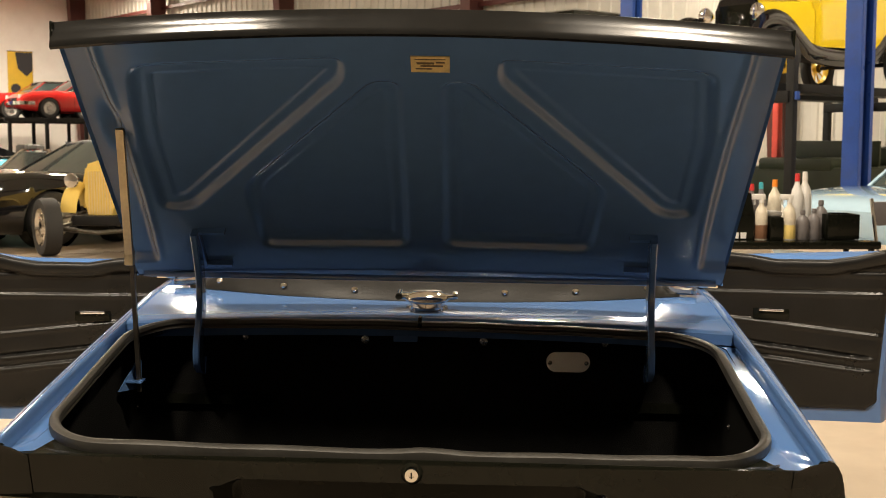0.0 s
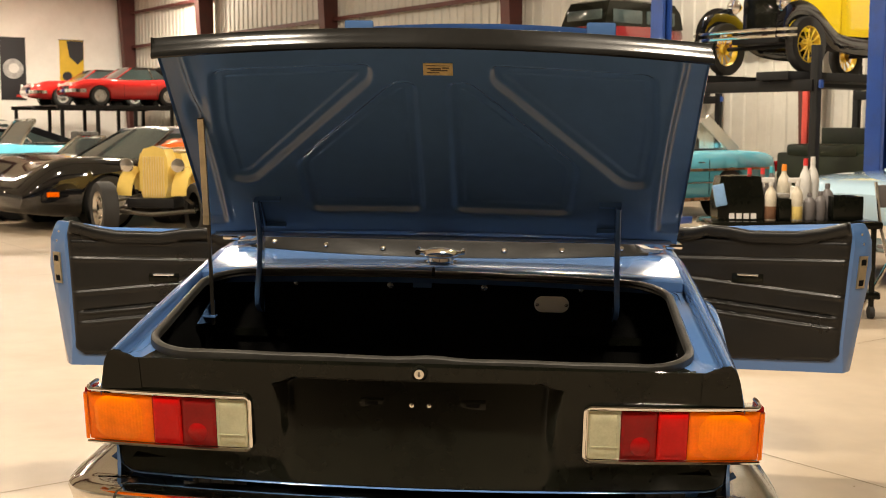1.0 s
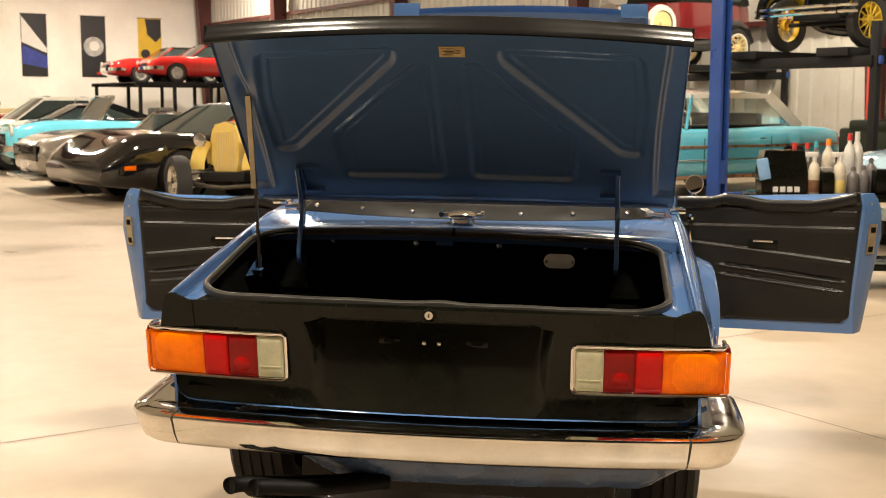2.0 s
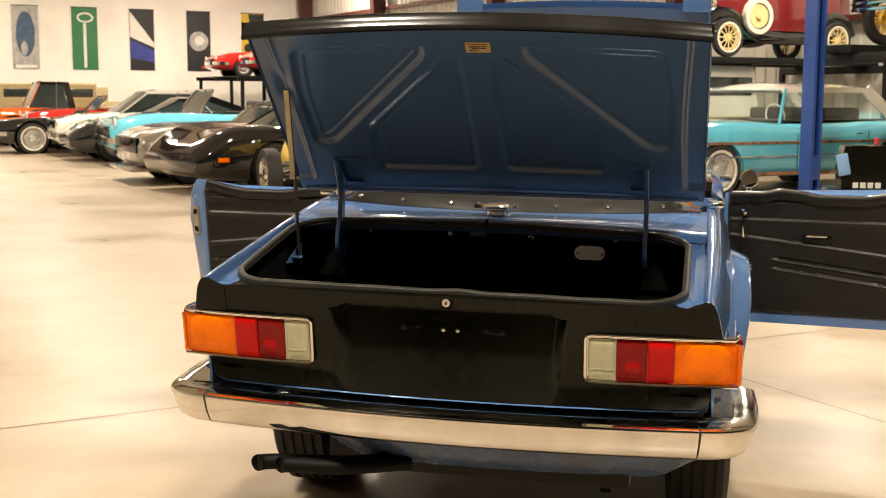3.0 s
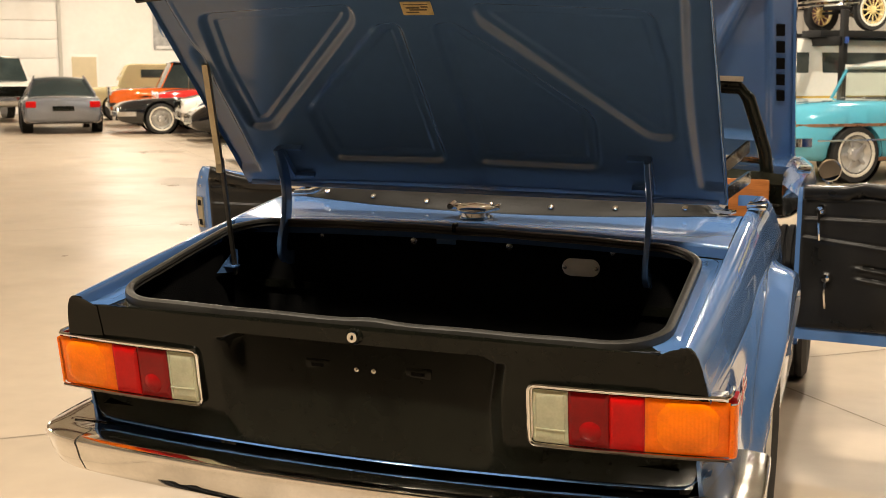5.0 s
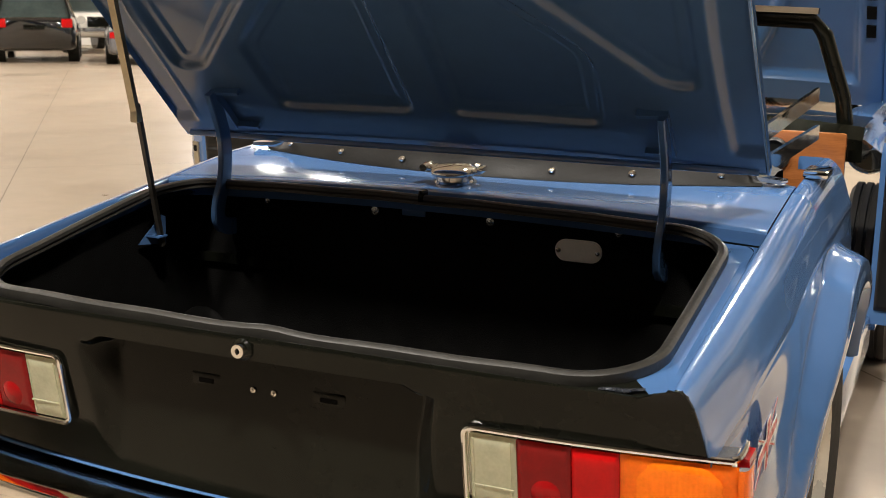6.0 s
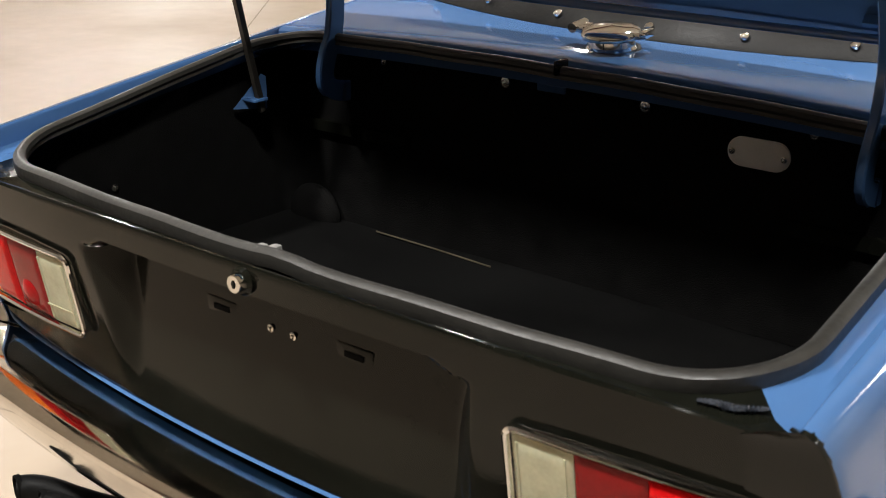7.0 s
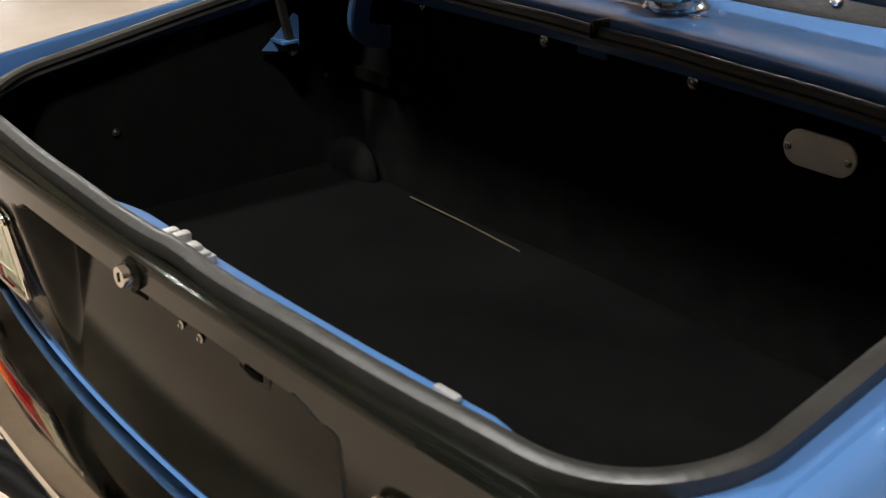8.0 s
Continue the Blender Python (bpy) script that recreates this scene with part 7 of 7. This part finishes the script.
for x, y, h, r, col, cc, tg, lb in ((1.915, 5.90, 0.27, 0.040, PL_B, PL_W, True, "clear spray bottle of brown cleaner with white head"), (2.092, 5.90, 0.27, 0.040, PL_Y, PL_W, True, "clear spray bottle of yellow cleaner with white head"),
                                    (2.04, 6.08, 0.38, 0.045, PL_C, PL_O, False, "cloudy bottle with orange cap"), (1.90, 6.12, 0.35, 0.040, PL_G, PL_R, False, "grey plastic bottle with red cap"), (1.81, 6.12, 0.35, 0.040, PL_G, PL_R, False, "grey plastic bottle with red cap"),
                                    (1.97, 6.16, 0.36, 0.038, PL_G, PL_T, False, "grey bottle with a blue-green cap"), (2.19, 6.10, 0.42, 0.042, PL_W, PL_R, False, "white bottle with red cap"), (2.25, 6.14, 0.43, 0.045, PL_W, PL_W, False, "tall white bottle with white cap"),
                                    (2.185, 5.93, 0.19, 0.042, PL_G, PL_G, False, "grey plastic canister of cleaner"), (2.262, 5.95, 0.20, 0.040, PL_G, PL_G, False, "grey plastic canister of cleaner"), (2.33, 6.04, 0.25, 0.045, PL_G, PL_G, False, "grey plastic canister of cleaner")):
    bottle(x, y, 0.666, h, r, col, cc, tg, lb)
caddy = thing("tool_caddy", "black plastic caddy standing between the spray bottles", "caddy", pose(2.003, 5.94, 0.666, 0, 0, 4))
part("tub", box(B(), (0, 0, 0.075), (0.085, 0.16, 0.15), 0.012), SATIN, caddy)
part("rag", box(B(), (0, 0, 0.168), (0.075, 0.13, 0.035), 0.014), mat("grey_rag", (0.22, 0.21, 0.19), 0.95, var=0.3, bump=0.5, bscale=50), caddy)
crate = thing("storage_crate", "black open crate at the end of the trolley", "crate", pose(2.43, 6.02, 0.666, 0, 0, 8))
for dx, dy, sx, sy in ((0, -0.10, 0.20, 0.012), (0, 0.10, 0.20, 0.012), (-0.10, 0, 0.012, 0.21), (0.10, 0, 0.012, 0.21)):
    part("side", box(B(), (dx, dy, 0.085), (sx, sy, 0.16), 0.004), SATIN, crate)
part("bottom", box(B(), (0, 0, 0.008), (0.20, 0.20, 0.012), 0.003), SATIN, crate)
chair = thing("folding_chair", "grey steel folding chair frame beside the trolley", "chair", pose(2.95, 6.1, 0, 0, 0, 20))
for s in (-1, 1):
    part("leg_tube", tube(B(), smooth([(s * 0.22, -0.25, 0), (s * 0.22, 0.05, 0.5), (s * 0.21, 0.16, 0.92)], 1), 0.012, 8), OLDCHROME, chair)
    part("leg_tube", tube(B(), [(s * 0.20, 0.28, 0), (s * 0.20, -0.10, 0.50)], 0.012, 8), OLDCHROME, chair)
part("seat", box(B(), (0, -0.05, 0.47), (0.40, 0.38, 0.03), 0.01), PL_G, chair)
part("backrest", box(B(), (0, 0.15, 0.82), (0.40, 0.025, 0.16), 0.01), PL_G, chair)

# pale blue car behind the trolley, with folded towels on it
P_SKY = paint("pale_blue_paint", (0.33, 0.47, 0.58))
parked_car(hall(3.9, 7.15 + 2.2, 0, 180), "pale_blue_car", "pale blue car with chrome trim behind the trolley", S(4.4, 1.7, 0.22, 0.8, 0.9, 0.88, 0.9, 0.9, 0.8, 0.01), (-1.25, 1.35), P_SKY, (-1.3, -0.7, 0.2, 0.7, 1.3, 0.76, 0.58), None, 0.31, stripe=(0.62, CHROME, 0.02), lamps=(0.66, 0.7, 0.09, 0.0), group="cars by the lifts")
tw = thing("towel", "crumpled cream towel on the pale blue bonnet", "towel", hall(3.3, 7.95, 0.915, 20))
bm = B()
patch(bm, lambda a, b: Vector((lerp(-0.25, 0.25, a), lerp(-0.16, 0.16, b), 0.02 + 0.05 * math.sin(math.pi * a) * math.sin(math.pi * b) + 0.015 * math.sin(13 * a + 5 * b))), 20, 14)
part("cloth", thick(bm, 0.012), mat("cream_towel", (0.7, 0.6, 0.45), 0.95, var=0.15, bump=0.5, bscale=60), tw)
